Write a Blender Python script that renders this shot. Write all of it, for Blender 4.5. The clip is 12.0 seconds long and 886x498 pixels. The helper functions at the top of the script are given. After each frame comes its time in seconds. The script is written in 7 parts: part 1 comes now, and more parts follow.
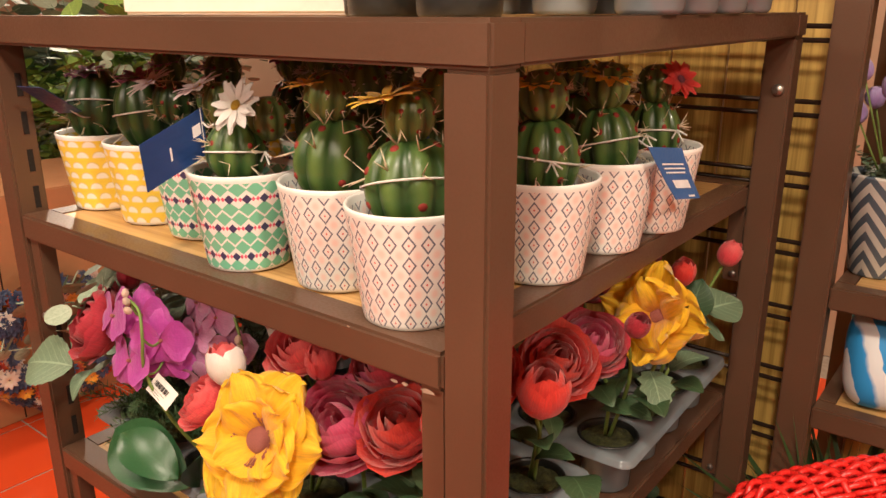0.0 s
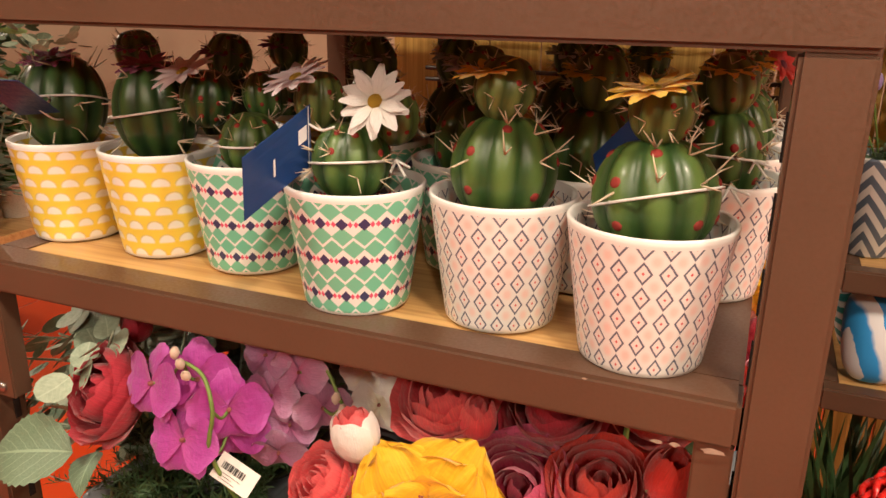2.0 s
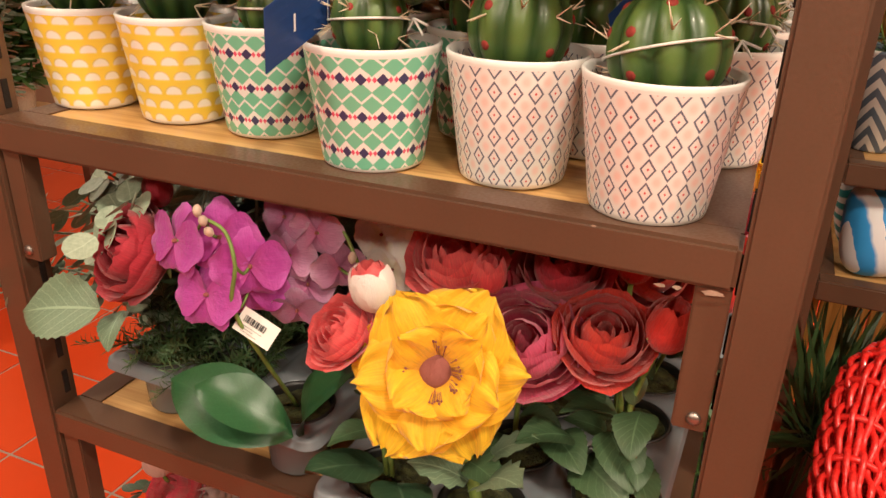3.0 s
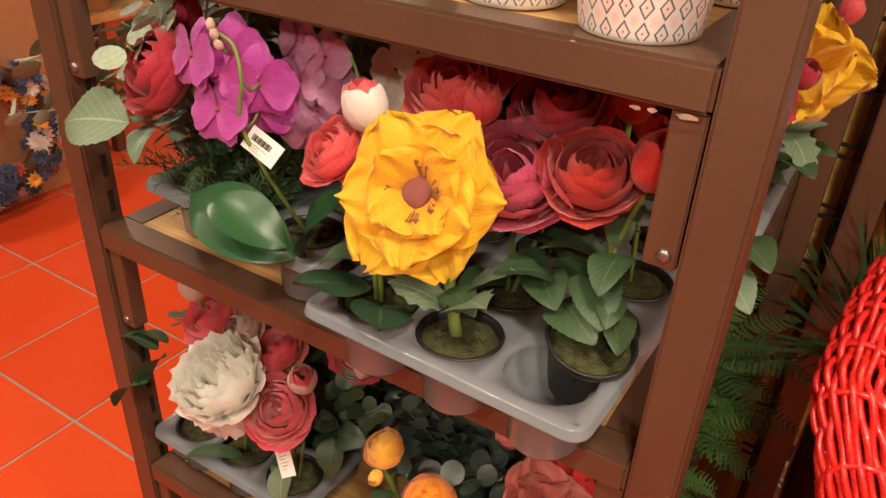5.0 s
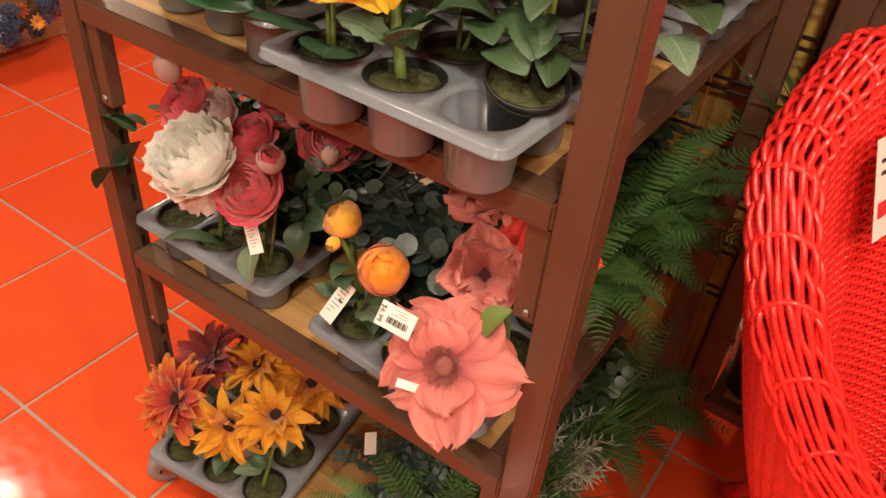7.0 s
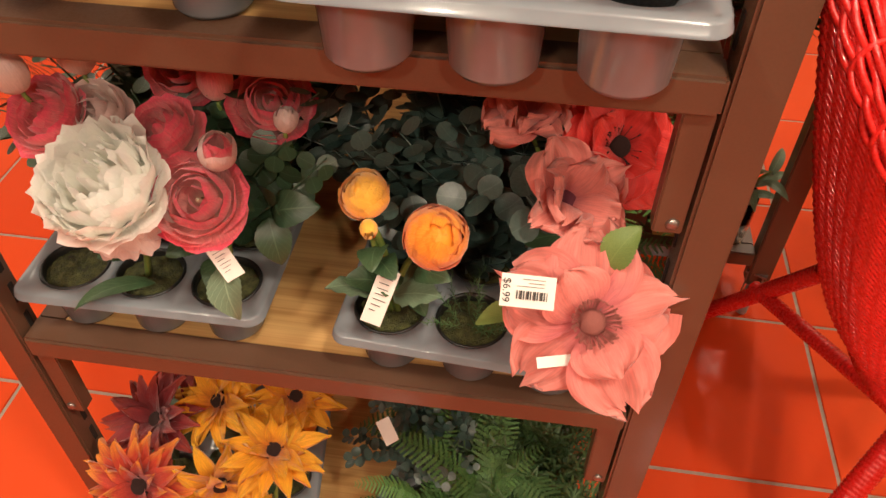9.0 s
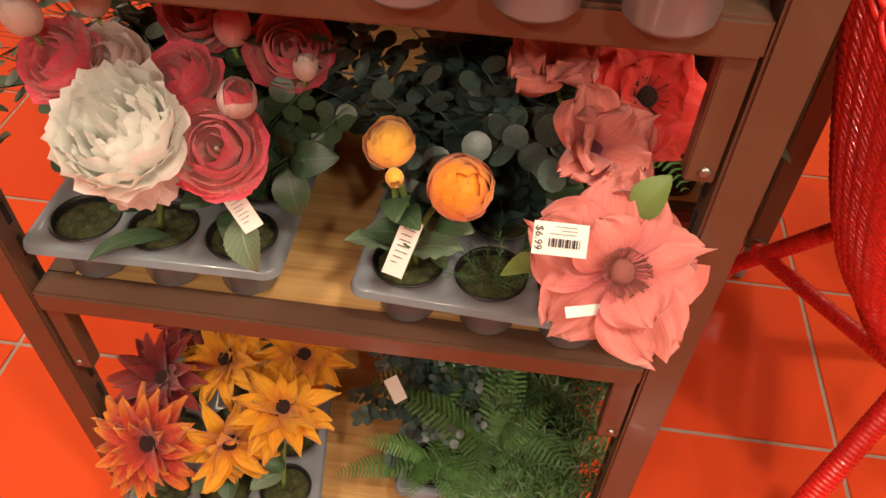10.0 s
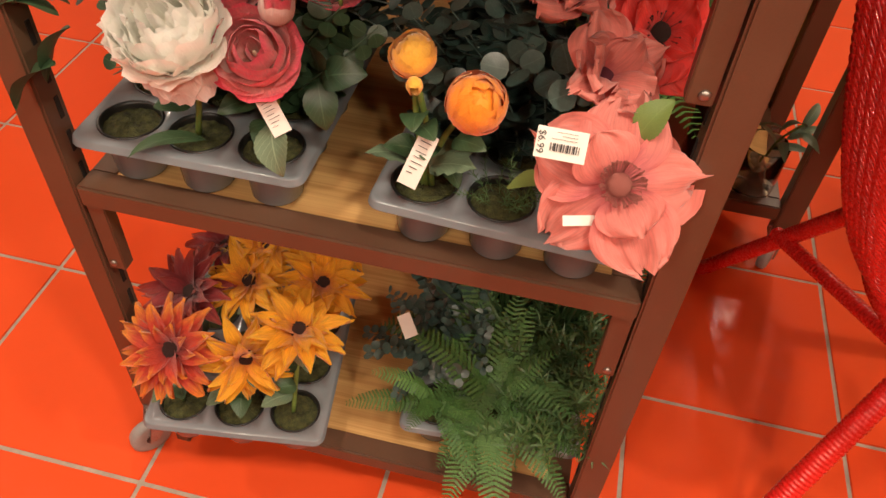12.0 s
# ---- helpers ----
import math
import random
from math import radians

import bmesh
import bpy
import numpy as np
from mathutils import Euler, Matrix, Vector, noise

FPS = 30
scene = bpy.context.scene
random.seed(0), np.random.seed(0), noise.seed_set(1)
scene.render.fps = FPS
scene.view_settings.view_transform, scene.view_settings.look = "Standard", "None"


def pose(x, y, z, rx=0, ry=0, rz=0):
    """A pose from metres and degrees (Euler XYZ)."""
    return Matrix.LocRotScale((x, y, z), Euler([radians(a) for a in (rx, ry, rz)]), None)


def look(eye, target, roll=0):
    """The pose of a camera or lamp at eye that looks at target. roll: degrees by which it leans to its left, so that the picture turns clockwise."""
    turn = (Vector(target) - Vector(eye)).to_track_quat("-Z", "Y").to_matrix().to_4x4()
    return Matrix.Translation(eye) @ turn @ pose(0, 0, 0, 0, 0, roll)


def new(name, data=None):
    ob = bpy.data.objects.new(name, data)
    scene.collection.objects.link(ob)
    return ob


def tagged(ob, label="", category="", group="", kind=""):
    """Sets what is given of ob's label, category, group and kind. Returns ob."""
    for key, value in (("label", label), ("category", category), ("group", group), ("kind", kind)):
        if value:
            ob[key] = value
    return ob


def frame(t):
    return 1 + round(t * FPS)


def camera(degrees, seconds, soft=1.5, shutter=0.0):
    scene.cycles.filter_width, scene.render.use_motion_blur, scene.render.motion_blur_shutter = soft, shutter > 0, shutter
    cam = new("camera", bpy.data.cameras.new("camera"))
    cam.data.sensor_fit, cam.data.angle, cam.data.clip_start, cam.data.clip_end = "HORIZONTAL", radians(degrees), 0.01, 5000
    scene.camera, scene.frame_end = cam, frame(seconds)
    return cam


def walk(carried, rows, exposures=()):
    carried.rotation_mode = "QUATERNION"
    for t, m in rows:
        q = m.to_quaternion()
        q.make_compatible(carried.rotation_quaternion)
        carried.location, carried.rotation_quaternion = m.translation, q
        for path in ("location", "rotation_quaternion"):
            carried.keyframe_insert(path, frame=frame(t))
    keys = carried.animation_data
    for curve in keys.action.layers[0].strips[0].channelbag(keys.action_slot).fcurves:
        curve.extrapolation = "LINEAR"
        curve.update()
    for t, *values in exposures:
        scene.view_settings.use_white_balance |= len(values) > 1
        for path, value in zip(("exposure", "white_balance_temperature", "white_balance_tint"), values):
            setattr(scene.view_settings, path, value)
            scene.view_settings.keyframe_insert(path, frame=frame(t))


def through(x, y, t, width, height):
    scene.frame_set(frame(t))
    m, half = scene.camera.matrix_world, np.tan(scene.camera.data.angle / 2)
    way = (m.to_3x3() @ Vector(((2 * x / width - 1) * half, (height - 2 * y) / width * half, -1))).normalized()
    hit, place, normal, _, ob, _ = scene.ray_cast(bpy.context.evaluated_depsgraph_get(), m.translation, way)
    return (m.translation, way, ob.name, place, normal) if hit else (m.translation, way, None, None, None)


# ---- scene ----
cam = camera(60.0, 12.0)
PATH = [
    (0, (0.346, -0.439, 1.666), (-0.834, 1.062, 1.071), -0.2),
    (0.5, (0.206, -0.454, 1.696), (-0.92, 1.095, 1.119), -1.2),
    (1, (0.072, -0.441, 1.692), (-0.867, 1.216, 1.081), -1.1),
    (1.5, (0.004, -0.461, 1.659), (-0.777, 1.286, 1.079), 0.7),
    (2, (-0.011, -0.482, 1.652), (-0.746, 1.27, 1.029), 0.8),
    (2.5, (-0.011, -0.505, 1.629), (-0.73, 1.229, 0.941), 1.1),
    (3, (-0.005, -0.522, 1.612), (-0.71, 1.161, 0.794), 1.6),
    (3.5, (0.044, -0.523, 1.574), (-0.76, 1.073, 0.676), 2.4),
    (3.7, (0.062, -0.524, 1.564), (-0.757, 1.045, 0.632), 3.2),
    (5.3, (0.11, -0.504, 1.543), (-0.79, 0.956, 0.514), 2.9),
    (5.5, (0.117, -0.504, 1.538), (-0.789, 0.949, 0.504), 3.2),
    (6, (0.139, -0.513, 1.515), (-0.764, 0.91, 0.438), 3.4),
    (6.5, (0.176, -0.533, 1.474), (-0.686, 0.857, 0.323), 4.9),
    (7, (0.226, -0.557, 1.446), (-0.602, 0.779, 0.209), 5.4),
    (7.2, (0.226, -0.563, 1.422), (-0.589, 0.757, 0.16), 5.1),
    (8.8, (-0.118, -0.511, 1.356), (-0.35, 0.909, -0.033), 0.2),
    (9, (-0.14, -0.508, 1.343), (-0.34, 0.906, -0.057), 0.6),
    (9.5, (-0.173, -0.513, 1.331), (-0.334, 0.871, -0.104), 1.6),
    (10, (-0.179, -0.522, 1.322), (-0.326, 0.846, -0.13), 2.2),
    (10.5, (-0.183, -0.537, 1.309), (-0.325, 0.801, -0.172), 3.1),
    (11, (-0.174, -0.563, 1.297), (-0.333, 0.758, -0.196), 4.1),
    (11.5, (-0.156, -0.598, 1.291), (-0.355, 0.729, -0.192), 4.2),
    (12, (-0.13, -0.619, 1.29), (-0.376, 0.742, -0.155), 4.1),
]
walk(cam, [(t, look(eye, target, roll)) for t, eye, target, roll in PATH],
     [(0, -0.12), (3.5, -0.20), (7.0, 0.0), (9.0, 0.08), (12.0, 0.0)])

# ---- world, lamps ----
world = bpy.data.worlds.new("shop_air")
scene.world = world
world.use_nodes = True
world.node_tree.nodes["Background"].inputs[0].default_value = (1.0, 0.86, 0.70, 1)
world.node_tree.nodes["Background"].inputs[1].default_value = 0.09
FLOOR = -0.035
CEIL = 3.0


def area_lamp(x, y, z, size, power, colour, target=None):
    d = bpy.data.lights.new("ceiling_lamp", "AREA")
    d.shape, d.size, d.energy, d.color = "DISK", size, power, colour
    o = new("ceiling_lamp", d)
    o.matrix_world = look((x, y, z), target or (x, y + 0.001, 0))
    return o


WARM = (1.0, 0.84, 0.655)
# Unseen lamps added for brightness; (2.1, -0.6) fills the right floor and planks.
LAMPS = [(-0.9, -2.6, 40), (0.9, -2.3, 38), (-1.2, -0.9, 27), (0.5, -0.8, 38), (2.1, -0.6, 48), (0.9, 3.25, 36), (-1.6, 2.4, 34), (-3.4, 0.2, 44), (-5.8, 2.75, 60)]
for lx, ly, lp in LAMPS:
    area_lamp(lx, ly, CEIL - 0.06, 0.20, lp * 0.84, WARM, (lx * 0.5 - 0.2, ly * 0.4 + 0.1, 0.9))

# ---- small tools ----
W = {}
RND = random.Random(7)


def mesh_of(name, verts, faces, uvs=None, smooth=True):
    me = bpy.data.meshes.new(name)
    me.from_pydata([tuple(v) for v in verts], [], faces)
    if uvs is not None:
        lay = me.uv_layers.new(name="uv")
        idx = np.zeros(len(me.loops), dtype=np.int32)
        me.loops.foreach_get("vertex_index", idx)
        lay.data.foreach_set("uv", np.asarray(uvs, dtype=np.float32)[idx].ravel())
    if smooth:
        me.polygons.foreach_set("use_smooth", [True] * len(me.polygons))
    me.update()
    return me


def bm_mesh(name, bm, smooth=False):
    me = bpy.data.meshes.new(name)
    bm.to_mesh(me)
    bm.free()
    if smooth:
        me.polygons.foreach_set("use_smooth", [True] * len(me.polygons))
    return me


def thing(name, place, label, category, group="", kind="", rz=0.0):
    """An empty at a thing's base."""
    o = new(name)
    o.empty_display_size = 0.02
    m = pose(*place, 0, 0, rz)
    o.matrix_basis = m
    W[o] = m
    return tagged(o, label, category, group, kind)


def part(name, me, material, parent=None, label="", m=None):
    """One mesh object under a thing or a part; m is its pose in the world."""
    if isinstance(me, bmesh.types.BMesh):
        me = bm_mesh(name, me)
    if material is not None and not me.materials:
        me.materials.append(material)
    o = new(name, me)
    m = m if m is not None else (W[parent] if parent else Matrix())
    W[o] = m
    if parent:
        o.parent = parent
        o.matrix_basis = W[parent].inverted() @ m
    else:
        o.matrix_basis = m
    return tagged(o, label) if label else o


def box(bm, x0, y0, z0, x1, y1, z1, bevel=0.0):
    vs = [bm.verts.new(p) for p in ((x0, y0, z0), (x1, y0, z0), (x1, y1, z0), (x0, y1, z0), (x0, y0, z1), (x1, y0, z1), (x1, y1, z1), (x0, y1, z1))]
    fs = [bm.faces.new([vs[i] for i in f]) for f in ((3, 2, 1, 0), (4, 5, 6, 7), (0, 1, 5, 4), (1, 2, 6, 5), (2, 3, 7, 6), (3, 0, 4, 7))]
    if bevel:
        es = list({e for f in fs for e in f.edges})
        bmesh.ops.bevel(bm, geom=es, offset=bevel, segments=2, affect="EDGES", clamp_overlap=True)


def boxes(*dims, bevel=0.0):
    bm = bmesh.new()
    for d in dims:
        box(bm, *d, bevel=bevel)
    return bm


def lathe(profile, n=40, close_top=False, close_bottom=False):
    """A turned shape from (radius, height) pairs."""
    vs, fs = [], []
    for rr, z in profile:
        for k in range(n):
            a = 2 * math.pi * k / n
            vs.append((rr * math.cos(a), rr * math.sin(a), z))
    for i in range(len(profile) - 1):
        for k in range(n):
            a, b = i * n + k, i * n + (k + 1) % n
            fs.append((a, b, b + n, a + n))
    if close_bottom:
        fs.append(tuple(range(n))[::-1])
    if close_top:
        fs.append(tuple(range((len(profile) - 1) * n, len(profile) * n)))
    return vs, fs


def tube_data(pts, rad, n=6, taper=1.0):
    """Rings along a smoothed line."""
    P = [Vector(p) for p in pts]
    path = []
    if len(P) > 2:
        for i in range(len(P) - 1):
            p0, p1, p2, p3 = P[max(i - 1, 0)], P[i], P[i + 1], P[min(i + 2, len(P) - 1)]
            for k in range(4):
                t = k / 4
                path.append(0.5 * ((2 * p1) + (p2 - p0) * t + (2 * p0 - 5 * p1 + 4 * p2 - p3) * t * t + (3 * p1 - p0 - 3 * p2 + p3) * t ** 3))
        path.append(P[-1])
    else:
        path = P
    vs, fs = [], []
    ref = Vector((0.31, 0.52, 0.79))
    for i, p in enumerate(path):
        d = (path[min(i + 1, len(path) - 1)] - path[max(i - 1, 0)])
        d = d.normalized() if d.length > 1e-9 else Vector((0, 0, 1))
        a = d.cross(ref)
        a = a.normalized() if a.length > 1e-6 else d.orthogonal().normalized()
        b = d.cross(a)
        rr = rad * (1 + (taper - 1) * i / max(len(path) - 1, 1))
        for k in range(n):
            t = 2 * math.pi * k / n
            vs.append(p + a * (rr * math.cos(t)) + b * (rr * math.sin(t)))
    for i in range(len(path) - 1):
        for k in range(n):
            a, b = i * n + k, i * n + (k + 1) % n
            fs.append((a, b, b + n, a + n))
    fs.append(tuple(range(n))[::-1])
    fs.append(tuple(range((len(path) - 1) * n, len(path) * n)))
    return vs, fs


def merge(*blocks):
    vs, fs = [], []
    for v, f in blocks:
        k = len(vs)
        vs += list(v)
        fs += [tuple(i + k for i in q) for q in f]
    return vs, fs


def tube(name, pts, rad, material, parent, n=6, taper=1.0, label=""):
    """A tube through points of the world."""
    inv = W[parent].inverted()
    v, f = tube_data([inv @ Vector(p) for p in pts], rad, n, taper)
    return part(name, mesh_of(name, v, f), material, parent, label)


def facing(place, normal, spin=0.0, scale=1.0):
    q = Vector(normal).normalized().to_track_quat("Z", "Y")
    return Matrix.Translation(place) @ q.to_matrix().to_4x4() @ Matrix.Rotation(spin, 4, "Z") @ Matrix.Scale(scale, 4)


# ---- materials ----
def shader(name):
    m = bpy.data.materials.new(name)
    m.use_nodes = True
    nt = m.node_tree
    return m, nt, nt.nodes["Principled BSDF"]


def M(nt, op, *args):
    n = nt.nodes.new("ShaderNodeMath")
    n.operation = op
    for i, v in enumerate(args):
        if isinstance(v, (int, float)):
            n.inputs[i].default_value = v
        else:
            nt.links.new(v, n.inputs[i])
    return n.outputs[0]


def mix(nt, fac, a, b):
    n = nt.nodes.new("ShaderNodeMix")
    n.data_type = "RGBA"
    for sock, v in ((n.inputs[0], fac), (n.inputs[6], a), (n.inputs[7], b)):
        if isinstance(v, (int, float)):
            sock.default_value = v
        elif isinstance(v, tuple):
            sock.default_value = (*v, 1)
        else:
            nt.links.new(v, sock)
    return n.outputs[2]


def noise_tex(nt, scale, detail=3.0, vec=None, stretch=None):
    n = nt.nodes.new("ShaderNodeTexNoise")
    n.inputs["Scale"].default_value, n.inputs["Detail"].default_value = scale, detail
    if vec is None:
        vec = nt.nodes.new("ShaderNodeTexCoord").outputs["Object"]
    if stretch:
        mp = nt.nodes.new("ShaderNodeMapping")
        mp.inputs["Scale"].default_value = stretch
        nt.links.new(vec, mp.inputs[0])
        vec = mp.outputs[0]
    nt.links.new(vec, n.inputs["Vector"])
    return n.outputs["Fac"]


def span(nt, v, lo, hi, a=0.0, b=1.0):
    n = nt.nodes.new("ShaderNodeMapRange")
    n.inputs[1].default_value, n.inputs[2].default_value, n.inputs[3].default_value, n.inputs[4].default_value = lo, hi, a, b
    nt.links.new(v, n.inputs[0])
    return n.outputs[0]


def bump(nt, bsdf, height, strength, dist=0.002):
    n = nt.nodes.new("ShaderNodeBump")
    n.inputs["Strength"].default_value, n.inputs["Distance"].default_value = strength, dist
    nt.links.new(height, n.inputs["Height"])
    nt.links.new(n.outputs[0], bsdf.inputs["Normal"])


def plain(name, c, rough=0.5, var=0.25, scale=40.0, metal=0.0, bumpy=0.1, coat=0.0, fine=6.0, dist=0.001):
    """A surface with stains at one scale and grain at another."""
    m, nt, b = shader(name)
    big, small = noise_tex(nt, scale, 3), noise_tex(nt, scale * fine, 4)
    dark = tuple(v * (1 - var) for v in c)
    light = tuple(min(v * (1 + var * 0.7), 1) for v in c)
    col = mix(nt, span(nt, M(nt, "ADD", M(nt, "MULTIPLY", big, 0.65), M(nt, "MULTIPLY", small, 0.35)), 0.3, 0.7), dark, light)
    nt.links.new(col, b.inputs["Base Color"])
    nt.links.new(span(nt, small, 0.3, 0.7, max(rough - 0.1, 0.02), min(rough + 0.1, 1)), b.inputs["Roughness"])
    b.inputs["Metallic"].default_value = metal
    b.inputs["Coat Weight"].default_value = coat
    bump(nt, b, small, bumpy, dist)
    return m


def wood(name, a, c, along=(2.0, 40.0, 40.0), rough=0.42, coat=0.25, strips=0.0):
    m, nt, b = shader(name)
    g = noise_tex(nt, 1.0, 6, stretch=along)
    g2 = noise_tex(nt, 1.0, 3, stretch=tuple(v * 4 for v in along))
    v = M(nt, "ADD", M(nt, "MULTIPLY", g, 0.7), M(nt, "MULTIPLY", g2, 0.3))
    inf = nt.nodes.new("ShaderNodeObjectInfo").outputs["Random"]
    v = M(nt, "ADD", v, M(nt, "MULTIPLY", M(nt, "SUBTRACT", inf, 0.5), 0.16))
    nt.links.new(mix(nt, span(nt, v, 0.36, 0.64), a, c), b.inputs["Base Color"])
    b.inputs["Roughness"].default_value = rough
    b.inputs["Coat Weight"].default_value = coat
    b.inputs["Coat Roughness"].default_value = 0.25
    bump(nt, b, g2, 0.08, 0.001)
    return m


def petal_mat(name, base, mid, tip, rough=0.62, vein=0.2, through=0.28):
    """Cloth petals: the colour runs from the foot to the edge, with fine veins."""
    m, nt, b = shader(name)
    uv = nt.nodes.new("ShaderNodeUVMap").outputs[0]
    sep = nt.nodes.new("ShaderNodeSeparateXYZ")
    nt.links.new(uv, sep.inputs[0])
    wob = noise_tex(nt, 5.0, 3, uv)
    v = M(nt, "ADD", sep.outputs[1], M(nt, "MULTIPLY", M(nt, "SUBTRACT", wob, 0.5), 0.35))
    col = mix(nt, span(nt, v, 0.05, 0.45), base, mid)
    col = mix(nt, span(nt, v, 0.6, 1.0), col, tip)
    veins = noise_tex(nt, 1.0, 3, uv, (46.0, 3.0, 1.0))
    inf = nt.nodes.new("ShaderNodeObjectInfo").outputs["Random"]
    shade = M(nt, "MULTIPLY", span(nt, veins, 0.3, 0.7, 1 - vein, 1 + vein * 0.4), span(nt, inf, 0, 1, 0.92, 1.06))
    mul = nt.nodes.new("ShaderNodeVectorMath")
    mul.operation = "SCALE"
    nt.links.new(col, mul.inputs[0])
    nt.links.new(shade, mul.inputs["Scale"])
    nt.links.new(mul.outputs[0], b.inputs["Base Color"])
    b.inputs["Roughness"].default_value = rough
    b.inputs["Sheen Weight"].default_value = 0.35
    crush = noise_tex(nt, 7.0, 3, uv)
    bump(nt, b, M(nt, "ADD", M(nt, "MULTIPLY", veins, 0.35), crush), 0.5, 0.004)
    tr = nt.nodes.new("ShaderNodeBsdfTranslucent")
    nt.links.new(mul.outputs[0], tr.inputs[0])
    ms = nt.nodes.new("ShaderNodeMixShader")
    ms.inputs[0].default_value = through
    nt.links.new(b.outputs[0], ms.inputs[1])
    nt.links.new(tr.outputs[0], ms.inputs[2])
    nt.links.new(ms.outputs[0], nt.nodes["Material Output"].inputs[0])
    return m


def leaf_mat(name, c, light, rough=0.5, vein=0.5, spec=0.5):
    m, nt, b = shader(name)
    uv = nt.nodes.new("ShaderNodeUVMap").outputs[0]
    sep = nt.nodes.new("ShaderNodeSeparateXYZ")
    nt.links.new(uv, sep.inputs[0])
    du = M(nt, "ABSOLUTE", M(nt, "SUBTRACT", sep.outputs[0], 0.5))
    rib = M(nt, "LESS_THAN", du, 0.02)
    side = M(nt, "FRACT", M(nt, "MULTIPLY", M(nt, "SUBTRACT", sep.outputs[1], M(nt, "MULTIPLY", du, 0.7)), 8.0))
    side = M(nt, "LESS_THAN", M(nt, "ABSOLUTE", M(nt, "SUBTRACT", side, 0.5)), 0.05)
    vv = M(nt, "MAXIMUM", rib, M(nt, "MULTIPLY", side, 0.55))
    inf = nt.nodes.new("ShaderNodeObjectInfo").outputs["Random"]
    isl = nt.nodes.new("ShaderNodeNewGeometry").outputs["Random Per Island"]
    n = noise_tex(nt, 60.0, 3)
    f = M(nt, "ADD", M(nt, "MULTIPLY", n, 0.6), M(nt, "ADD", M(nt, "MULTIPLY", inf, 0.25), M(nt, "MULTIPLY", isl, 0.3)))
    col = mix(nt, span(nt, f, 0.3, 0.85), c, light)
    col = mix(nt, M(nt, "MULTIPLY", vv, vein), col, tuple(min(v * 1.7 + 0.03, 1) for v in light))
    nt.links.new(col, b.inputs["Base Color"])
    b.inputs["Roughness"].default_value = rough
    b.inputs["Specular IOR Level"].default_value = spec
    bump(nt, b, M(nt, "ADD", M(nt, "MULTIPLY", vv, -0.6), n), 0.2, 0.001)
    return m


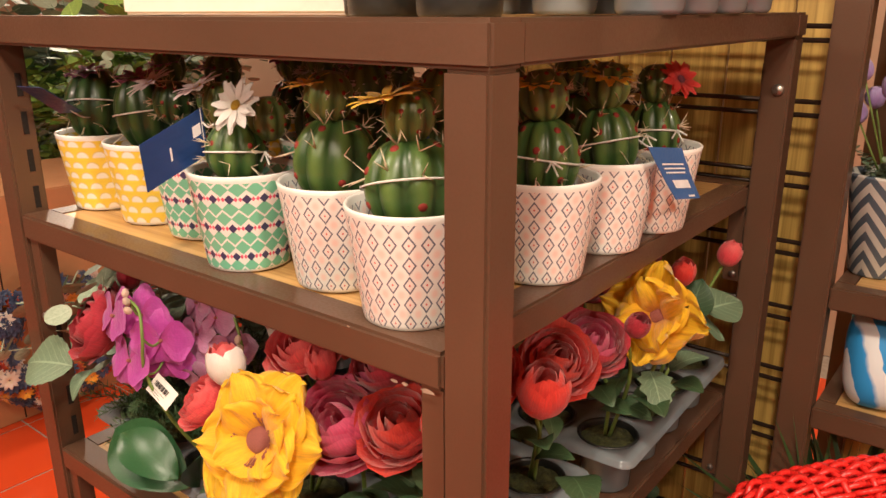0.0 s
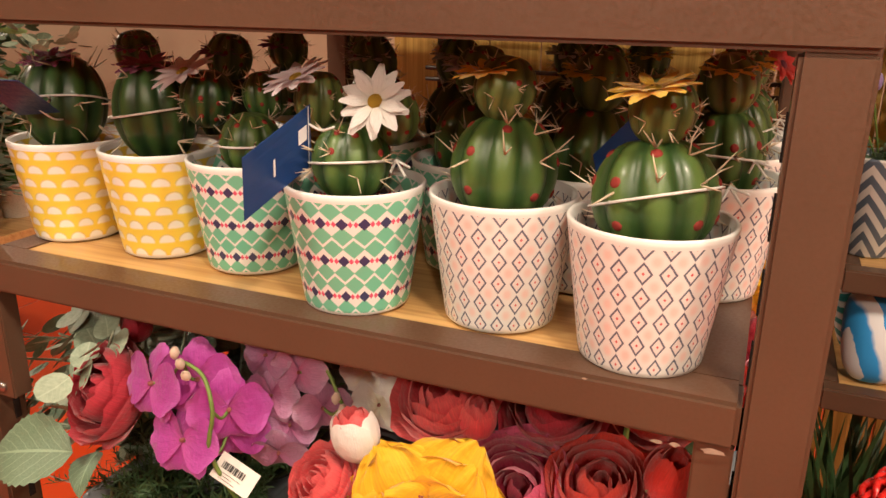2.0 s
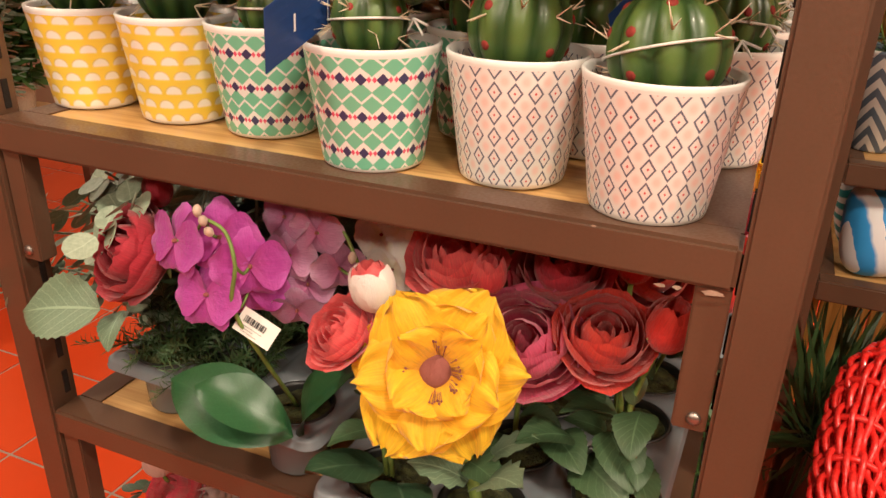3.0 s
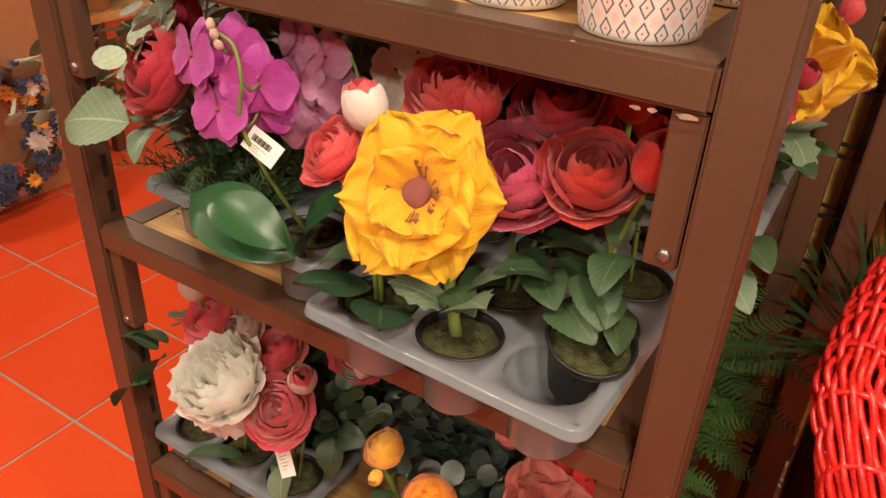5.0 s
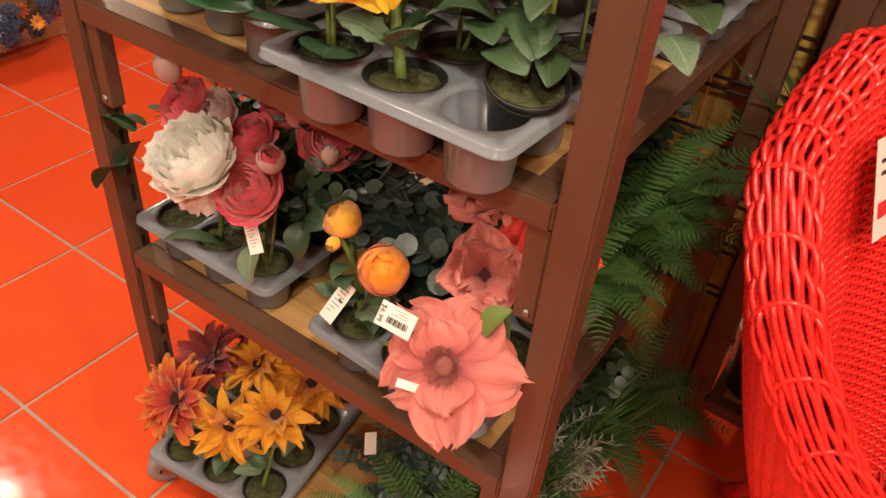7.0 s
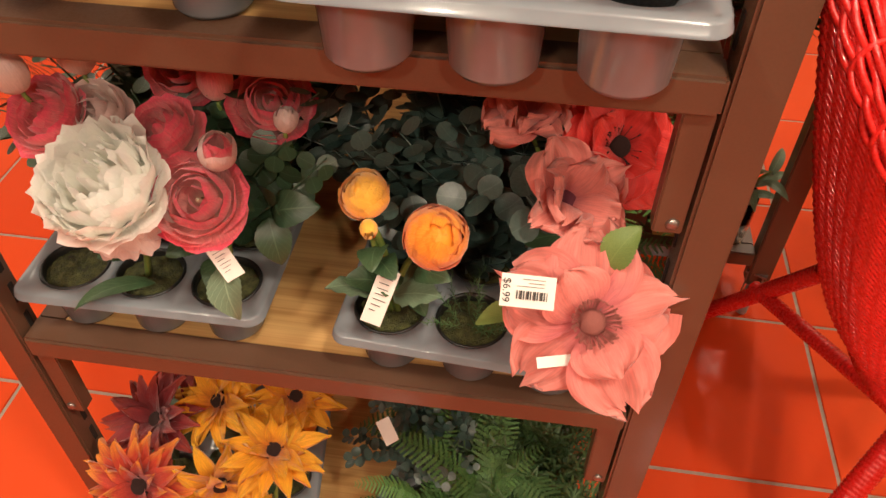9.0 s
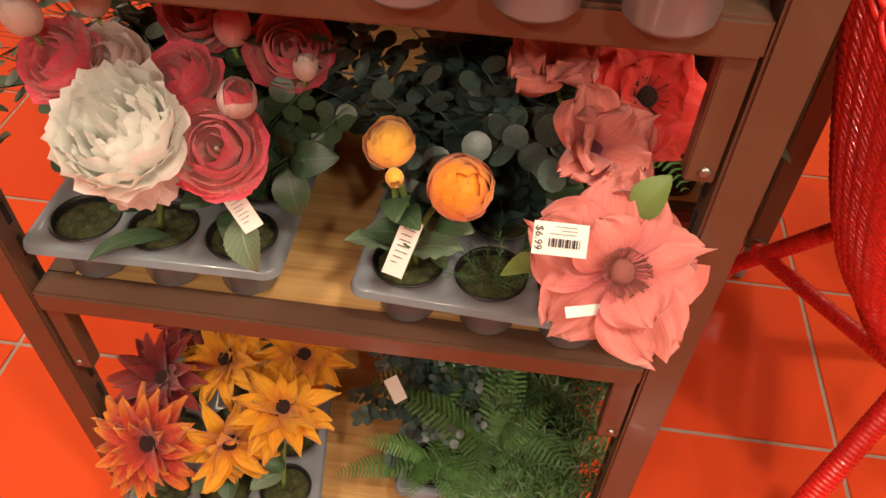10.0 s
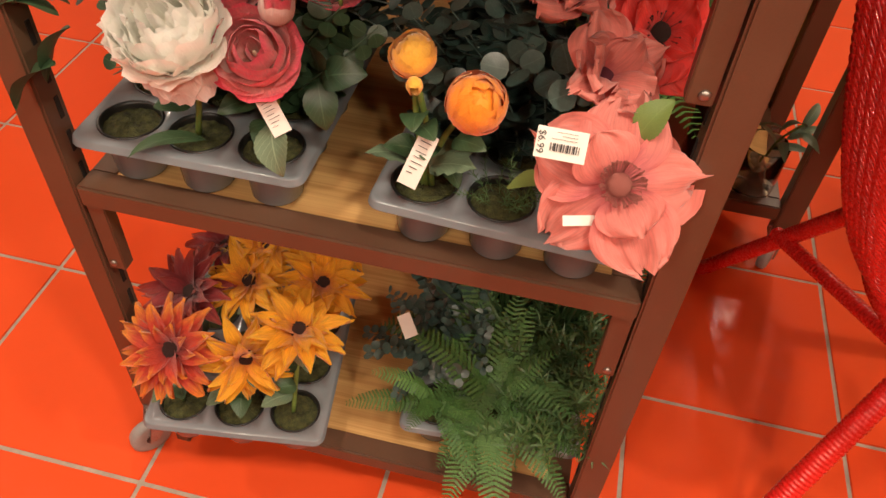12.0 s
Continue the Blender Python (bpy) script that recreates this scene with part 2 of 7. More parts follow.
def pot_mat(kind):
    """Glazed white pots with a printed pattern that runs round them."""
    m, nt, b = shader("pot_" + kind)
    co = nt.nodes.new("ShaderNodeTexCoord").outputs["Object"]
    sep = nt.nodes.new("ShaderNodeSeparateXYZ")
    nt.links.new(co, sep.inputs[0])
    wob = noise_tex(nt, 260.0, 2, co)
    ang = M(nt, "DIVIDE", M(nt, "ARCTAN2", sep.outputs[1], sep.outputs[0]), 2 * math.pi)
    z = M(nt, "ADD", sep.outputs[2], M(nt, "MULTIPLY", M(nt, "SUBTRACT", wob, 0.5), 0.0008))
    ang = M(nt, "ADD", ang, M(nt, "MULTIPLY", M(nt, "SUBTRACT", wob, 0.5), 0.0018))

    def cell(v):
        return M(nt, "SUBTRACT", M(nt, "FRACT", v), 0.5)

    def ab(v):
        return M(nt, "ABSOLUTE", v)

    def dia(a, c, w, h):
        return M(nt, "ADD", M(nt, "DIVIDE", ab(a), w), M(nt, "DIVIDE", ab(c), h))

    def under(v, lim, soft=0.06):
        return span(nt, v, lim + soft, lim - soft)

    white = (0.80, 0.79, 0.75)
    if kind == "diamond":
        u, v = M(nt, "MULTIPLY", ang, 22.0), M(nt, "MULTIPLY", z, 59.0)
        a, c, a2, c2 = cell(u), cell(v), cell(M(nt, "ADD", u, 0.5)), cell(M(nt, "ADD", v, 0.5))
        rr = M(nt, "SQRT", M(nt, "ADD", M(nt, "MULTIPLY", a2, a2), M(nt, "MULTIPLY", c2, c2)))
        col = mix(nt, M(nt, "MULTIPLY", under(rr, 0.2, 0.1), 0.5), white, (0.86, 0.50, 0.42))
        inner = under(dia(a, c, 0.33, 0.41), 1.0, 0.05)
        col = mix(nt, M(nt, "MULTIPLY", inner, 0.2), col, (0.85, 0.60, 0.55))
        ring = under(ab(M(nt, "SUBTRACT", dia(a, c, 0.40, 0.48), 0.86)), 0.13, 0.05)
        col = mix(nt, M(nt, "MULTIPLY", ring, 0.92), col, (0.035, 0.055, 0.115))
        col = mix(nt, under(dia(a, c, 0.07, 0.07), 1.0, 0.3), col, (0.62, 0.10, 0.10))
    elif kind == "green":
        u, v = M(nt, "MULTIPLY", ang, 20.0), M(nt, "SUBTRACT", M(nt, "MULTIPLY", z, 34.0), 0.62)
        a, a2, f = cell(u), cell(M(nt, "ADD", u, 0.5)), M(nt, "FRACT", v)
        g1 = under(dia(a, M(nt, "SUBTRACT", f, 0.33), 0.52, 0.25), 1.0)
        g2 = under(dia(a2, M(nt, "SUBTRACT", f, 0.67), 0.52, 0.25), 1.0)
        col = mix(nt, M(nt, "MAXIMUM", g1, g2), white, (0.17, 0.52, 0.34))
        fv = cell(M(nt, "ADD", v, 0.5))
        u2 = M(nt, "MULTIPLY", u, 1.0)
        col = mix(nt, under(dia(cell(M(nt, "ADD", u2, 0.5)), fv, 0.30, 0.16), 1.0), col, (0.045, 0.045, 0.12))
        pk = under(dia(ab(M(nt, "SUBTRACT", ab(cell(u2)), 0.13)), fv, 0.12, 0.085), 1.0)
        col = mix(nt, pk, col, (0.75, 0.10, 0.18))
    else:
        v = M(nt, "MULTIPLY", z, 74.0)
        row = M(nt, "FLOOR", v)
        u = M(nt, "ADD", M(nt, "MULTIPLY", ang, 16.0), M(nt, "MULTIPLY", M(nt, "MODULO", row, 2.0), 0.5))
        a, c = cell(u), cell(v)
        c1 = M(nt, "ADD", c, 0.22)
        rr = M(nt, "SQRT", M(nt, "ADD", M(nt, "MULTIPLY", a, a), M(nt, "MULTIPLY", M(nt, "MULTIPLY", c1, c1), 0.55)))
        dome = M(nt, "MULTIPLY", under(rr, 0.38, 0.05), span(nt, c, -0.32, -0.18))
        col = mix(nt, dome, (0.86, 0.61, 0.07), (0.83, 0.79, 0.70))
        edge = M(nt, "MULTIPLY", under(ab(M(nt, "SUBTRACT", rr, 0.41)), 0.025, 0.025), M(nt, "GREATER_THAN", c, -0.1))
        col = mix(nt, M(nt, "MULTIPLY", edge, 0.4), col, (0.40, 0.34, 0.24))
    rim = M(nt, "MAXIMUM", M(nt, "GREATER_THAN", sep.outputs[2], 0.0925), M(nt, "LESS_THAN", sep.outputs[2], 0.004))
    col = mix(nt, rim, col, white)
    nt.links.new(col, b.inputs["Base Color"])
    b.inputs["Roughness"].default_value = 0.38
    b.inputs["Coat Weight"].default_value = 0.25
    bump(nt, b, noise_tex(nt, 30.0, 3, co), 0.06, 0.002)
    return m


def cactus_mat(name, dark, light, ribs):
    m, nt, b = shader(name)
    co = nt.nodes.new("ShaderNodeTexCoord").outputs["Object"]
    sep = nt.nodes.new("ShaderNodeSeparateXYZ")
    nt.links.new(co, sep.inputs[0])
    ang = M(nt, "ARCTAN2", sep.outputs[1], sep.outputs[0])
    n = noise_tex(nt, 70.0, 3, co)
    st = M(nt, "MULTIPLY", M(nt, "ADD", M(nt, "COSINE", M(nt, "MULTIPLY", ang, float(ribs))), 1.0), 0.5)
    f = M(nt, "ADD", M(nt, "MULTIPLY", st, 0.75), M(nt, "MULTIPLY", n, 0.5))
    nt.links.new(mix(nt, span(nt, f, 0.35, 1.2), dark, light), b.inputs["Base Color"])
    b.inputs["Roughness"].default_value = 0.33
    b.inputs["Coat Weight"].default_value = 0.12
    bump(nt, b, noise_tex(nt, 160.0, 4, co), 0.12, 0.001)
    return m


BROWN = plain("brown_lacquered_steel", (0.105, 0.053, 0.031), 0.40, 0.18, 6.0, 0.0, 0.05, 0.25, 60.0)
BIRCH = wood("oiled_bamboo_board", (0.42, 0.22, 0.07), (0.62, 0.38, 0.15), (1.5, 70.0, 70.0))
PLANK = wood("olive_stained_plank", (0.30, 0.165, 0.035), (0.58, 0.37, 0.10), (70.0, 70.0, 1.4), 0.4, 0.2)
DARK = plain("dark_iron", (0.035, 0.018, 0.012), 0.4, 0.3, 20.0, 0.3)
STEEL = plain("zinc_bolt", (0.35, 0.31, 0.28), 0.35, 0.2, 120.0, 0.9)
SLOT = plain("unlit_hollow", (0.012, 0.008, 0.006), 0.9, 0.2, 50.0)
CHIP = plain("chipped_paint", (0.38, 0.27, 0.20), 0.7, 0.4, 200.0)
RUBBER = plain("grey_wheel_rubber", (0.30, 0.28, 0.27), 0.5, 0.15, 60.0)
BLACKPL = plain("black_plastic", (0.014, 0.014, 0.013), 0.42, 0.3, 60.0, 0.0, 0.1)
CREAMW = plain("white_card", (0.76, 0.72, 0.66), 0.55, 0.06, 30.0)
BLUEC = plain("navy_card", (0.012, 0.045, 0.17), 0.38, 0.12, 40.0)
BLUEC2 = plain("blue_card", (0.04, 0.12, 0.34), 0.4, 0.12, 40.0)
INK = plain("black_ink", (0.02, 0.02, 0.02), 0.6, 0.1, 90.0)
INKW = plain("white_ink", (0.75, 0.75, 0.78), 0.6, 0.1, 90.0)
INKR = plain("red_ink", (0.60, 0.03, 0.03), 0.6, 0.1, 90.0)
STRING = plain("white_elastic_cord", (0.72, 0.70, 0.66), 0.75, 0.15, 400.0, 0.0, 0.4)
MOSS = plain("dried_moss", (0.070, 0.074, 0.020), 0.95, 0.85, 110.0, 0.0, 1.0, 0.0, 5.0, 0.004)
EARTH = plain("dark_earth", (0.022, 0.015, 0.010), 0.95, 0.5, 160.0, 0.0, 1.0, 0.0, 5.0, 0.004)
SPINE = plain("pale_spine", (0.70, 0.58, 0.42), 0.55, 0.2, 300.0)
AREOLE = plain("red_areole", (0.24, 0.022, 0.014), 0.8, 0.4, 500.0)
GLAZE = plain("white_glaze", (0.74, 0.70, 0.64), 0.3, 0.08, 25.0, 0.0, 0.03, 0.3)
STEM = plain("green_stem", (0.16, 0.24, 0.05), 0.55, 0.3, 80.0)
STEMD = plain("dark_stem", (0.07, 0.10, 0.03), 0.6, 0.3, 80.0)
TWIG = plain("brown_twig", (0.13, 0.06, 0.03), 0.7, 0.35, 80.0)
REDWICK = plain("red_lacquered_wicker", (0.72, 0.022, 0.018), 0.27, 0.12, 30.0, 0.0, 0.06, 0.35, 8.0)
WALLM = plain("tan_wall_paint", (0.52, 0.40, 0.28), 0.7, 0.08, 2.0)
CEILM = plain("cream_ceiling_paint", (0.66, 0.58, 0.48), 0.8, 0.05, 2.0)
CARTON = plain("brown_carton", (0.46, 0.22, 0.10), 0.7, 0.12, 6.0)
GROUT = plain("grey_tan_grout", (0.36, 0.31, 0.25), 0.9, 0.25, 30.0, 0.0, 0.4)


def tray_mat():
    m, nt, b = shader("grey_tray_plastic")
    n = noise_tex(nt, 30.0, 3)
    nt.links.new(mix(nt, n, (0.17, 0.20, 0.225), (0.25, 0.285, 0.31)), b.inputs["Base Color"])
    b.inputs["Roughness"].default_value = 0.24
    b.inputs["Coat Weight"].default_value = 0.4
    bump(nt, b, noise_tex(nt, 18.0, 2), 0.08, 0.003)
    tr = nt.nodes.new("ShaderNodeBsdfTranslucent")
    tr.inputs[0].default_value = (0.36, 0.36, 0.37, 1)
    ms = nt.nodes.new("ShaderNodeMixShader")
    ms.inputs[0].default_value = 0.14
    nt.links.new(b.outputs[0], ms.inputs[1])
    nt.links.new(tr.outputs[0], ms.inputs[2])
    nt.links.new(ms.outputs[0], nt.nodes["Material Output"].inputs[0])
    return m


def tile_mat():
    m, nt, b = shader("orange_red_glazed_tile")
    n, n2 = noise_tex(nt, 2.5, 4), noise_tex(nt, 26.0, 3)
    inf = nt.nodes.new("ShaderNodeObjectInfo").outputs["Random"]
    f = M(nt, "ADD", M(nt, "MULTIPLY", n, 0.6), M(nt, "MULTIPLY", inf, 0.4))
    nt.links.new(mix(nt, f, (0.62, 0.060, 0.015), (0.74, 0.094, 0.026)), b.inputs["Base Color"])
    nt.links.new(span(nt, n2, 0.3, 0.7, 0.10, 0.20), b.inputs["Roughness"])
    b.inputs["Specular IOR Level"].default_value = 0.38
    bump(nt, b, M(nt, "ADD", n2, M(nt, "MULTIPLY", noise_tex(nt, 7.0, 2), 2.0)), 0.16, 0.004)
    return m


TRAY, TILE = tray_mat(), tile_mat()
POTM = {k: pot_mat(k) for k in ("diamond", "green", "yellow")}
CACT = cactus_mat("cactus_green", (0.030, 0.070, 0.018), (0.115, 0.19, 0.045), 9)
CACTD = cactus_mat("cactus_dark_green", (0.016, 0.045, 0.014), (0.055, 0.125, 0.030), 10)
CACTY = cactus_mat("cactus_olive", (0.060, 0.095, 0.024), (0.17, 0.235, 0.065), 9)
PET = {
    "yellow": petal_mat("yellow_poppy_petal", (0.90, 0.34, 0.01), (0.93, 0.52, 0.010), (0.94, 0.58, 0.016)),
    "magenta": petal_mat("magenta_rose_petal", (0.66, 0.10, 0.16), (0.64, 0.030, 0.115), (0.74, 0.12, 0.24), through=0.36),
    "red": petal_mat("red_rose_petal", (0.52, 0.10, 0.03), (0.62, 0.018, 0.018), (0.72, 0.06, 0.035), through=0.36),
    "crimson": petal_mat("crimson_rose_petal", (0.36, 0.02, 0.03), (0.44, 0.010, 0.030), (0.60, 0.04, 0.07), through=0.36),
    "coral": petal_mat("coral_rose_petal", (0.82, 0.50, 0.32), (0.86, 0.07, 0.095), (0.90, 0.16, 0.16), through=0.36),
    "orchid": petal_mat("magenta_orchid_petal", (0.52, 0.06, 0.34), (0.48, 0.05, 0.36), (0.56, 0.10, 0.45), 0.5, 0.12),
    "lilac": petal_mat("lilac_orchid_petal", (0.50, 0.14, 0.30), (0.52, 0.23, 0.40), (0.58, 0.34, 0.50)),
    "white": petal_mat("cream_white_petal", (0.90, 0.87, 0.66), (0.93, 0.92, 0.84), (0.94, 0.93, 0.88), 0.65, 0.03, 0.30),
    "blush": petal_mat("blush_petal", (0.78, 0.62, 0.50), (0.80, 0.60, 0.52), (0.86, 0.72, 0.68), 0.65, 0.12, 0.35),
    "pink": petal_mat("two_tone_pink_petal", (0.84, 0.72, 0.52), (0.88, 0.36, 0.33), (0.86, 0.10, 0.17), through=0.38),
    "salmon": petal_mat("salmon_poppy_petal", (0.55, 0.10, 0.12), (0.74, 0.22, 0.185), (0.80, 0.29, 0.24), 0.6, 0.18),
    "scarlet": petal_mat("scarlet_poppy_petal", (0.40, 0.01, 0.01), (0.72, 0.022, 0.016), (0.80, 0.05, 0.03)),
    "orange": petal_mat("orange_ranunculus_petal", (0.95, 0.30, 0.008), (0.96, 0.30, 0.006), (0.96, 0.34, 0.014), 0.6, 0.08, 0.10),
    "amber": petal_mat("amber_petal", (0.92, 0.48, 0.05), (0.93, 0.47, 0.04), (0.94, 0.52, 0.06), 0.6, 0.1, 0.12),
    "sun": petal_mat("golden_sunflower_petal", (0.66, 0.18, 0.01), (0.88, 0.40, 0.010), (0.92, 0.50, 0.018), 0.6, 0.35),
    "rust": petal_mat("rust_sunflower_petal", (0.30, 0.012, 0.012), (0.56, 0.045, 0.015), (0.90, 0.32, 0.03), 0.6, 0.35),
    "maroon": petal_mat("maroon_sunflower_petal", (0.14, 0.008, 0.012), (0.24, 0.012, 0.016), (0.42, 0.045, 0.02), 0.6, 0.35),
    "daisy": petal_mat("white_daisy_petal", (0.80, 0.76, 0.66), (0.82, 0.78, 0.74), (0.83, 0.79, 0.76), 0.6, 0.15),
    "ydaisy": petal_mat("yellow_daisy_petal", (0.80, 0.38, 0.01), (0.86, 0.52, 0.015), (0.88, 0.56, 0.03), 0.6, 0.2),
    "pdaisy": petal_mat("purple_daisy_petal", (0.20, 0.01, 0.10), (0.26, 0.02, 0.14), (0.34, 0.05, 0.20), 0.6, 0.2),
    "bdaisy": petal_mat("pale_pink_daisy_petal", (0.62, 0.42, 0.46), (0.76, 0.64, 0.66), (0.78, 0.66, 0.70), 0.6, 0.2),
    "blue": petal_mat("slate_blue_petal", (0.03, 0.05, 0.12), (0.05, 0.08, 0.18), (0.10, 0.15, 0.28)),
    "lav": petal_mat("lavender_petal", (0.30, 0.18, 0.45), (0.42, 0.27, 0.60), (0.55, 0.42, 0.72)),
}
LEAF = {
    "rose": leaf_mat("rose_leaf", (0.020, 0.050, 0.020), (0.055, 0.105, 0.045), 0.5),
    "dark": leaf_mat("dark_leaf", (0.012, 0.034, 0.016), (0.035, 0.075, 0.034), 0.42),
    "grey": leaf_mat("grey_green_leaf", (0.075, 0.125, 0.070), (0.17, 0.24, 0.15), 0.55),
    "pale": leaf_mat("pale_eucalyptus_leaf", (0.16, 0.22, 0.15), (0.36, 0.42, 0.31), 0.6, 0.2),
    "orchid": leaf_mat("glossy_orchid_leaf", (0.012, 0.060, 0.022), (0.026, 0.105, 0.036), 0.34, 0.12, 0.6),
    "euc": leaf_mat("blue_green_leaf", (0.020, 0.044, 0.037), (0.060, 0.102, 0.087), 0.34, 0.25, 0.6),
    "fern": leaf_mat("fern_leaf", (0.032, 0.095, 0.020), (0.105, 0.225, 0.055), 0.55, 0.0),
    "fernd": leaf_mat("dark_fern_leaf", (0.028, 0.075, 0.020), (0.080, 0.160, 0.048), 0.55, 0.0),
    "grass": leaf_mat("grass_blade", (0.022, 0.060, 0.018), (0.060, 0.125, 0.040), 0.5, 0.0),
    "lime": leaf_mat("lime_leaf", (0.14, 0.26, 0.04), (0.30, 0.44, 0.10), 0.5, 0.3),
    "calyx": leaf_mat("yellow_green_sepal", (0.10, 0.16, 0.035), (0.22, 0.30, 0.08), 0.55, 0.1),
}
CORE = {
    "dark": plain("dark_seed_disc", (0.045, 0.016, 0.012), 0.9, 0.6, 500.0, 0.0, 1.0, 0.0, 3.0, 0.003),
    "yellow": plain("yellow_disc", (0.72, 0.42, 0.02), 0.8, 0.4, 500.0, 0.0, 1.0, 0.0, 3.0, 0.003),
    "rosy": plain("dusty_pink_boss", (0.50, 0.16, 0.13), 0.8, 0.4, 300.0, 0.0, 0.8, 0.0, 3.0, 0.003),
    "plum": plain("plum_stamen", (0.20, 0.04, 0.07), 0.8, 0.4, 300.0, 0.0, 0.8, 0.0, 3.0, 0.003),
    "green": plain("green_boss", (0.30, 0.36, 0.10), 0.7, 0.3, 300.0, 0.0, 0.8, 0.0, 3.0, 0.003),
}

# ---- the room ----
X0, X1, Y0, Y1 = -7.2, 2.6, -4.5, 3.6
for nm, d in (("wall_north", (X0, Y1, FLOOR, X1, Y1 + 0.1, CEIL)), ("wall_south", (X0, Y0 - 0.1, FLOOR, X1, Y0, CEIL)),
              ("wall_west", (X0 - 0.1, Y0 - 0.1, FLOOR, X0, Y1 + 0.1, CEIL)), ("wall_east", (X1, Y0 - 0.1, FLOOR, X1 + 0.1, Y1 + 0.1, CEIL))):
    tagged(part(nm, boxes(d), WALLM), "plain tan painted shop wall", "wall", kind="structure")
tagged(part("ceiling", boxes((X0, Y0, CEIL, X1, Y1, CEIL + 0.1)), CEILM), "cream painted shop ceiling", "ceiling", kind="structure")
# No fixture is seen; a ring is added at each unseen lamp.
for lx, ly, lp in LAMPS:
    lt = thing("unseen_light_ring", (lx, ly, CEIL), "round white ring added at an unseen ceiling lamp", "ceiling light", "ceiling lights")
    v, f = lathe([(0.125, 0), (0.15, -0.012), (0.16, 0)], 32)
    part("trim_ring", mesh_of("trim_ring", v, f), GLAZE, lt)
floor_ob = tagged(part("floor", boxes((X0, Y0, FLOOR - 0.06, X1, Y1, FLOOR - 0.003)), GROUT), "glossy orange-red square floor tiles with tan grout", "floor", kind="structure")
TS = 0.427

# ---- the rack ----
PW, PD = 0.042, 0.040
XL, DEP = -0.73, 0.767
ZS = [0.085, 0.609, 1.043, 1.403, 1.661]
RACK = thing("display_rack", (-0.365, 0.39, FLOOR), "brown lacquered steel shop rack on castors with bamboo shelves", "shelf")


LIPH = 0.035
for px, py in ((0.0, 0.0), (XL - PW, 0.0), (0.0, DEP), (XL - PW, DEP)):
    po = part("post", boxes((px, py, 0.075, px + PW, py + PD, ZS[4] - LIPH), bevel=0.003), BROWN, RACK, m=Matrix())
    inner = px if px >= 0 else px + PW
    sg = -1 if px >= 0 else 1
    sy = py + 0.026 if py == 0 else py + 0.008
    me = bm_mesh("slot", boxes((-0.0012, -0.0036, -0.015, 0.0012, 0.0036, 0.015)))
    zz = 0.16
    while zz < 1.58:
        part("slot", me, SLOT, po, m=pose(inner + sg * 0.0002, sy, zz))
        zz += 0.0505
bolt_v, bolt_f = lathe([(0.0055, 0), (0.006, 0.001), (0.0045, 0.003), (0.001, 0.0038)], 14, close_top=True)
BOLT = mesh_of("bolt", bolt_v, bolt_f)
BOLT.materials.append(STEEL)


def shelf(z, top=False):
    """A folded steel tray frame with a board let in, hung on four plates."""
    x0, x1, y0, y1 = XL + 0.001, -0.0015, 0.0, DEP + PD
    if top:
        x0, x1 = XL - PW - 0.002, PW + 0.002
        y0 -= 0.002
        y1 += 0.002
    lw, b = (0.045 if top else 0.040), z - LIPH
    sh = part("shelf", boxes((x0 + lw - 0.002, y0 + lw - 0.002, z - 0.016, x1 - lw + 0.002, y1 - lw + 0.002, z - 0.002)), BIRCH, RACK, "honey-coloured bamboo board in a brown steel frame", m=Matrix())
    for d in ((x0, y0, b, x1, y0 + lw, z), (x0, y1 - lw, b, x1, y1, z)):
        part("rail", boxes(d, bevel=0.0035), BROWN, sh, m=Matrix())
    xa, xb = x0 + 0.001, x1 - 0.001
    ya, yb = y0 + lw - 0.004, y1 - lw + 0.004
    part("rail", boxes((xa, ya, b + 0.001, x0 + lw, yb, z - 0.0006), bevel=0.003), BROWN, sh, m=Matrix())
    part("rail", boxes((x1 - lw, ya, b + 0.001, xb, yb, z - 0.0006), bevel=0.003), BROWN, sh, m=Matrix())
    if not top:
        for a, s in ((x1 - 0.027, 1), (x0 + 0.001, -1)):
            for yy in (0.006, y1 - 0.030):
                h = 0.125
                pl = part("bracket", boxes((a, yy, b - h, a + 0.026, yy + 0.022, b), bevel=0.0015), BROWN, sh, m=Matrix())
                part("bolt", BOLT, STEEL, pl, m=pose(a + 0.013 + s * 0.003, yy, b - h + 0.012, 90, 0, 0))
    return sh


SHELVES = [shelf(z) for z in ZS[:4]] + [shelf(ZS[4], True)]
for bx, by, bz in ((0.026, DEP - 0.001, 1.552), (XL - 0.024, -0.001, 1.604)):
    part("bolt", BOLT, STEEL, RACK, m=pose(bx, by, bz, 90, 0, 0) @ Matrix.Scale(1.5, 4))
# worn paint on the lip of the cactus shelf
for cx, cz, sx, sz in ((-0.016, -0.037, 0.011, 0.003), (-0.052, -0.0385, 0.006, 0.002), (-0.040, -0.038, 0.004, 0.0022), (-0.105, -0.002, 0.003, 0.001)):
    vs = [(cx + sx * math.cos(a) * RND.uniform(0.5, 1), -0.0006, ZS[3] + cz + sz * math.sin(a) * RND.uniform(0.5, 1)) for a in [k * math.pi / 6 for k in range(12)]]
    part("paint_chip", mesh_of("paint_chip", vs, [tuple(range(12))]), CHIP, SHELVES[3], "pale scuffed chip in the paint", m=Matrix())


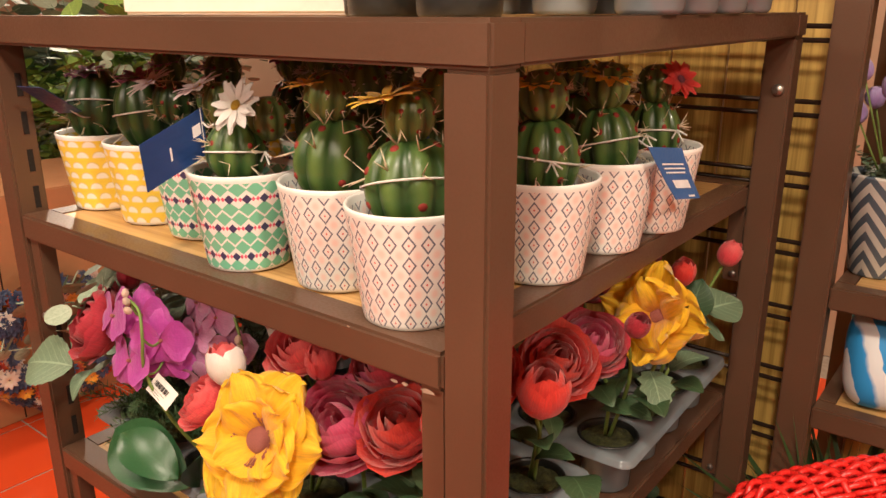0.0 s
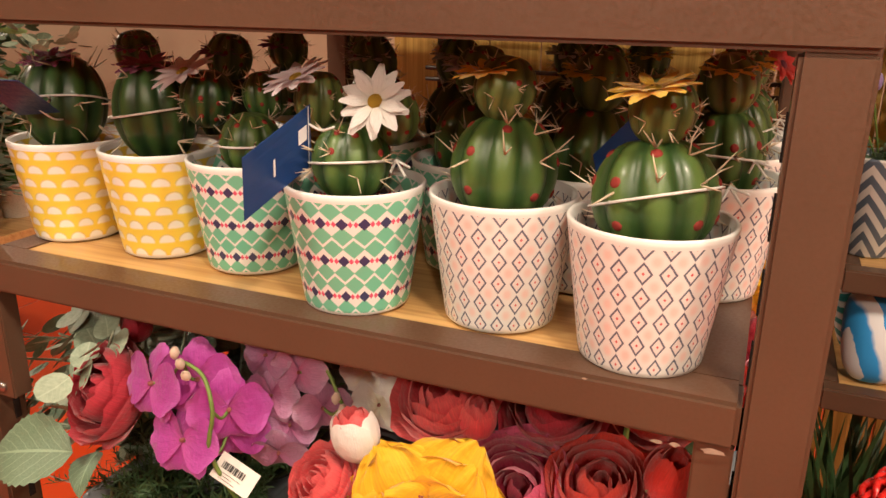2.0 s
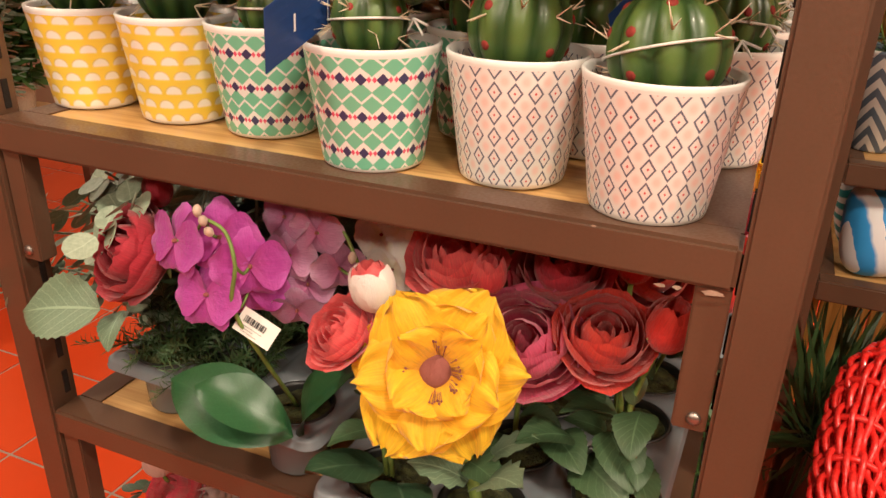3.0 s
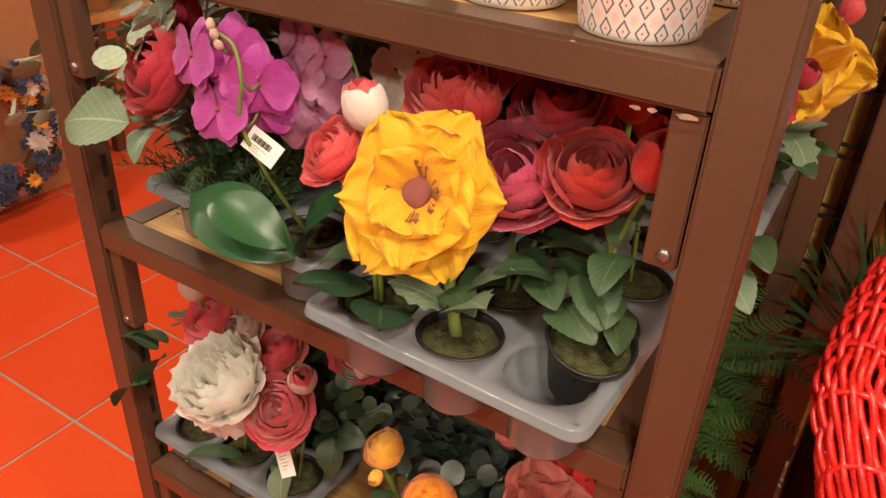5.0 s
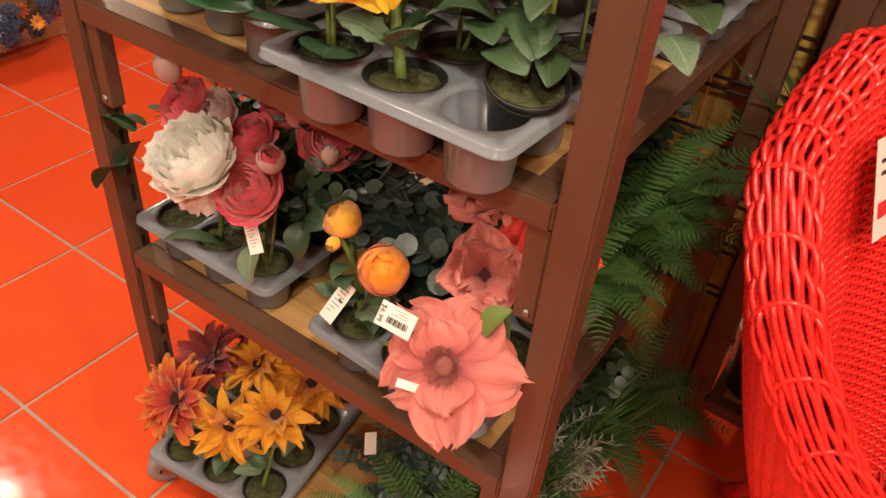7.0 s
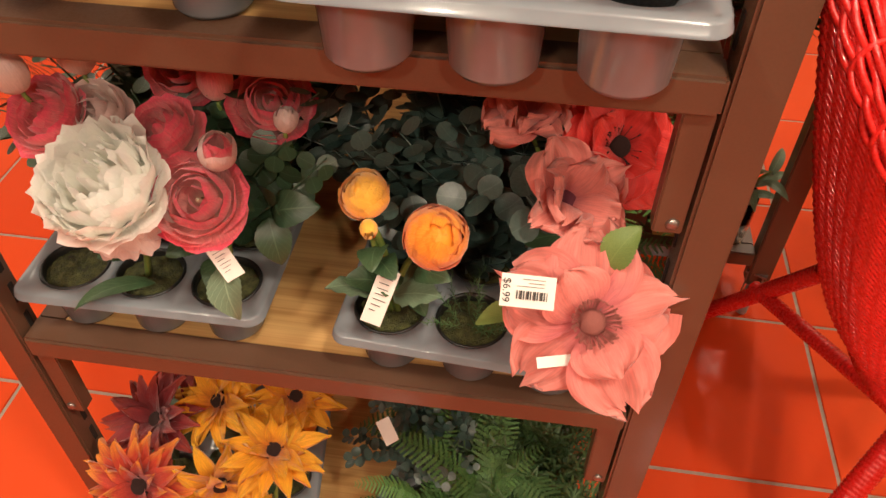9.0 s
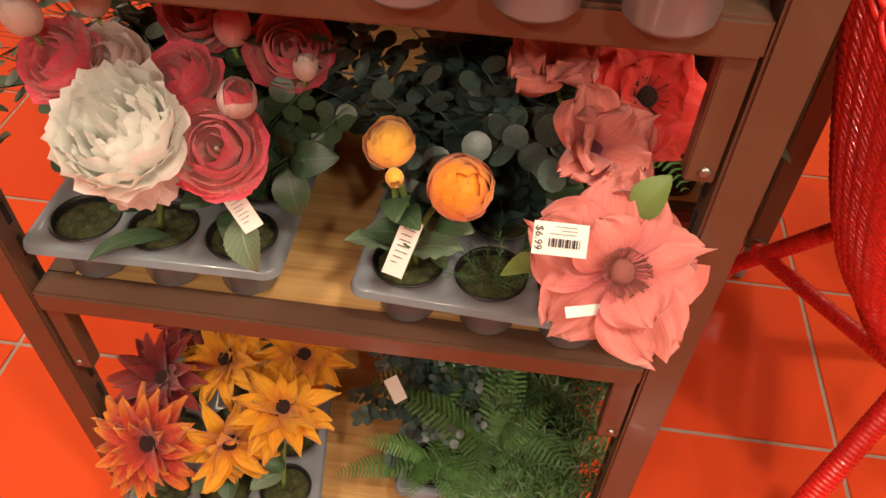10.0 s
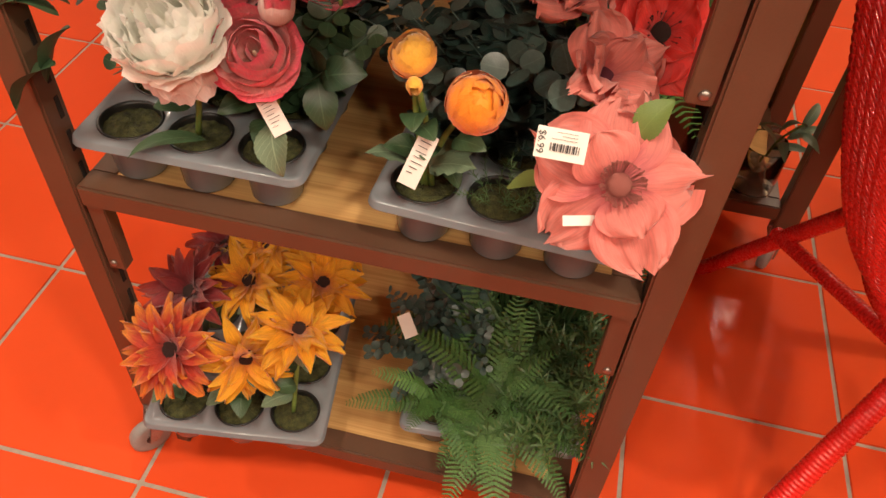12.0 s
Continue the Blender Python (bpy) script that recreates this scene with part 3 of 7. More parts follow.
def caster(x, y, ang, parent=RACK):
    """A swivel castor with a brake lever."""
    root = part("caster", boxes((-0.024, -0.024, 0.072, 0.024, 0.024, 0.077)), STEEL, parent, "grey swivel castor with brake", m=pose(x, y, FLOOR + 0.035, 0, 0, ang))
    m = W[root] @ pose(0, 0.032, -0.0365 + 0.038)
    v, f = lathe([(0.012, -0.012), (0.030, -0.0125), (0.0365, -0.009), (0.038, 0), (0.0365, 0.009), (0.030, 0.0125), (0.012, 0.012)], 36)
    part("wheel", mesh_of("wheel", v, f), RUBBER, root, m=m @ pose(0, 0, 0, 0, 90, 0))
    v, f = lathe([(0.001, -0.0115), (0.024, -0.0115), (0.026, -0.010), (0.026, 0.010), (0.024, 0.0115), (0.001, 0.0115)], 28)
    part("hub", mesh_of("hub", v, f), BLACKPL, root, m=m @ pose(0, 0, 0, 0, 90, 0))
    fk = bmesh.new()
    for sx in (-0.019, 0.0155):
        vs = [fk.verts.new(p) for p in ((sx, -0.022, 0.072), (sx, 0.022, 0.072), (sx, 0.040, 0.0), (sx, 0.024, 0.0), (sx + 0.0035, -0.022, 0.072), (sx + 0.0035, 0.022, 0.072), (sx + 0.0035, 0.040, 0.0), (sx + 0.0035, 0.024, 0.0))]
        for q in ((0, 1, 2, 3), (7, 6, 5, 4), (0, 4, 5, 1), (1, 5, 6, 2), (2, 6, 7, 3), (3, 7, 4, 0)):
            fk.faces.new([vs[i] for i in q])
    part("fork", fk, STEEL, root)
    part("brake_lever", boxes((-0.012, -0.052, 0.026, 0.012, -0.010, 0.030), bevel=0.0015), STEEL, root, m=W[root] @ pose(0, 0, 0, -14, 0, 0))


for cx, cy, ca in ((-0.742, 0.010, 140), (0.02, 0.02, 30), (-0.752, 0.76, 60), (0.02, 0.76, -20)):
    caster(cx, cy, ca)

# ---- trays ----
CELL = 0.094


def tray_mesh(nx, ny):
    """A vacuum-formed sheet with cups and a turned-down rim."""
    vs, fs = [], []
    n = 32
    H0 = 0.076
    for i in range(nx):
        for j in range(ny):
            cx, cy = (i + 0.5 - nx / 2) * CELL, (j + 0.5 - ny / 2) * CELL
            k0 = len(vs)
            rings = [None, (0.0420, H0), (0.0415, H0 - 0.004)]
            for rg in rings:
                for k in range(n):
                    a = 2 * math.pi * k / n
                    c, s = math.cos(a), math.sin(a)
                    if rg is None:
                        g = CELL / 2 / max(abs(c), abs(s))
                        vs.append((cx + c * g, cy + s * g, H0))
                    else:
                        vs.append((cx + c * rg[0], cy + s * rg[0], rg[1]))
            for q in range(len(rings) - 1):
                for k in range(n):
                    a, b = k0 + q * n + k, k0 + q * n + (k + 1) % n
                    fs.append((a, b, b + n, a + n))
    hx, hy = nx * CELL / 2, ny * CELL / 2
    k0 = len(vs)
    rim = [(0, H0), (0.006, H0), (0.0085, H0 - 0.002), (0.009, H0 - 0.008), (0.0105, H0 - 0.009), (0.0105, H0 - 0.0105)]
    loop = []
    for e, z in rim:
        for sx, sy, a0 in ((1, 1, 0), (-1, 1, 90), (-1, -1, 180), (1, -1, 270)):
            for k in range(5):
                a = radians(a0 + 22.5 * k)
                rr = 0.008
                vs.append((sx * (hx - rr) + (rr + e) * math.cos(a), sy * (hy - rr) + (rr + e) * math.sin(a), z))
    for q in range(len(rim) - 1):
        for k in range(20):
            a, b = k0 + q * 20 + k, k0 + q * 20 + (k + 1) % 20
            fs.append((a, b, b + 20, a + 20))
    return mesh_of("tray", vs, fs)


TRAY_ME = {}


def tray(cx, cy, z, nx, ny, rz=0.0, lab="grey moulded plastic nursery tray on the bamboo shelf"):
    if (nx, ny) not in TRAY_ME:
        TRAY_ME[(nx, ny)] = tray_mesh(nx, ny)
    o = thing("plant_tray", (cx, cy, z), lab, "tray", "plant trays", rz=rz)
    part("sheet", TRAY_ME[(nx, ny)], TRAY, o)
    if "cup" not in TRAY_ME:
        v, f = lathe([(0.0415, 0.072), (0.0405, 0.058), (0.037, 0.056), (0.0335, 0.006), (0.030, 0.001), (0.018, 0.002), (0.0005, 0.004)], 32)
        TRAY_ME["cup"] = mesh_of("cup", v, f)
    for i in range(nx):
        for j in range(ny):
            part("cup", TRAY_ME["cup"], TRAY, o, m=W[o] @ pose((i + 0.5 - nx / 2) * CELL, (j + 0.5 - ny / 2) * CELL, 0))

    def cell(i, j):
        return W[o] @ Vector(((i + 0.5 - nx / 2) * CELL, (j + 0.5 - ny / 2) * CELL, 0.006))
    return cell


# ---- petals and leaves ----
def petal_mesh(L, wid, e0, e1, wrap, ruffle, seed, r0=0.004, nu=6, nv=7, shape=0.75, notch=0.0, cup=0.0, lip=0.0):
    """One petal that leaves the axis and bends from the elevation e0 to e1 (degrees)."""
    rnd = random.Random(seed)
    ph, fr = rnd.uniform(0, 6), rnd.uniform(5, 8)
    vs, uv, fs = [], [], []
    rho, h = r0, 0.0
    prev = 0.0
    for j in range(nv + 1):
        v = j / nv
        el = radians(e0 + (e1 - e0) * v - lip * max(0.0, v - 0.72) / 0.28)
        if j:
            rho += math.cos(el) * L * (v - prev)
            h += math.sin(el) * L * (v - prev)
        prev = v
        w = wid * 0.5 * max(0.16, math.sqrt(max(0.0, 1 - (((v - 0.55) / 0.47) if nu > 12 else ((v - 0.60) / 0.54)) ** 2)) if shape > 0.7 else math.sin(math.pi * min(v * 0.90 + 0.06, 1) ** 0.8) ** 0.7)
        for i in range(nu + 1):
            u = -1 + 2 * i / nu
            rr = max(rho, 0.003)
            th = u * w / rr * wrap
            off = u * w * (1 - wrap)
            amp = ruffle * L * v * v * (math.sin(fr * 0.6 * u + ph) * (0.35 + 0.65 * abs(u)) + 0.45 * math.sin(fr * 1.5 * u + ph * 2) + 0.30 * math.sin(fr * 2.6 * u + 5 * v + ph * 3) + rnd.uniform(-0.12, 0.12))
            if nu > 12:
                amp += 0.011 * L * v * (math.sin(9 * u + ph + 2 * v) + 0.7 * math.sin(17 * u + 2 * ph + 3 * v))
            tipdrop = (-abs(u) ** 2.6 * (0.12 if nu > 12 else (0.24 if shape > 0.7 else 0.10)) + notch * math.exp(-(u * 3) ** 2) + 0.016 * math.sin(6 * u + 2 * ph) + 0.010 * math.sin(13 * u + ph)) * L * v * v
            nx, nz = -math.sin(el), math.cos(el)
            x = (rr * math.cos(min(max(th, -2.4), 2.4))) + tipdrop * math.cos(el) + nx * (amp + cup * u * u * L)
            y = rr * math.sin(min(max(th, -2.4), 2.4)) + off
            vs.append((x, y, h + tipdrop * math.sin(el) + nz * (amp + cup * u * u * L)))
            uv.append(((u + 1) / 2, v))
    for j in range(nv):
        for i in range(nu):
            a = j * (nu + 1) + i
            fs.append((a, a + 1, a + nu + 2, a + nu + 1))
    return mesh_of("petal", vs, fs, uv)


def leaf_mesh(L, wid, bend, fold, teeth, seed, nv=10, round_tip=0.5):
    """A leaf along +x with a folded midrib and a toothed margin."""
    rnd = random.Random(seed)
    vs, uv, fs = [], [], []
    x = z = 0.0
    for j in range(nv + 1):
        v = j / nv
        el = radians(bend * (0.4 - v))
        if j:
            x += L / nv * math.cos(el)
            z += L / nv * math.sin(el)
        w = wid * 0.5 * (max(math.sin(math.pi * v ** round_tip), 0.0) ** 0.8 + 0.02)
        if teeth and j % 2:
            w *= 1 + teeth
        for u in (-1, -0.5, 0, 0.5, 1):
            wav = 0.05 * wid * math.sin(6 * v + u * 3 + seed) * abs(u)
            vs.append((x, u * w, z + abs(u) * w * fold + wav))
            uv.append(((u + 1) / 2, v))
    for j in range(nv):
        for i in range(4):
            a = j * 5 + i
            fs.append((a, a + 1, a + 6, a + 5))
    return mesh_of("leaf", vs, fs, uv)


LEAFME = {
    "rose": [leaf_mesh(1, 0.66, 50, 0.18, 0.07, s, 22, 0.75) for s in (1, 2, 3)],
    "round": [leaf_mesh(1, 0.92, 30, 0.10, 0.0, s, 10, 0.8) for s in (4, 5)],
    "long": [leaf_mesh(1, 0.26, 70, 0.25, 0.0, s, 10, 0.8) for s in (6, 7)],
    "strap": [leaf_mesh(1, 0.50, 55, 0.22, 0.0, s, 14, 0.95) for s in (8, 9)],
    "lobed": [leaf_mesh(1, 0.50, 60, 0.15, 0.35, s, 9, 0.85) for s in (10, 11)],
}


def leaf(parent, kind, material, place, way, size, spin=0.0, name="leaf", label=""):
    """A leaf at place that points along way."""
    d = Vector(way).normalized()
    q = d.to_track_quat("X", "Z")
    m = Matrix.Translation(place) @ q.to_matrix().to_4x4() @ Matrix.Rotation(spin, 4, "X") @ Matrix.Scale(size, 4)
    me = RND.choice(LEAFME[kind])
    o = part(name, me, None, parent, label, m)
    if not me.materials:
        me.materials.append(material)
    o.material_slots[0].link = "OBJECT"
    o.material_slots[0].material = material
    return o


# open layers: number, length, width, e0, e1, wrap, ruffle, turn; for a flower of radius 1
BLOOM = {
    "poppy": [(6, 1.08, 1.20, 24, -16, 0.1, 0.09, 0.0), (5, 0.96, 1.14, 40, 2, 0.2, 0.11, 0.63), (4, 0.72, 0.90, 56, 24, 0.3, 0.11, 0.2)],
    "poppyflat": [(5, 1.06, 1.10, 14, -26, 0.05, 0.19, 0.25), (2, 0.66, 0.84, 44, 18, 0.2, 0.15, 0.9)],
    "poppycup": [(4, 1.25, 1.25, 62, 14, 0.4, 0.20, 0.0), (4, 1.1, 1.05, 76, 40, 0.5, 0.20, 0.6)],
    "sun": [(13, 1.06, 0.40, 24, -18, 0.0, 0.09, 0.0), (12, 0.98, 0.38, 44, 4, 0.0, 0.10, 0.28), (10, 0.66, 0.30, 54, 26, 0.0, 0.10, 0.1)],
    "daisy": [(10, 1.0, 0.44, 12, -8, 0.0, 0.03, 0.0), (7, 0.92, 0.34, 26, 4, 0.0, 0.03, 0.3)],
}
# closed layers: number, radius, height, closing angle, half width, lip, ruffle, turn
SHELLS = {
    "rose": [(5, 1.00, 0.58, 82, 0.86, 0.16, 0.025, 0.0), (5, 0.96, 0.78, 98, 0.86, 0.11, 0.025, 0.62), (5, 0.88, 0.91, 110, 0.88, 0.09, 0.03, 0.25), (5, 0.78, 0.98, 121, 0.88, 0.08, 0.03, 0.8),
             (4, 0.66, 1.02, 130, 1.0, 0.07, 0.03, 0.3), (4, 0.53, 1.04, 137, 1.0, 0.06, 0.03, 0.9), (3, 0.38, 1.05, 142, 1.25, 0.05, 0.03, 0.2), (3, 0.24, 1.05, 145, 1.3, 0.04, 0.03, 0.6)],
    "peony": [(7, 1.00, 0.46, 74, 0.62, 0.10, 0.04, 0.0), (9, 1.00, 0.68, 88, 0.52, 0.10, 0.05, 0.3), (9, 0.97, 0.85, 99, 0.52, 0.10, 0.06, 0.1), (10, 0.91, 0.97, 108, 0.48, 0.10, 0.06, 0.5), (9, 0.83, 1.05, 116, 0.50, 0.10, 0.07, 0.2),
              (9, 0.74, 1.10, 123, 0.52, 0.09, 0.07, 0.6), (8, 0.63, 1.13, 129, 0.56, 0.08, 0.07, 0.1), (7, 0.50, 1.15, 134, 0.65, 0.07, 0.07, 0.5), (6, 0.36, 1.15, 138, 0.75, 0.06, 0.06, 0.2), (4, 0.20, 1.14, 140, 1.0, 0.05, 0.05, 0.7)],
    "ranun": [(6, 1.00, 1.20, 108, 0.80, 0.04, 0.02, 0.0), (6, 0.98, 1.38, 122, 0.80, 0.03, 0.02, 0.5), (6, 0.94, 1.49, 134, 0.80, 0.03, 0.02, 0.2), (5, 0.88, 1.56, 144, 0.90, 0.03, 0.02, 0.6), (5, 0.81, 1.60, 152, 0.90, 0.02, 0.02, 0.1),
              (4, 0.73, 1.62, 159, 1.0, 0.02, 0.02, 0.5), (4, 0.64, 1.63, 165, 1.0, 0.02, 0.02, 0.2), (3, 0.52, 1.635, 170, 1.2, 0.02, 0.02, 0.4)],
    "bud": [(4, 0.88, 1.95, 142, 1.05, 0.10, 0.03, 0.0), (4, 0.76, 2.10, 148, 1.05, 0.06, 0.03, 0.7), (3, 0.52, 2.15, 150, 1.3, 0.04, 0.02, 0.2)],
}


def shell_petal(rad, top, close, half, lip, ruffle, seed, nu=8, nv=9):
    """One cupped petal that bulges from the foot and closes towards the axis, its edge rolled out."""
    rnd = random.Random(seed)
    p1, p2, fr = rnd.uniform(0, 6), rnd.uniform(0, 6), rnd.uniform(3.5, 6.0)
    vs, uv, fs = [], [], []
    for j in range(nv + 1):
        for i in range(nu + 1):
            u = -1 + 2 * i / nu
            v = j / nv * (1 - 0.20 * abs(u) ** 2.2 + 0.02 * math.sin(fr * 1.7 * u + p2))
            phi = radians(close) * v
            k = max(0.0, v - 0.70) / 0.30
            rho = rad * math.sin(phi) + lip * rad * k * k + 0.05 * rad * u * v
            z = top * (1 - math.cos(phi)) / (1 - math.cos(radians(close))) - 0.30 * lip * top * k * k
            w = ruffle * v * v
            rho += rad * w * math.sin(fr * u + p1) + 0.5 * w * math.sin(2.3 * fr * u + p2)
            z += 0.6 * w * math.sin(fr * 1.4 * u + p2)
            th = u * half * min(1.0, 0.45 + 0.9 * v)
            vs.append((rho * math.cos(th), rho * math.sin(th), z))
            uv.append(((u + 1) / 2, v))
    for j in range(nv):
        for i in range(nu):
            a = j * (nu + 1) + i
            fs.append((a, a + 1, a + nu + 2, a + nu + 1))
    return mesh_of("petal", vs, fs, uv)


_pet = {}


def petal(head, me, material, m):
    if not me.materials:
        me.materials.append(material)
    o = part("petal", me, None, head, m=m)
    if o.material_slots[0].material != material:
        o.material_slots[0].link = "OBJECT"
        o.material_slots[0].material = material
    return o


def bloom(parent, kind, colour, place, normal, rad, core=None, core_r=0.18, stamens=0, name="flower", label="", inner=None, spin=None, calyx=True):
    """A flower: its boss is the part, each petal a piece of it."""
    spin = RND.uniform(0, 6.28) if spin is None else spin
    m = facing(place, normal, spin, rad)
    cr = core_r if core else 0.10
    if kind in ("rose", "ranun", "peony"):
        m = m @ Matrix.Translation((0, 0, {"rose": -0.45, "ranun": -0.80, "peony": -0.55}[kind]))
        cr = 0.05
    up = 0.10 if stamens else (0.5 if kind in ("rose", "peony") else 0.0)
    v, f = lathe([(cr, -0.02), (cr, 0.03 + up), (cr * 0.8, 0.08 + up), (cr * 0.4, 0.11 + up), (0.001, 0.115 + up)], 14)
    if kind == "ranun":
        v, f = lathe([(0.74 * math.sin(radians(q)) + 0.001, 0.83 - 0.74 * math.cos(radians(q))) for q in range(0, 181, 15)], 18)
    blocks = [(v, f)]
    for k in range(stamens):
        a, t = RND.uniform(0, 6.28), RND.uniform(0.6, 1.25)
        c, s = math.cos(a), math.sin(a)
        p = [(c * cr * 0.8, s * cr * 0.8, 0.06), (c * cr * 1.3, s * cr * 1.3, 0.20), (c * cr * (1.2 + t * 0.5), s * cr * (1.2 + t * 0.5), 0.19 + 0.10 * t)]
        sv, sf = tube_data(p, 0.0055, 4)
        kv, kf = lathe([(0.001, -0.016), (0.016, -0.006), (0.016, 0.006), (0.001, 0.016)], 5)
        e = Vector(p[-1])
        blocks += [(sv, sf), ([e + Vector(q) for q in kv], kf)]
    v, f = merge(*blocks)
    head = part(name, mesh_of(name, v, f), CORE[core] if core else (STEMD if kind == "bud" else PET[inner or colour]), parent, label, m)
    layers = SHELLS.get(kind) or BLOOM[kind]
    jit = {"sun": 0.32, "peony": 0.10, "poppy": 0.16, "poppyflat": 0.20, "rose": 0.13}.get(kind, 0.05)
    for li, lay in enumerate(layers):
        n, turn, key = lay[0], lay[7], (kind, li)
        if key not in _pet:
            if kind in SHELLS:
                _pet[key] = [shell_petal(*lay[1:7], 31 * li + q) for q in range(3)]
            else:
                big = "poppy" in kind
                _pet[key] = [petal_mesh(*lay[1:7], 31 * li + q, 0.12 if kind in ("sun", "daisy") else 0.06, 18 if big else 6, 13 if big else 7, 0.6 if kind == "sun" else 0.75, cup=0.07 if kind == "sun" else 0.0) for q in range(3)]
        pm = PET[inner] if inner and li >= len(layers) // 2 else PET[colour]
        for k in range(n):
            a = 2 * math.pi * k / n + turn + RND.uniform(-0.10, 0.10)
            pmx = m @ Matrix.Rotation(a, 4, "Z") @ Matrix.Rotation(RND.uniform(-jit, jit), 4, "Y") @ Matrix.Scale(RND.uniform(0.93, 1.06), 4)
            petal(head, _pet[key][(k + li) % 3], pm, pmx)
    if kind == "peony":
        # loose blush petals hang from the lower side
        if "droop" not in _pet:
            _pet["droop"] = [petal_mesh(1.0, 0.86, 10, -62, 0.0, 0.06, 70 + q, 0.25, 10, 8) for q in range(3)]
        d = m.to_3x3().inverted() @ Vector((0, 0, -1))
        a0 = math.atan2(d.y, d.x)
        for k, e in enumerate((-1.15, -0.65, -0.2, 0.25, 0.7, 1.2)):
            petal(head, _pet["droop"][k % 3], PET["blush"], m @ Matrix.Translation((0, 0, 0.12)) @ Matrix.Rotation(a0 + e, 4, "Z") @ Matrix.Rotation(RND.uniform(0.0, 0.3), 4, "Y"))
    if calyx:
        for k in range(4):
            a = k * 1.57 + 0.4
            w = (m.to_3x3() @ Vector((math.cos(a), math.sin(a), -0.25 if kind != "bud" else 1.2)))
            leaf(head, "long", LEAF["calyx"], m @ Vector((0, 0, -0.05)), w, rad * (0.55 if kind != "bud" else 1.2), name="sepal")
    return head


POT_ME = {}


def nursery_pot(parent, base, fill=None, tilt=None, moss=True):
    """A thin black pot filled with moss."""
    if not POT_ME:
        v, f = lathe([(0.027, 0.0), (0.037, 0.062), (0.0405, 0.066), (0.041, 0.070), (0.0385, 0.071), (0.037, 0.066), (0.033, 0.04)], 30, close_bottom=True)
        POT_ME["pot"] = mesh_of("pot", v, f)
        for nm, sd in (("moss", 3), ("moss2", 4)):
            rnd = random.Random(sd)
            vs, fs = [(0, 0, 0.066)], []
            for i in range(1, 13):
                for k in range(40):
                    a = 2 * math.pi * k / 40
                    rr = 0.0378 * i / 12
                    vs.append((rr * math.cos(a), rr * math.sin(a), 0.066 - 0.006 * (i / 12) ** 3 + rnd.uniform(-0.0017, 0.0017)))
            for k in range(40):
                fs.append((0, 1 + k, 1 + (k + 1) % 40))
            for i in range(11):
                for k in range(40):
                    a, b = 1 + i * 40 + k, 1 + i * 40 + (k + 1) % 40
                    fs.append((a, a + 40, b + 40, b))
            for k in range(260):
                a, rr = rnd.uniform(0, 6.28), 0.036 * math.sqrt(rnd.random())
                p = Vector((rr * math.cos(a), rr * math.sin(a), 0.064 - 0.006 * (rr / 0.0378) ** 3))
                d = Vector((rnd.uniform(-1, 1), rnd.uniform(-1, 1), rnd.uniform(0.3, 1.2))).normalized() * rnd.uniform(0.003, 0.006)
                s = d.cross(Vector((0.3, 0.5, 0.8))).normalized() * 0.0004
                q0 = len(vs)
                vs += [p - s, p + s, p + d]
                fs.append((q0, q0 + 1, q0 + 2))
            POT_ME[nm] = mesh_of("moss", vs, fs)
    m = Matrix.Translation(base) @ (tilt or Matrix())
    part("pot", POT_ME["pot"], BLACKPL, parent, "black plastic pot", m)
    part("moss", POT_ME["moss" if RND.random() < 0.5 else "moss2"], MOSS, parent, "dry green moss", m)
    return m


def paper_tag(parent, place, normal, w, h, spin, ink=True, price="", material=None):
    """A small card with plain bars for its print."""
    m = facing(place, normal, spin)
    vs = [(x * w / 2, y * h / 2, z - 0.0012 + 0.06 * w * (x * 0.5) ** 2) for z in (0, 0.0006) for y in (-1, 1) for x in (-1, -0.5, 0, 0.5, 1)]
    fs = []
    for i in range(4):
        fs += [(i + 5, i + 6, i + 1, i), (10 + i, 11 + i, 16 + i, 15 + i), (i, i + 1, i + 11, i + 10), (i + 15, i + 16, i + 6, i + 5)]
    fs += [(0, 10, 15, 5), (4, 9, 19, 14)]
    t = part("price_tag", mesh_of("price_tag", vs, fs, smooth=False), material or CREAMW, parent, "small white paper tag", m)
    if ink:
        bm = bmesh.new()
        for k in range(14 if w > h else 0):
            x = -0.36 * w + k * 0.042 * w
            box(bm, x, -0.02 * h, 0.0004, x + 0.012 * w + 0.010 * w * (k % 3), 0.24 * h, 0.0008)
        for k, ln in enumerate((0.5, 0.3, 0.42) if w > h else (0.6, 0.5, 0.55, 0.4, 0.6, 0.45, 0.3)):
            yy = (-0.16 - 0.11 * k) if w > h else (0.34 - 0.1 * k)
            box(bm, -0.3 * w, yy * h, 0.0004, (-0.3 + ln) * w, (yy + 0.012) * h, 0.0008)
        part("print", bm, INK, t, m=m)
    if price:
        cu = bpy.data.curves.new("price", "FONT")
        cu.body, cu.size, cu.align_x, cu.align_y = price, 0.0092, "CENTER", "CENTER"
        cu.materials.append(INK)
        o = new("price", cu)
        o.parent = t
        o.matrix_basis = pose(0.40 * w, 0, 0.0012, 0, 0, 90)
        W[o] = W[t] @ o.matrix_basis
    return t


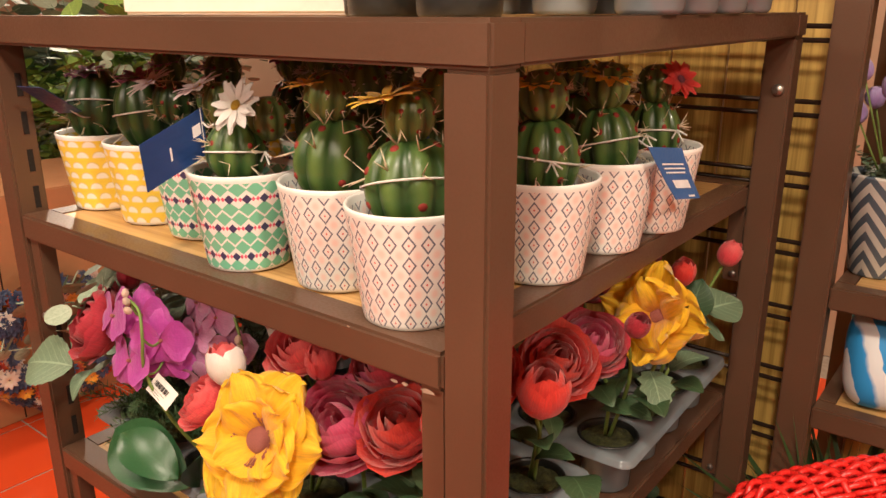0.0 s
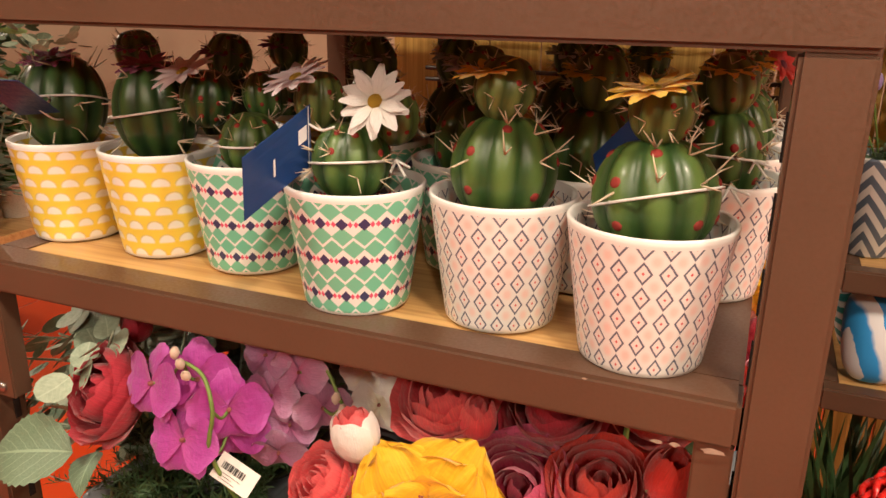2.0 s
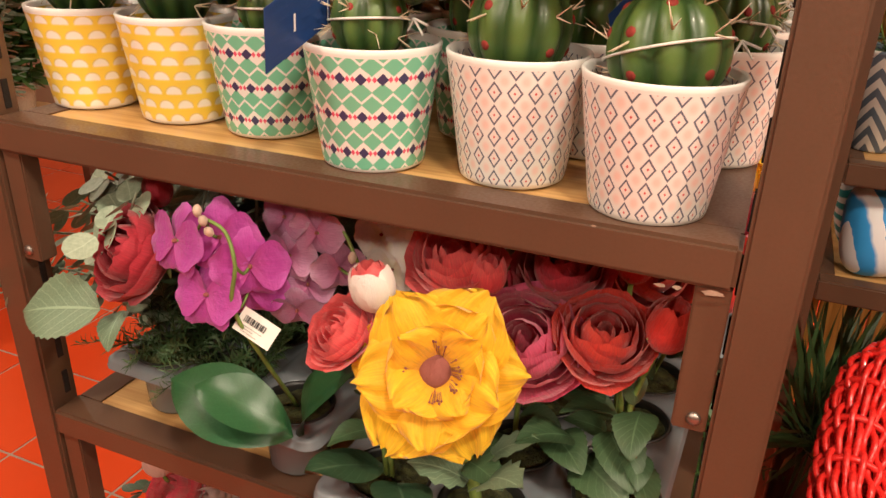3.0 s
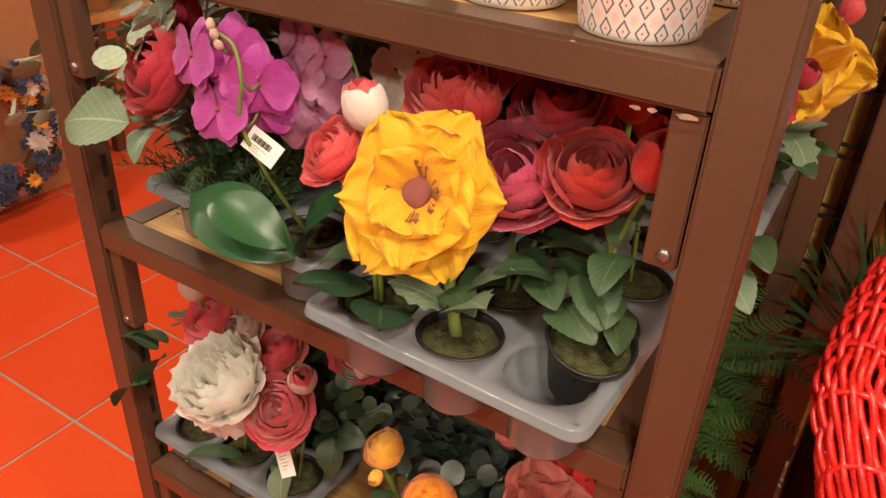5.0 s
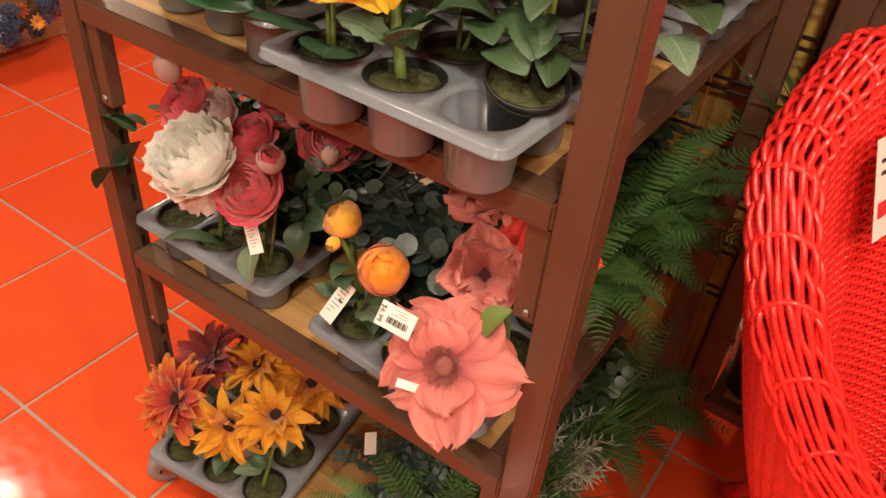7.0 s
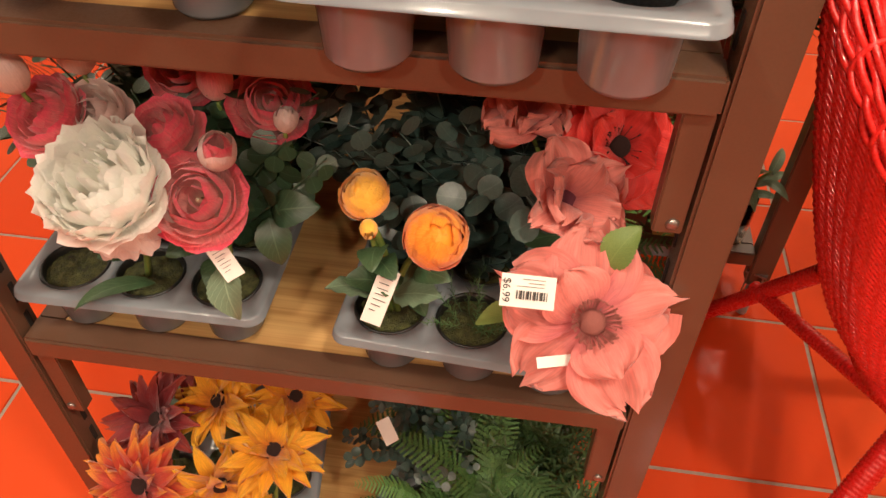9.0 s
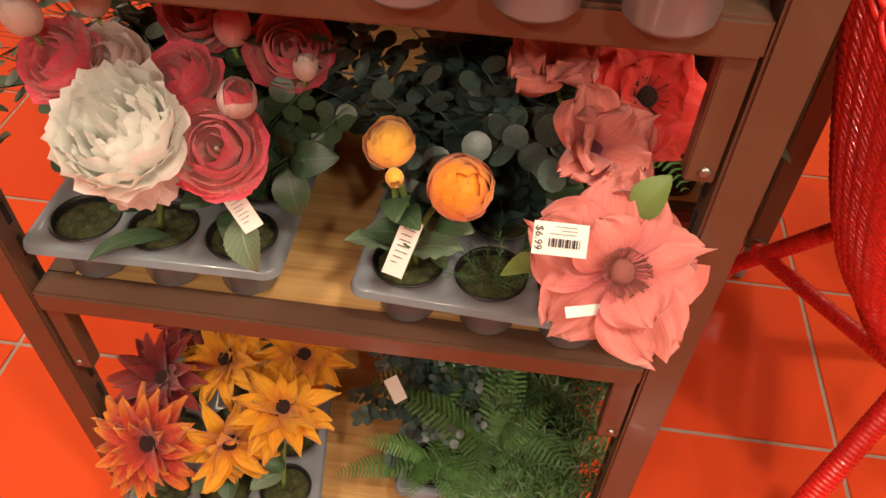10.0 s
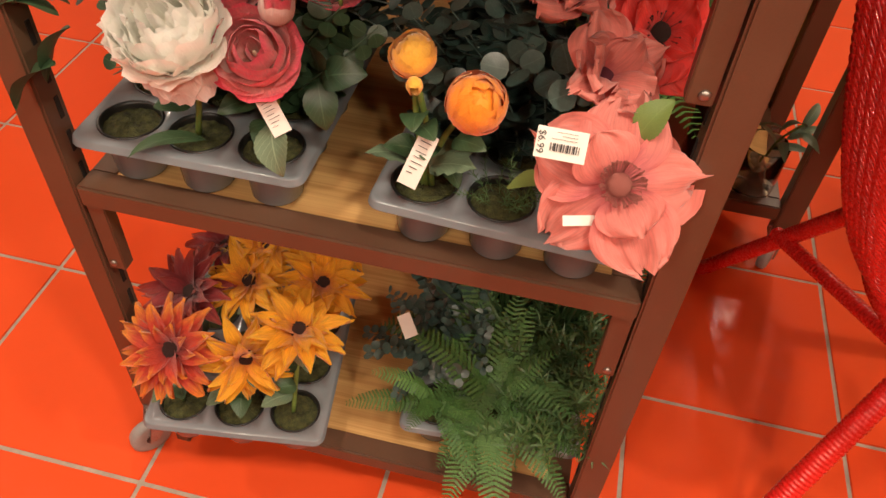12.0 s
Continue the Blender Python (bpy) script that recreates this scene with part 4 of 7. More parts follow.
def flowering(name, label, cell, blooms, category="artificial flower", leaves=(), stem_r=0.0028, tilt=None, group="artificial flowers", stem=None):
    """A potted artificial flower: pot, moss, stems, leaves and blooms."""
    t = thing(name, tuple(cell), label, category, group)
    m = nursery_pot(t, cell, tilt=tilt)
    foot = m @ Vector((0, 0, 0.064))
    for i, b in enumerate(blooms):
        b = dict(b)
        place, nrm = Vector(b.pop("place")), Vector(b.pop("normal")).normalized()
        back = place - nrm * b["rad"] * 0.12
        mid = foot.lerp(back, 0.55) + Vector((RND.uniform(-0.012, 0.012), 0.014, 0))
        near = back - nrm * b["rad"] * 0.5
        tube("stem", [foot + Vector((0.006 * i - 0.004, 0, 0)), mid, near, back], stem_r, stem or STEM, t, 7, 0.8)
        bloom(t, place=place, normal=nrm, **b)
        for k in range(2):
            p = foot.lerp(back, 0.35 + 0.25 * k)
            leaf(t, "rose", LEAF["rose"], p, (RND.uniform(-1, 1), RND.uniform(-0.8, 0.3), RND.uniform(-0.2, 0.4)), RND.uniform(0.04, 0.055), RND.uniform(-0.4, 0.4))
    for kind, mat, place, way, size, spin in leaves:
        leaf(t, kind, LEAF[mat], place, way, size, spin)
    return t


# ---- greenery ----
def frond_mesh(L, n, seed, droop=70, pin=0.30):
    """A fern frond: a bending rib with toothed pinnae on both sides."""
    rnd = random.Random(seed)
    vs, fs, uv = [], [], []
    x = z = 0.0
    for j in range(n):
        v = j / n
        el = radians(52 - droop * v)
        x += L / n * math.cos(el)
        z += L / n * math.sin(el)
        pl = pin * L * (math.sin(math.pi * (0.12 + 0.86 * v)) ** 0.8) * 0.55
        if j < 2:
            continue
        for s in (-1, 1):
            d = Vector((0.42, s, -0.15 + rnd.uniform(-0.15, 0.15))).normalized()
            side = Vector((1, -0.3 * s, 0)).normalized()
            m = 6
            for k in range(m):
                a = Vector((x, 0, z)) + d * (pl * (k + 0.1) / m)
                ln = pl * 0.17 * (1 - 0.5 * k / m) + 0.0014
                for q in (-1, 1):
                    k0 = len(vs)
                    e = (side * q + d * 0.6).normalized()
                    vs += [a - d * pl * 0.07, a + e * ln * 0.6 - d * pl * 0.02, a + e * ln + d * pl * 0.06, a + d * pl * 0.15]
                    fs.append((k0, k0 + 1, k0 + 2, k0 + 3))
                    uv += [(0.3, 0.1), (0.3, 0.5), (0.3, 0.9), (0.3, 0.3)]
    pts = []
    x = z = 0.0
    for j in range(n + 1):
        el = radians(52 - droop * j / n)
        if j % 4 == 0 or j == n:
            pts.append((x, 0, z))
        x += L / n * math.cos(el)
        z += L / n * math.sin(el)
    tv, tf = tube_data(pts, 0.0011, 4, 0.4)
    uv += [(0.3, 0.2)] * len(tv)
    vs, fs = merge((vs, fs), (tv, tf))
    return mesh_of("frond", vs, fs, uv)


def sprig_mesh(kind, L, seed):
    """A twig with needles, blades or round leaves, along +z."""
    rnd = random.Random(seed)
    vs, fs, uv = [], [], []
    bend = rnd.uniform(0.2, 0.5)

    def at(v):
        return Vector((bend * L * v * v, 0.1 * L * math.sin(3 * v + seed), L * v * (1 - 0.15 * v)))

    def blade(p, d, ln, w, nrm):
        s = d.cross(nrm).normalized() * w
        k0 = len(vs)
        drop = Vector((0, 0, -0.12 * ln))
        vs.extend([p - s * 0.3, p + s * 0.3, p + d * ln * 0.5 + s, p + d * ln * 0.5 - s, p + d * ln + drop])
        fs.extend([(k0, k0 + 1, k0 + 2, k0 + 3), (k0 + 3, k0 + 2, k0 + 4)])
        uv.extend([(0.4, 0.1), (0.6, 0.1), (0.7, 0.5), (0.3, 0.5), (0.5, 0.9)])

    def disc(p, d, ln, nrm):
        s = d.cross(nrm).normalized()
        k0 = len(vs)
        vs.append(p + d * ln * 0.5 - nrm * ln * 0.08)
        uv.append((0.5, 0.5))
        for k in range(12):
            a = 2 * math.pi * k / 12
            vs.append(p + d * ln * (0.5 + 0.5 * math.cos(a)) + s * ln * 0.5 * math.sin(a))
            uv.append((0.5 + 0.5 * math.sin(a), 0.5 + 0.5 * math.cos(a)))
        for k in range(12):
            fs.append((k0, k0 + 1 + k, k0 + 1 + (k + 1) % 12))

    if kind == "needle":
        for j in range(46):
            v = 0.12 + 0.88 * j / 46
            a = j * 2.4
            d = Vector((math.cos(a), math.sin(a), 0.75 + rnd.uniform(-0.2, 0.3))).normalized()
            blade(at(v), d, L * rnd.uniform(0.13, 0.19), L * 0.010, Vector((0, 0, 1)))
    elif kind == "round":
        for j in range(30):
            v = 0.10 + 0.9 * j / 30
            a = j * 2.1 + rnd.uniform(-0.4, 0.4)
            d = Vector((math.cos(a), math.sin(a), rnd.uniform(0.0, 0.5))).normalized()
            nrm = (Vector((0, 0, 1)) + 0.5 * Vector((rnd.uniform(-1, 1), rnd.uniform(-1, 1), 0))).normalized()
            disc(at(v) + d * 0.02 * L, d, L * rnd.uniform(0.09, 0.135), nrm)
    elif kind == "box":
        for j in range(60):
            v = 0.1 + 0.9 * rnd.random()
            a = rnd.uniform(0, 6.28)
            d = Vector((math.cos(a), math.sin(a), rnd.uniform(-0.1, 0.8))).normalized()
            disc(at(v) + d * rnd.uniform(0.02, 0.2) * L, d, L * rnd.uniform(0.055, 0.085), (Vector((0, 0, 1)) + 0.4 * d).normalized())
    else:
        for j in range(7):
            a = rnd.uniform(0, 6.28)
            d = Vector((math.cos(a) * 0.35, math.sin(a) * 0.35, 1)).normalized()
            blade(Vector((rnd.uniform(-0.08, 0.08) * L, rnd.uniform(-0.08, 0.08) * L, 0)), d, L * rnd.uniform(0.7, 1.1), L * 0.012, Vector((0.3, 1, 0)))
    if kind != "blade":
        tv, tf = tube_data([at(0), at(0.35), at(0.7), at(1)], L * 0.008, 4, 0.5)
        uv += [(0.5, 0.3)] * len(tv)
        vs, fs = merge((vs, fs), (tv, tf))
    return mesh_of("sprig", vs, fs, uv)


GREEN_ME = {"fern": [frond_mesh(1, 25, s, d, 0.27) for s, d in ((1, 75), (2, 100), (3, 55))]}
for kd in ("needle", "round", "box", "blade"):
    GREEN_ME[kd] = [sprig_mesh(kd, 1, s) for s in range(3)]


def greenery(name, label, cell, kind, mat, n, size, spread=0.6, lean=(0, 0, 0), pot=True, group="artificial greenery", foot_z=0.064, category="artificial plant"):
    """A tuft of fronds or sprigs out of one pot."""
    t = thing(name, tuple(cell), label, category, group)
    foot = Vector(cell) + Vector((0, 0, foot_z))
    if pot:
        nursery_pot(t, cell)
    pn = "frond" if kind == "fern" else "sprig"
    for k in range(n):
        a = 2 * math.pi * k / n * 2.4 + RND.uniform(-0.3, 0.3)
        s = size * RND.uniform(0.7, 1.15)
        if kind == "fern":
            d = Vector((math.cos(a) + lean[0], math.sin(a) + lean[1], 0)).normalized()
            m = Matrix.Translation(foot) @ Matrix.Rotation(math.atan2(d.y, d.x), 4, "Z") @ Matrix.Rotation(RND.uniform(-0.6, 0.35), 4, "Y") @ Matrix.Scale(s, 4)
        else:
            rr = spread * math.sqrt((k + 0.5) / n)
            d = Vector((math.cos(a) * rr + lean[0], math.sin(a) * rr + lean[1], 1 + lean[2])).normalized()
            off = Vector((math.cos(a), math.sin(a), 0)) * 0.022 * math.sqrt((k + 0.5) / n)
            m = Matrix.Translation(foot + off) @ d.to_track_quat("Z", "X").to_matrix().to_4x4() @ Matrix.Rotation(a, 4, "Z") @ Matrix.Scale(s, 4)
        me = RND.choice(GREEN_ME[kind])
        o = tagged(part(pn, me, None, t, m=m), kind="stuff")
        if not me.materials:
            me.materials.append(LEAF[mat])
        if o.material_slots[0].material != LEAF[mat]:
            o.material_slots[0].link = "OBJECT"
            o.material_slots[0].material = LEAF[mat]
    return t

# ---- cacti ----
def ribbed_mesh(ribs, depth=0.14, nu=72, nv=22):
    vs, fs = [], []
    for j in range(nv + 1):
        t = math.pi * j / nv
        for k in range(nu):
            a = 2 * math.pi * k / nu
            g = 1 - depth * (1 - abs(math.cos(ribs * a / 2)) ** 0.7) * math.sin(t) ** 0.5
            dip = 0.10 * math.exp(-(t / 0.35) ** 2)
            vs.append((g * math.sin(t) * math.cos(a), g * math.sin(t) * math.sin(a), math.cos(t) - dip))
    for j in range(nv):
        for k in range(nu):
            a, b = j * nu + k, j * nu + (k + 1) % nu
            fs.append((a, a + nu, b + nu, b))
    return mesh_of("ball", vs, fs)


def spine_mesh(ribs, rows, seed, areole):
    rnd = random.Random(seed)
    blocks = []
    for k in range(ribs):
        for t in rows:
            if rnd.random() < 0.35:
                continue
            a, tt = 2 * math.pi * k / ribs, t + rnd.uniform(-0.12, 0.12)
            p = Vector((math.sin(tt) * math.cos(a), math.sin(tt) * math.sin(a), math.cos(tt)))
            if areole:
                v, f = lathe([(0.001, 0.02), (0.05, 0.020), (0.09, 0.002), (0.10, -0.03)], 8)
                q = p.to_track_quat("Z", "Y").to_matrix()
                blocks.append(([p + q @ Vector(w) for w in v], f))
                continue
            for s in range(rnd.randint(2, 4)):
                d = (p + Vector((rnd.uniform(-1, 1), rnd.uniform(-1, 1), rnd.uniform(-1, 1))) * 0.75).normalized()
                e = p * 0.98
                blocks.append(tube_data([e, e + d * rnd.uniform(0.28, 0.50)], 0.022, 4, 0.25))
    v, f = merge(*blocks)
    return mesh_of("spines" if not areole else "areoles", v, f)


BALL = {9: ribbed_mesh(9), 10: ribbed_mesh(10)}
SPN = {9: [spine_mesh(9, (0.75, 1.3, 1.85), s, False) for s in (1, 2)], 10: [spine_mesh(10, (0.8, 1.5, 2.1), s, False) for s in (3, 4)]}
ARE = {9: [spine_mesh(9, (0.75, 1.3, 1.85), s, True) for s in (1, 2)], 10: [spine_mesh(10, (0.8, 1.5, 2.1), s, True) for s in (3, 4)]}
v, f = lathe([(0.037, 0.0), (0.0405, 0.002), (0.0415, 0.006), (0.0535, 0.094), (0.0542, 0.0975), (0.0530, 0.0990), (0.0505, 0.0975), (0.0470, 0.075), (0.0455, 0.062)], 64, close_bottom=True)
CPOT = {k: mesh_of("pot", v, f) for k in POTM}
v, f = lathe([(0.001, 0.080), (0.02, 0.081), (0.036, 0.078), (0.0478, 0.076)], 28)
CSOIL = mesh_of("soil", v, f)


def cactus(x, y, pattern, balls, flowers=(), cord=None, spin=0.0, word="", shift=(0, 0)):
    """A cactus in a printed pot. balls: place, radius, height radius, material, red areoles."""
    desc = {"diamond": "diamond-print white pot", "green": "green-diamond white pot", "yellow": "yellow scalloped pot"}[pattern]
    sh = Vector((shift[0], shift[1], -0.003))
    x, y = x + shift[0], y + shift[1]
    t = thing("potted_cactus", (x, y, ZS[3] - 0.001), "green cactus " + word + ", " + desc, "cactus", "potted cacti")
    part("pot", CPOT[pattern], POTM[pattern], t, desc, W[t] @ pose(0, 0, 0, 0, 0, spin) @ Matrix.Diagonal((1.10, 1.10, 1.07, 1)))
    part("soil", CSOIL, EARTH, t, "dark earth", W[t] @ Matrix.Diagonal((1.06, 1.06, 1.07, 1)))
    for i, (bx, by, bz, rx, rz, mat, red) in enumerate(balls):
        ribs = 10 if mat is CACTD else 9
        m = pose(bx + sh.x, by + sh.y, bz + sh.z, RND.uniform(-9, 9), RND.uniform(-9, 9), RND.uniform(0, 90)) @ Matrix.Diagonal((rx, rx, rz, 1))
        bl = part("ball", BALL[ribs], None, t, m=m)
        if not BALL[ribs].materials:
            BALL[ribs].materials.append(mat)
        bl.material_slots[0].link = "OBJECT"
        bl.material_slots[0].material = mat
        q = RND.randint(0, 1)
        tagged(part("spines", SPN[ribs][q], SPINE, bl, "", m), "pale spines", kind="stuff")
        if red:
            tagged(part("areoles", ARE[ribs][q], AREOLE, bl, "", m), "red spine cushions", kind="stuff")
        if cord == i:
            pts = []
            for k in range(25):
                a = 2 * math.pi * k / 24
                pts.append(m @ Vector((1.03 * math.cos(a), 1.03 * math.sin(a), 0.0 + 0.16 * math.cos(a + 2))))
            tube("cord", pts, 0.0011, STRING, t, 5)
            kx = m @ Vector((0.6, -1.0, 0.1))
            for e in ((0.010, -0.004, -0.012), (0.014, -0.004, -0.004), (-0.004, -0.003, -0.010)):
                tube("cord_end", [kx, kx + Vector(e) * 0.5, kx + Vector(e)], 0.0011, STRING, t, 5)
    for col, place, nrm, rad in flowers:
        bloom(t, "daisy", col, Vector(place) + sh + Vector((0, -0.006, -0.010)), nrm, rad, core="yellow" if col in ("daisy", "ydaisy", "bdaisy") else "plum", core_r=0.22, calyx=False)
    return t


def stack(x, y, z0=1.537, r=0.040, r2=0.023, dx=0.0, mat=None):
    return [(x, y, z0 - 0.009, r * 1.07, 0.044, mat or CACT, True), (x + dx, y - 0.004, z0 + 0.032 + r2 * 0.85, r2, r2 * 1.05, CACTY, True)]


UP = (0.05, -0.20, 1)
P1 = cactus(-0.672, 0.135, "yellow", [(-0.672, 0.135, 1.545, 0.043, 0.052, CACTD, False)], [("pdaisy", (-0.672, 0.13, 1.600), UP, 0.026)], 0, 10, "with a purple bloom", shift=(-0.020, -0.025))
P2 = cactus(-0.545, 0.128, "yellow", [(-0.545, 0.128, 1.545, 0.041, 0.052, CACTD, False)], [("pdaisy", (-0.545, 0.125, 1.600), UP, 0.027)], 0, 40, "with purple bloom and white cord", shift=(-0.022, -0.019))
P3 = cactus(-0.424, 0.118, "green", [(-0.412, 0.105, 1.525, 0.029, 0.030, CACT, True), (-0.466, 0.115, 1.562, 0.026, 0.028, CACTD, True), (-0.418, 0.14, 1.565, 0.022, 0.024, CACT, True)],
            [("bdaisy", (-0.470, 0.095, 1.598), (-0.2, -0.5, 1), 0.027)], 0, 15, "with pale pink blooms", shift=(-0.034, -0.010))
P4 = cactus(-0.299, 0.068, "green", [(-0.299, 0.062, 1.527, 0.033, 0.034, CACT, True), (-0.335, 0.075, 1.573, 0.0215, 0.025, CACTY, True), (-0.272, 0.085, 1.562, 0.023, 0.024, CACTY, True)],
            [("bdaisy", (-0.340, 0.055, 1.603), (-0.25, -0.45, 1), 0.026), ("daisy", (-0.264, 0.045, 1.590), (0.15, -1, 0.55), 0.027)], 0, 0, "with a white daisy bloom", shift=(-0.021, -0.004))
P5 = cactus(-0.186, 0.080, "diamond", stack(-0.186, 0.078, 1.538, 0.0395, 0.0245), [("ydaisy", (-0.196, 0.064, 1.614), (-0.15, -0.15, 1), 0.024)], None, 0, "of two balls with a yellow bloom", shift=(-0.010, 0.002))
P6 = cactus(-0.068, 0.052, "diamond", stack(-0.068, 0.055, 1.533, 0.0415, 0.0235), [("ydaisy", (-0.072, 0.030, 1.611), (-0.15, -0.15, 1), 0.027)], 0, 5, "of two balls with a yellow bloom", shift=(-0.009, 0.003))
P7 = cactus(-0.030, 0.230, "diamond", stack(-0.030, 0.230, 1.535, 0.036, 0.026), [("ydaisy", (-0.030, 0.22, 1.612), UP, 0.022)], 0, 8, "of two balls", shift=(-0.016, -0.008))
P8 = cactus(-0.034, 0.357, "diamond", stack(-0.034, 0.357, 1.535, 0.035, 0.026), [("ydaisy", (-0.028, 0.35, 1.612), (0.3, -0.3, 1), 0.026)], 0, 20, "of two balls with a yellow bloom", shift=(-0.008, -0.004))
P9 = cactus(-0.030, 0.473, "diamond", stack(-0.030, 0.473, 1.532, 0.031, 0.023), [("scarlet", (0.0, 0.475, 1.600), (0.8, -0.4, 0.6), 0.024)], 0, 3, "of two balls with a scarlet bloom", shift=(-0.004, -0.007))
ROW2 = [(-0.700, 0.238, "yellow", "pdaisy"), (-0.575, 0.236, "yellow", "pdaisy"), (-0.405, 0.262, "green", "bdaisy"), (-0.265, 0.196, "green", "bdaisy"), (-0.155, 0.192, "diamond", "ydaisy"),
        (-0.60, 0.385, "yellow", "pdaisy"), (-0.47, 0.39, "yellow", "pdaisy"), (-0.335, 0.33, "green", "bdaisy"), (-0.165, 0.315, "diamond", "ydaisy"), (-0.235, 0.43, "green", "bdaisy"), (-0.145, 0.47, "diamond", "ydaisy")]
for x, y, k, c in ROW2:
    mt = CACTD if k == "yellow" else CACT
    cactus(x, y, k, stack(x, y, 1.535, 0.036, 0.026, RND.uniform(-0.008, 0.008), mt), [(c, (x, y - 0.008, 1.606), UP, 0.025)], None, RND.uniform(0, 90), "standing behind the front row")


def card(name, label, corners, material, bars, cord_to=None, curl=0.0):
    """A thin hanging card between four corners (top left, top right, bottom right, bottom left)."""
    a, b, c, d = [Vector(p) for p in corners]
    nrm = (b - a).cross(d - a).normalized()
    cen = (a + b + c + d) / 4
    t = thing(name, tuple(cen), label, "tag", "swing tags")
    vs, fs = [], []
    n = 6
    for th in (0, 0.0006):
        for i in range(n + 1):
            u = i / n
            for p, q in ((a, d), (b, c)):
                vs.append(p.lerp(q, u) - cen + nrm * (th + curl * math.sin(math.pi * u)))
    for i in range(n):
        k = 2 * i
        fs += [(k, k + 1, k + 3, k + 2), (k + 2 + 14, k + 3 + 14, k + 1 + 14, k + 14), (k, k + 2, k + 16, k + 14), (k + 3, k + 1, k + 15, k + 17)]
    fs += [(1, 0, 14, 15), (12, 13, 27, 26)]
    part("sheet", mesh_of("sheet", vs, fs, smooth=False), material, t)

    def pt(u, v, o):
        return a.lerp(b, u).lerp(d.lerp(c, u), v) - cen + nrm * (o + curl * math.sin(math.pi * v))
    for (u0, v0, u1, v1, ink) in bars:
        for o in (0.0012, -0.0008):
            q = [pt(u0, v0, o), pt(u1, v0, o), pt(u1, v1, o), pt(u0, v1, o)]
            part("print", mesh_of("print", q, [(0, 1, 2, 3)], smooth=False), ink, t)
    if cord_to:
        s = pt(0.5, 0.06, 0.001) + cen if cord_to[1] is None else pt(*cord_to[1], 0.001) + cen
        e = Vector(cord_to[0])
        tube("cord", [s, s.lerp(e, 0.5) + Vector((0, 0, -0.004)), e], 0.0011, STRING, t, 5)
    return t


card("swing_tag", "navy blue card tag hanging on a cord from a cactus", ((-0.362, -0.028, 1.538), (-0.343, 0.036, 1.571), (-0.348, 0.042, 1.521), (-0.370, -0.020, 1.487)), BLUEC,
     ((0.80, 0.26, 0.93, 0.50, INKW), (0.42, 0.40, 0.45, 0.68, INKW), (0.95, 0.0, 0.965, 1.0, INKW)), ((-0.318, 0.030, 1.556), (0.98, 0.3)))
card("swing_tag", "navy blue card tag lying against a cactus", ((-0.680, 0.002, 1.576), (-0.625, 0.007, 1.577), (-0.645, 0.063, 1.541), (-0.697, 0.059, 1.535)), BLUEC, (), ((-0.665, 0.085, 1.53), (0.6, 0.9)))
card("swing_tag", "blue card tag with a white barcode hanging beside the pots", ((0.026, 0.312, 1.530), (0.030, 0.395, 1.518), (0.044, 0.430, 1.456), (0.040, 0.365, 1.466)), BLUEC2,
     ((0.22, 0.62, 0.78, 0.78, INKW), (0.15, 0.30, 0.85, 0.33, INKW), (0.15, 0.38, 0.85, 0.41, INKW), (0.15, 0.46, 0.8, 0.49, INKW), (0.55, 0.92, 0.80, 0.96, INKW)), ((-0.01, 0.36, 1.53), (0.4, 0.02)), 0.001)
card("swing_tag", "blue card tag tucked behind a cactus", ((-0.135, 0.118, 1.535), (-0.102, 0.105, 1.572), (-0.094, 0.105, 1.540), (-0.128, 0.12, 1.505)), BLUEC, ())

# ---- the top shelf ----
ZT = ZS[4]
bx = part("white_box", boxes((-0.205, 0, 0, 0.205, 0.13, 0.24), bevel=0.004), CREAMW, m=pose(-0.490, 0.190, ZT, 0, 0, 7))
tagged(bx, "long plain white carton box on the top shelf", "box")
for x, y in ((-0.165, 0.125), (-0.050, 0.088), (-0.250, 0.205), (-0.725, 0.25)):
    t = thing("nursery_pot", (x, y, ZT - 0.001), "empty black plastic nursery pot on the top shelf", "plant pot", "nursery pots")
    v, f = lathe([(0.033, 0.0), (0.0355, 0.003), (0.036, 0.012), (0.043, 0.10), (0.046, 0.102), (0.046, 0.108), (0.043, 0.108), (0.034, 0.006)], 32, close_bottom=True)
    part("pot", mesh_of("pot", v, f), BLACKPL, t)
tray(-0.075, 0.445, ZT - 0.001, 3, 4, 0, "grey moulded plastic nursery tray on the top shelf")

# ---- poppy shelf ----
Z3 = ZS[2] - 0.001
A = tray(-0.171, 0.132, Z3 + 0.002, 3, 4, -1.5)
B = tray(-0.145, 0.560, Z3, 3, 4, 1.5)
C = tray(-0.557, 0.222, Z3, 2, 4, -1.5)
K = tray(-0.408, 0.193, Z3 + 0.001, 1, 4, -1.0)
D = tray(-0.515, 0.60, Z3, 3, 3, 0)
flowering("yellow_poppy", "large yellow cloth poppy on a thick green stem", A(1, 0),
          [dict(kind="poppy", colour="yellow", place=(-0.220, -0.014, 1.252), normal=(0.12, -0.85, 0.42), rad=0.071, core="rosy", core_r=0.20, stamens=46)],
          leaves=[("lobed", "grey", (-0.170, -0.02, 1.150), (0.55, -0.5, 0.75), 0.075, 0.3), ("lobed", "grey", (-0.185, -0.02, 1.150), (-0.9, -0.4, 0.5), 0.060, -0.3), ("lobed", "grey", (-0.175, 0.0, 1.16), (0.8, 0.1, 0.8), 0.06, 0)], stem_r=0.006)
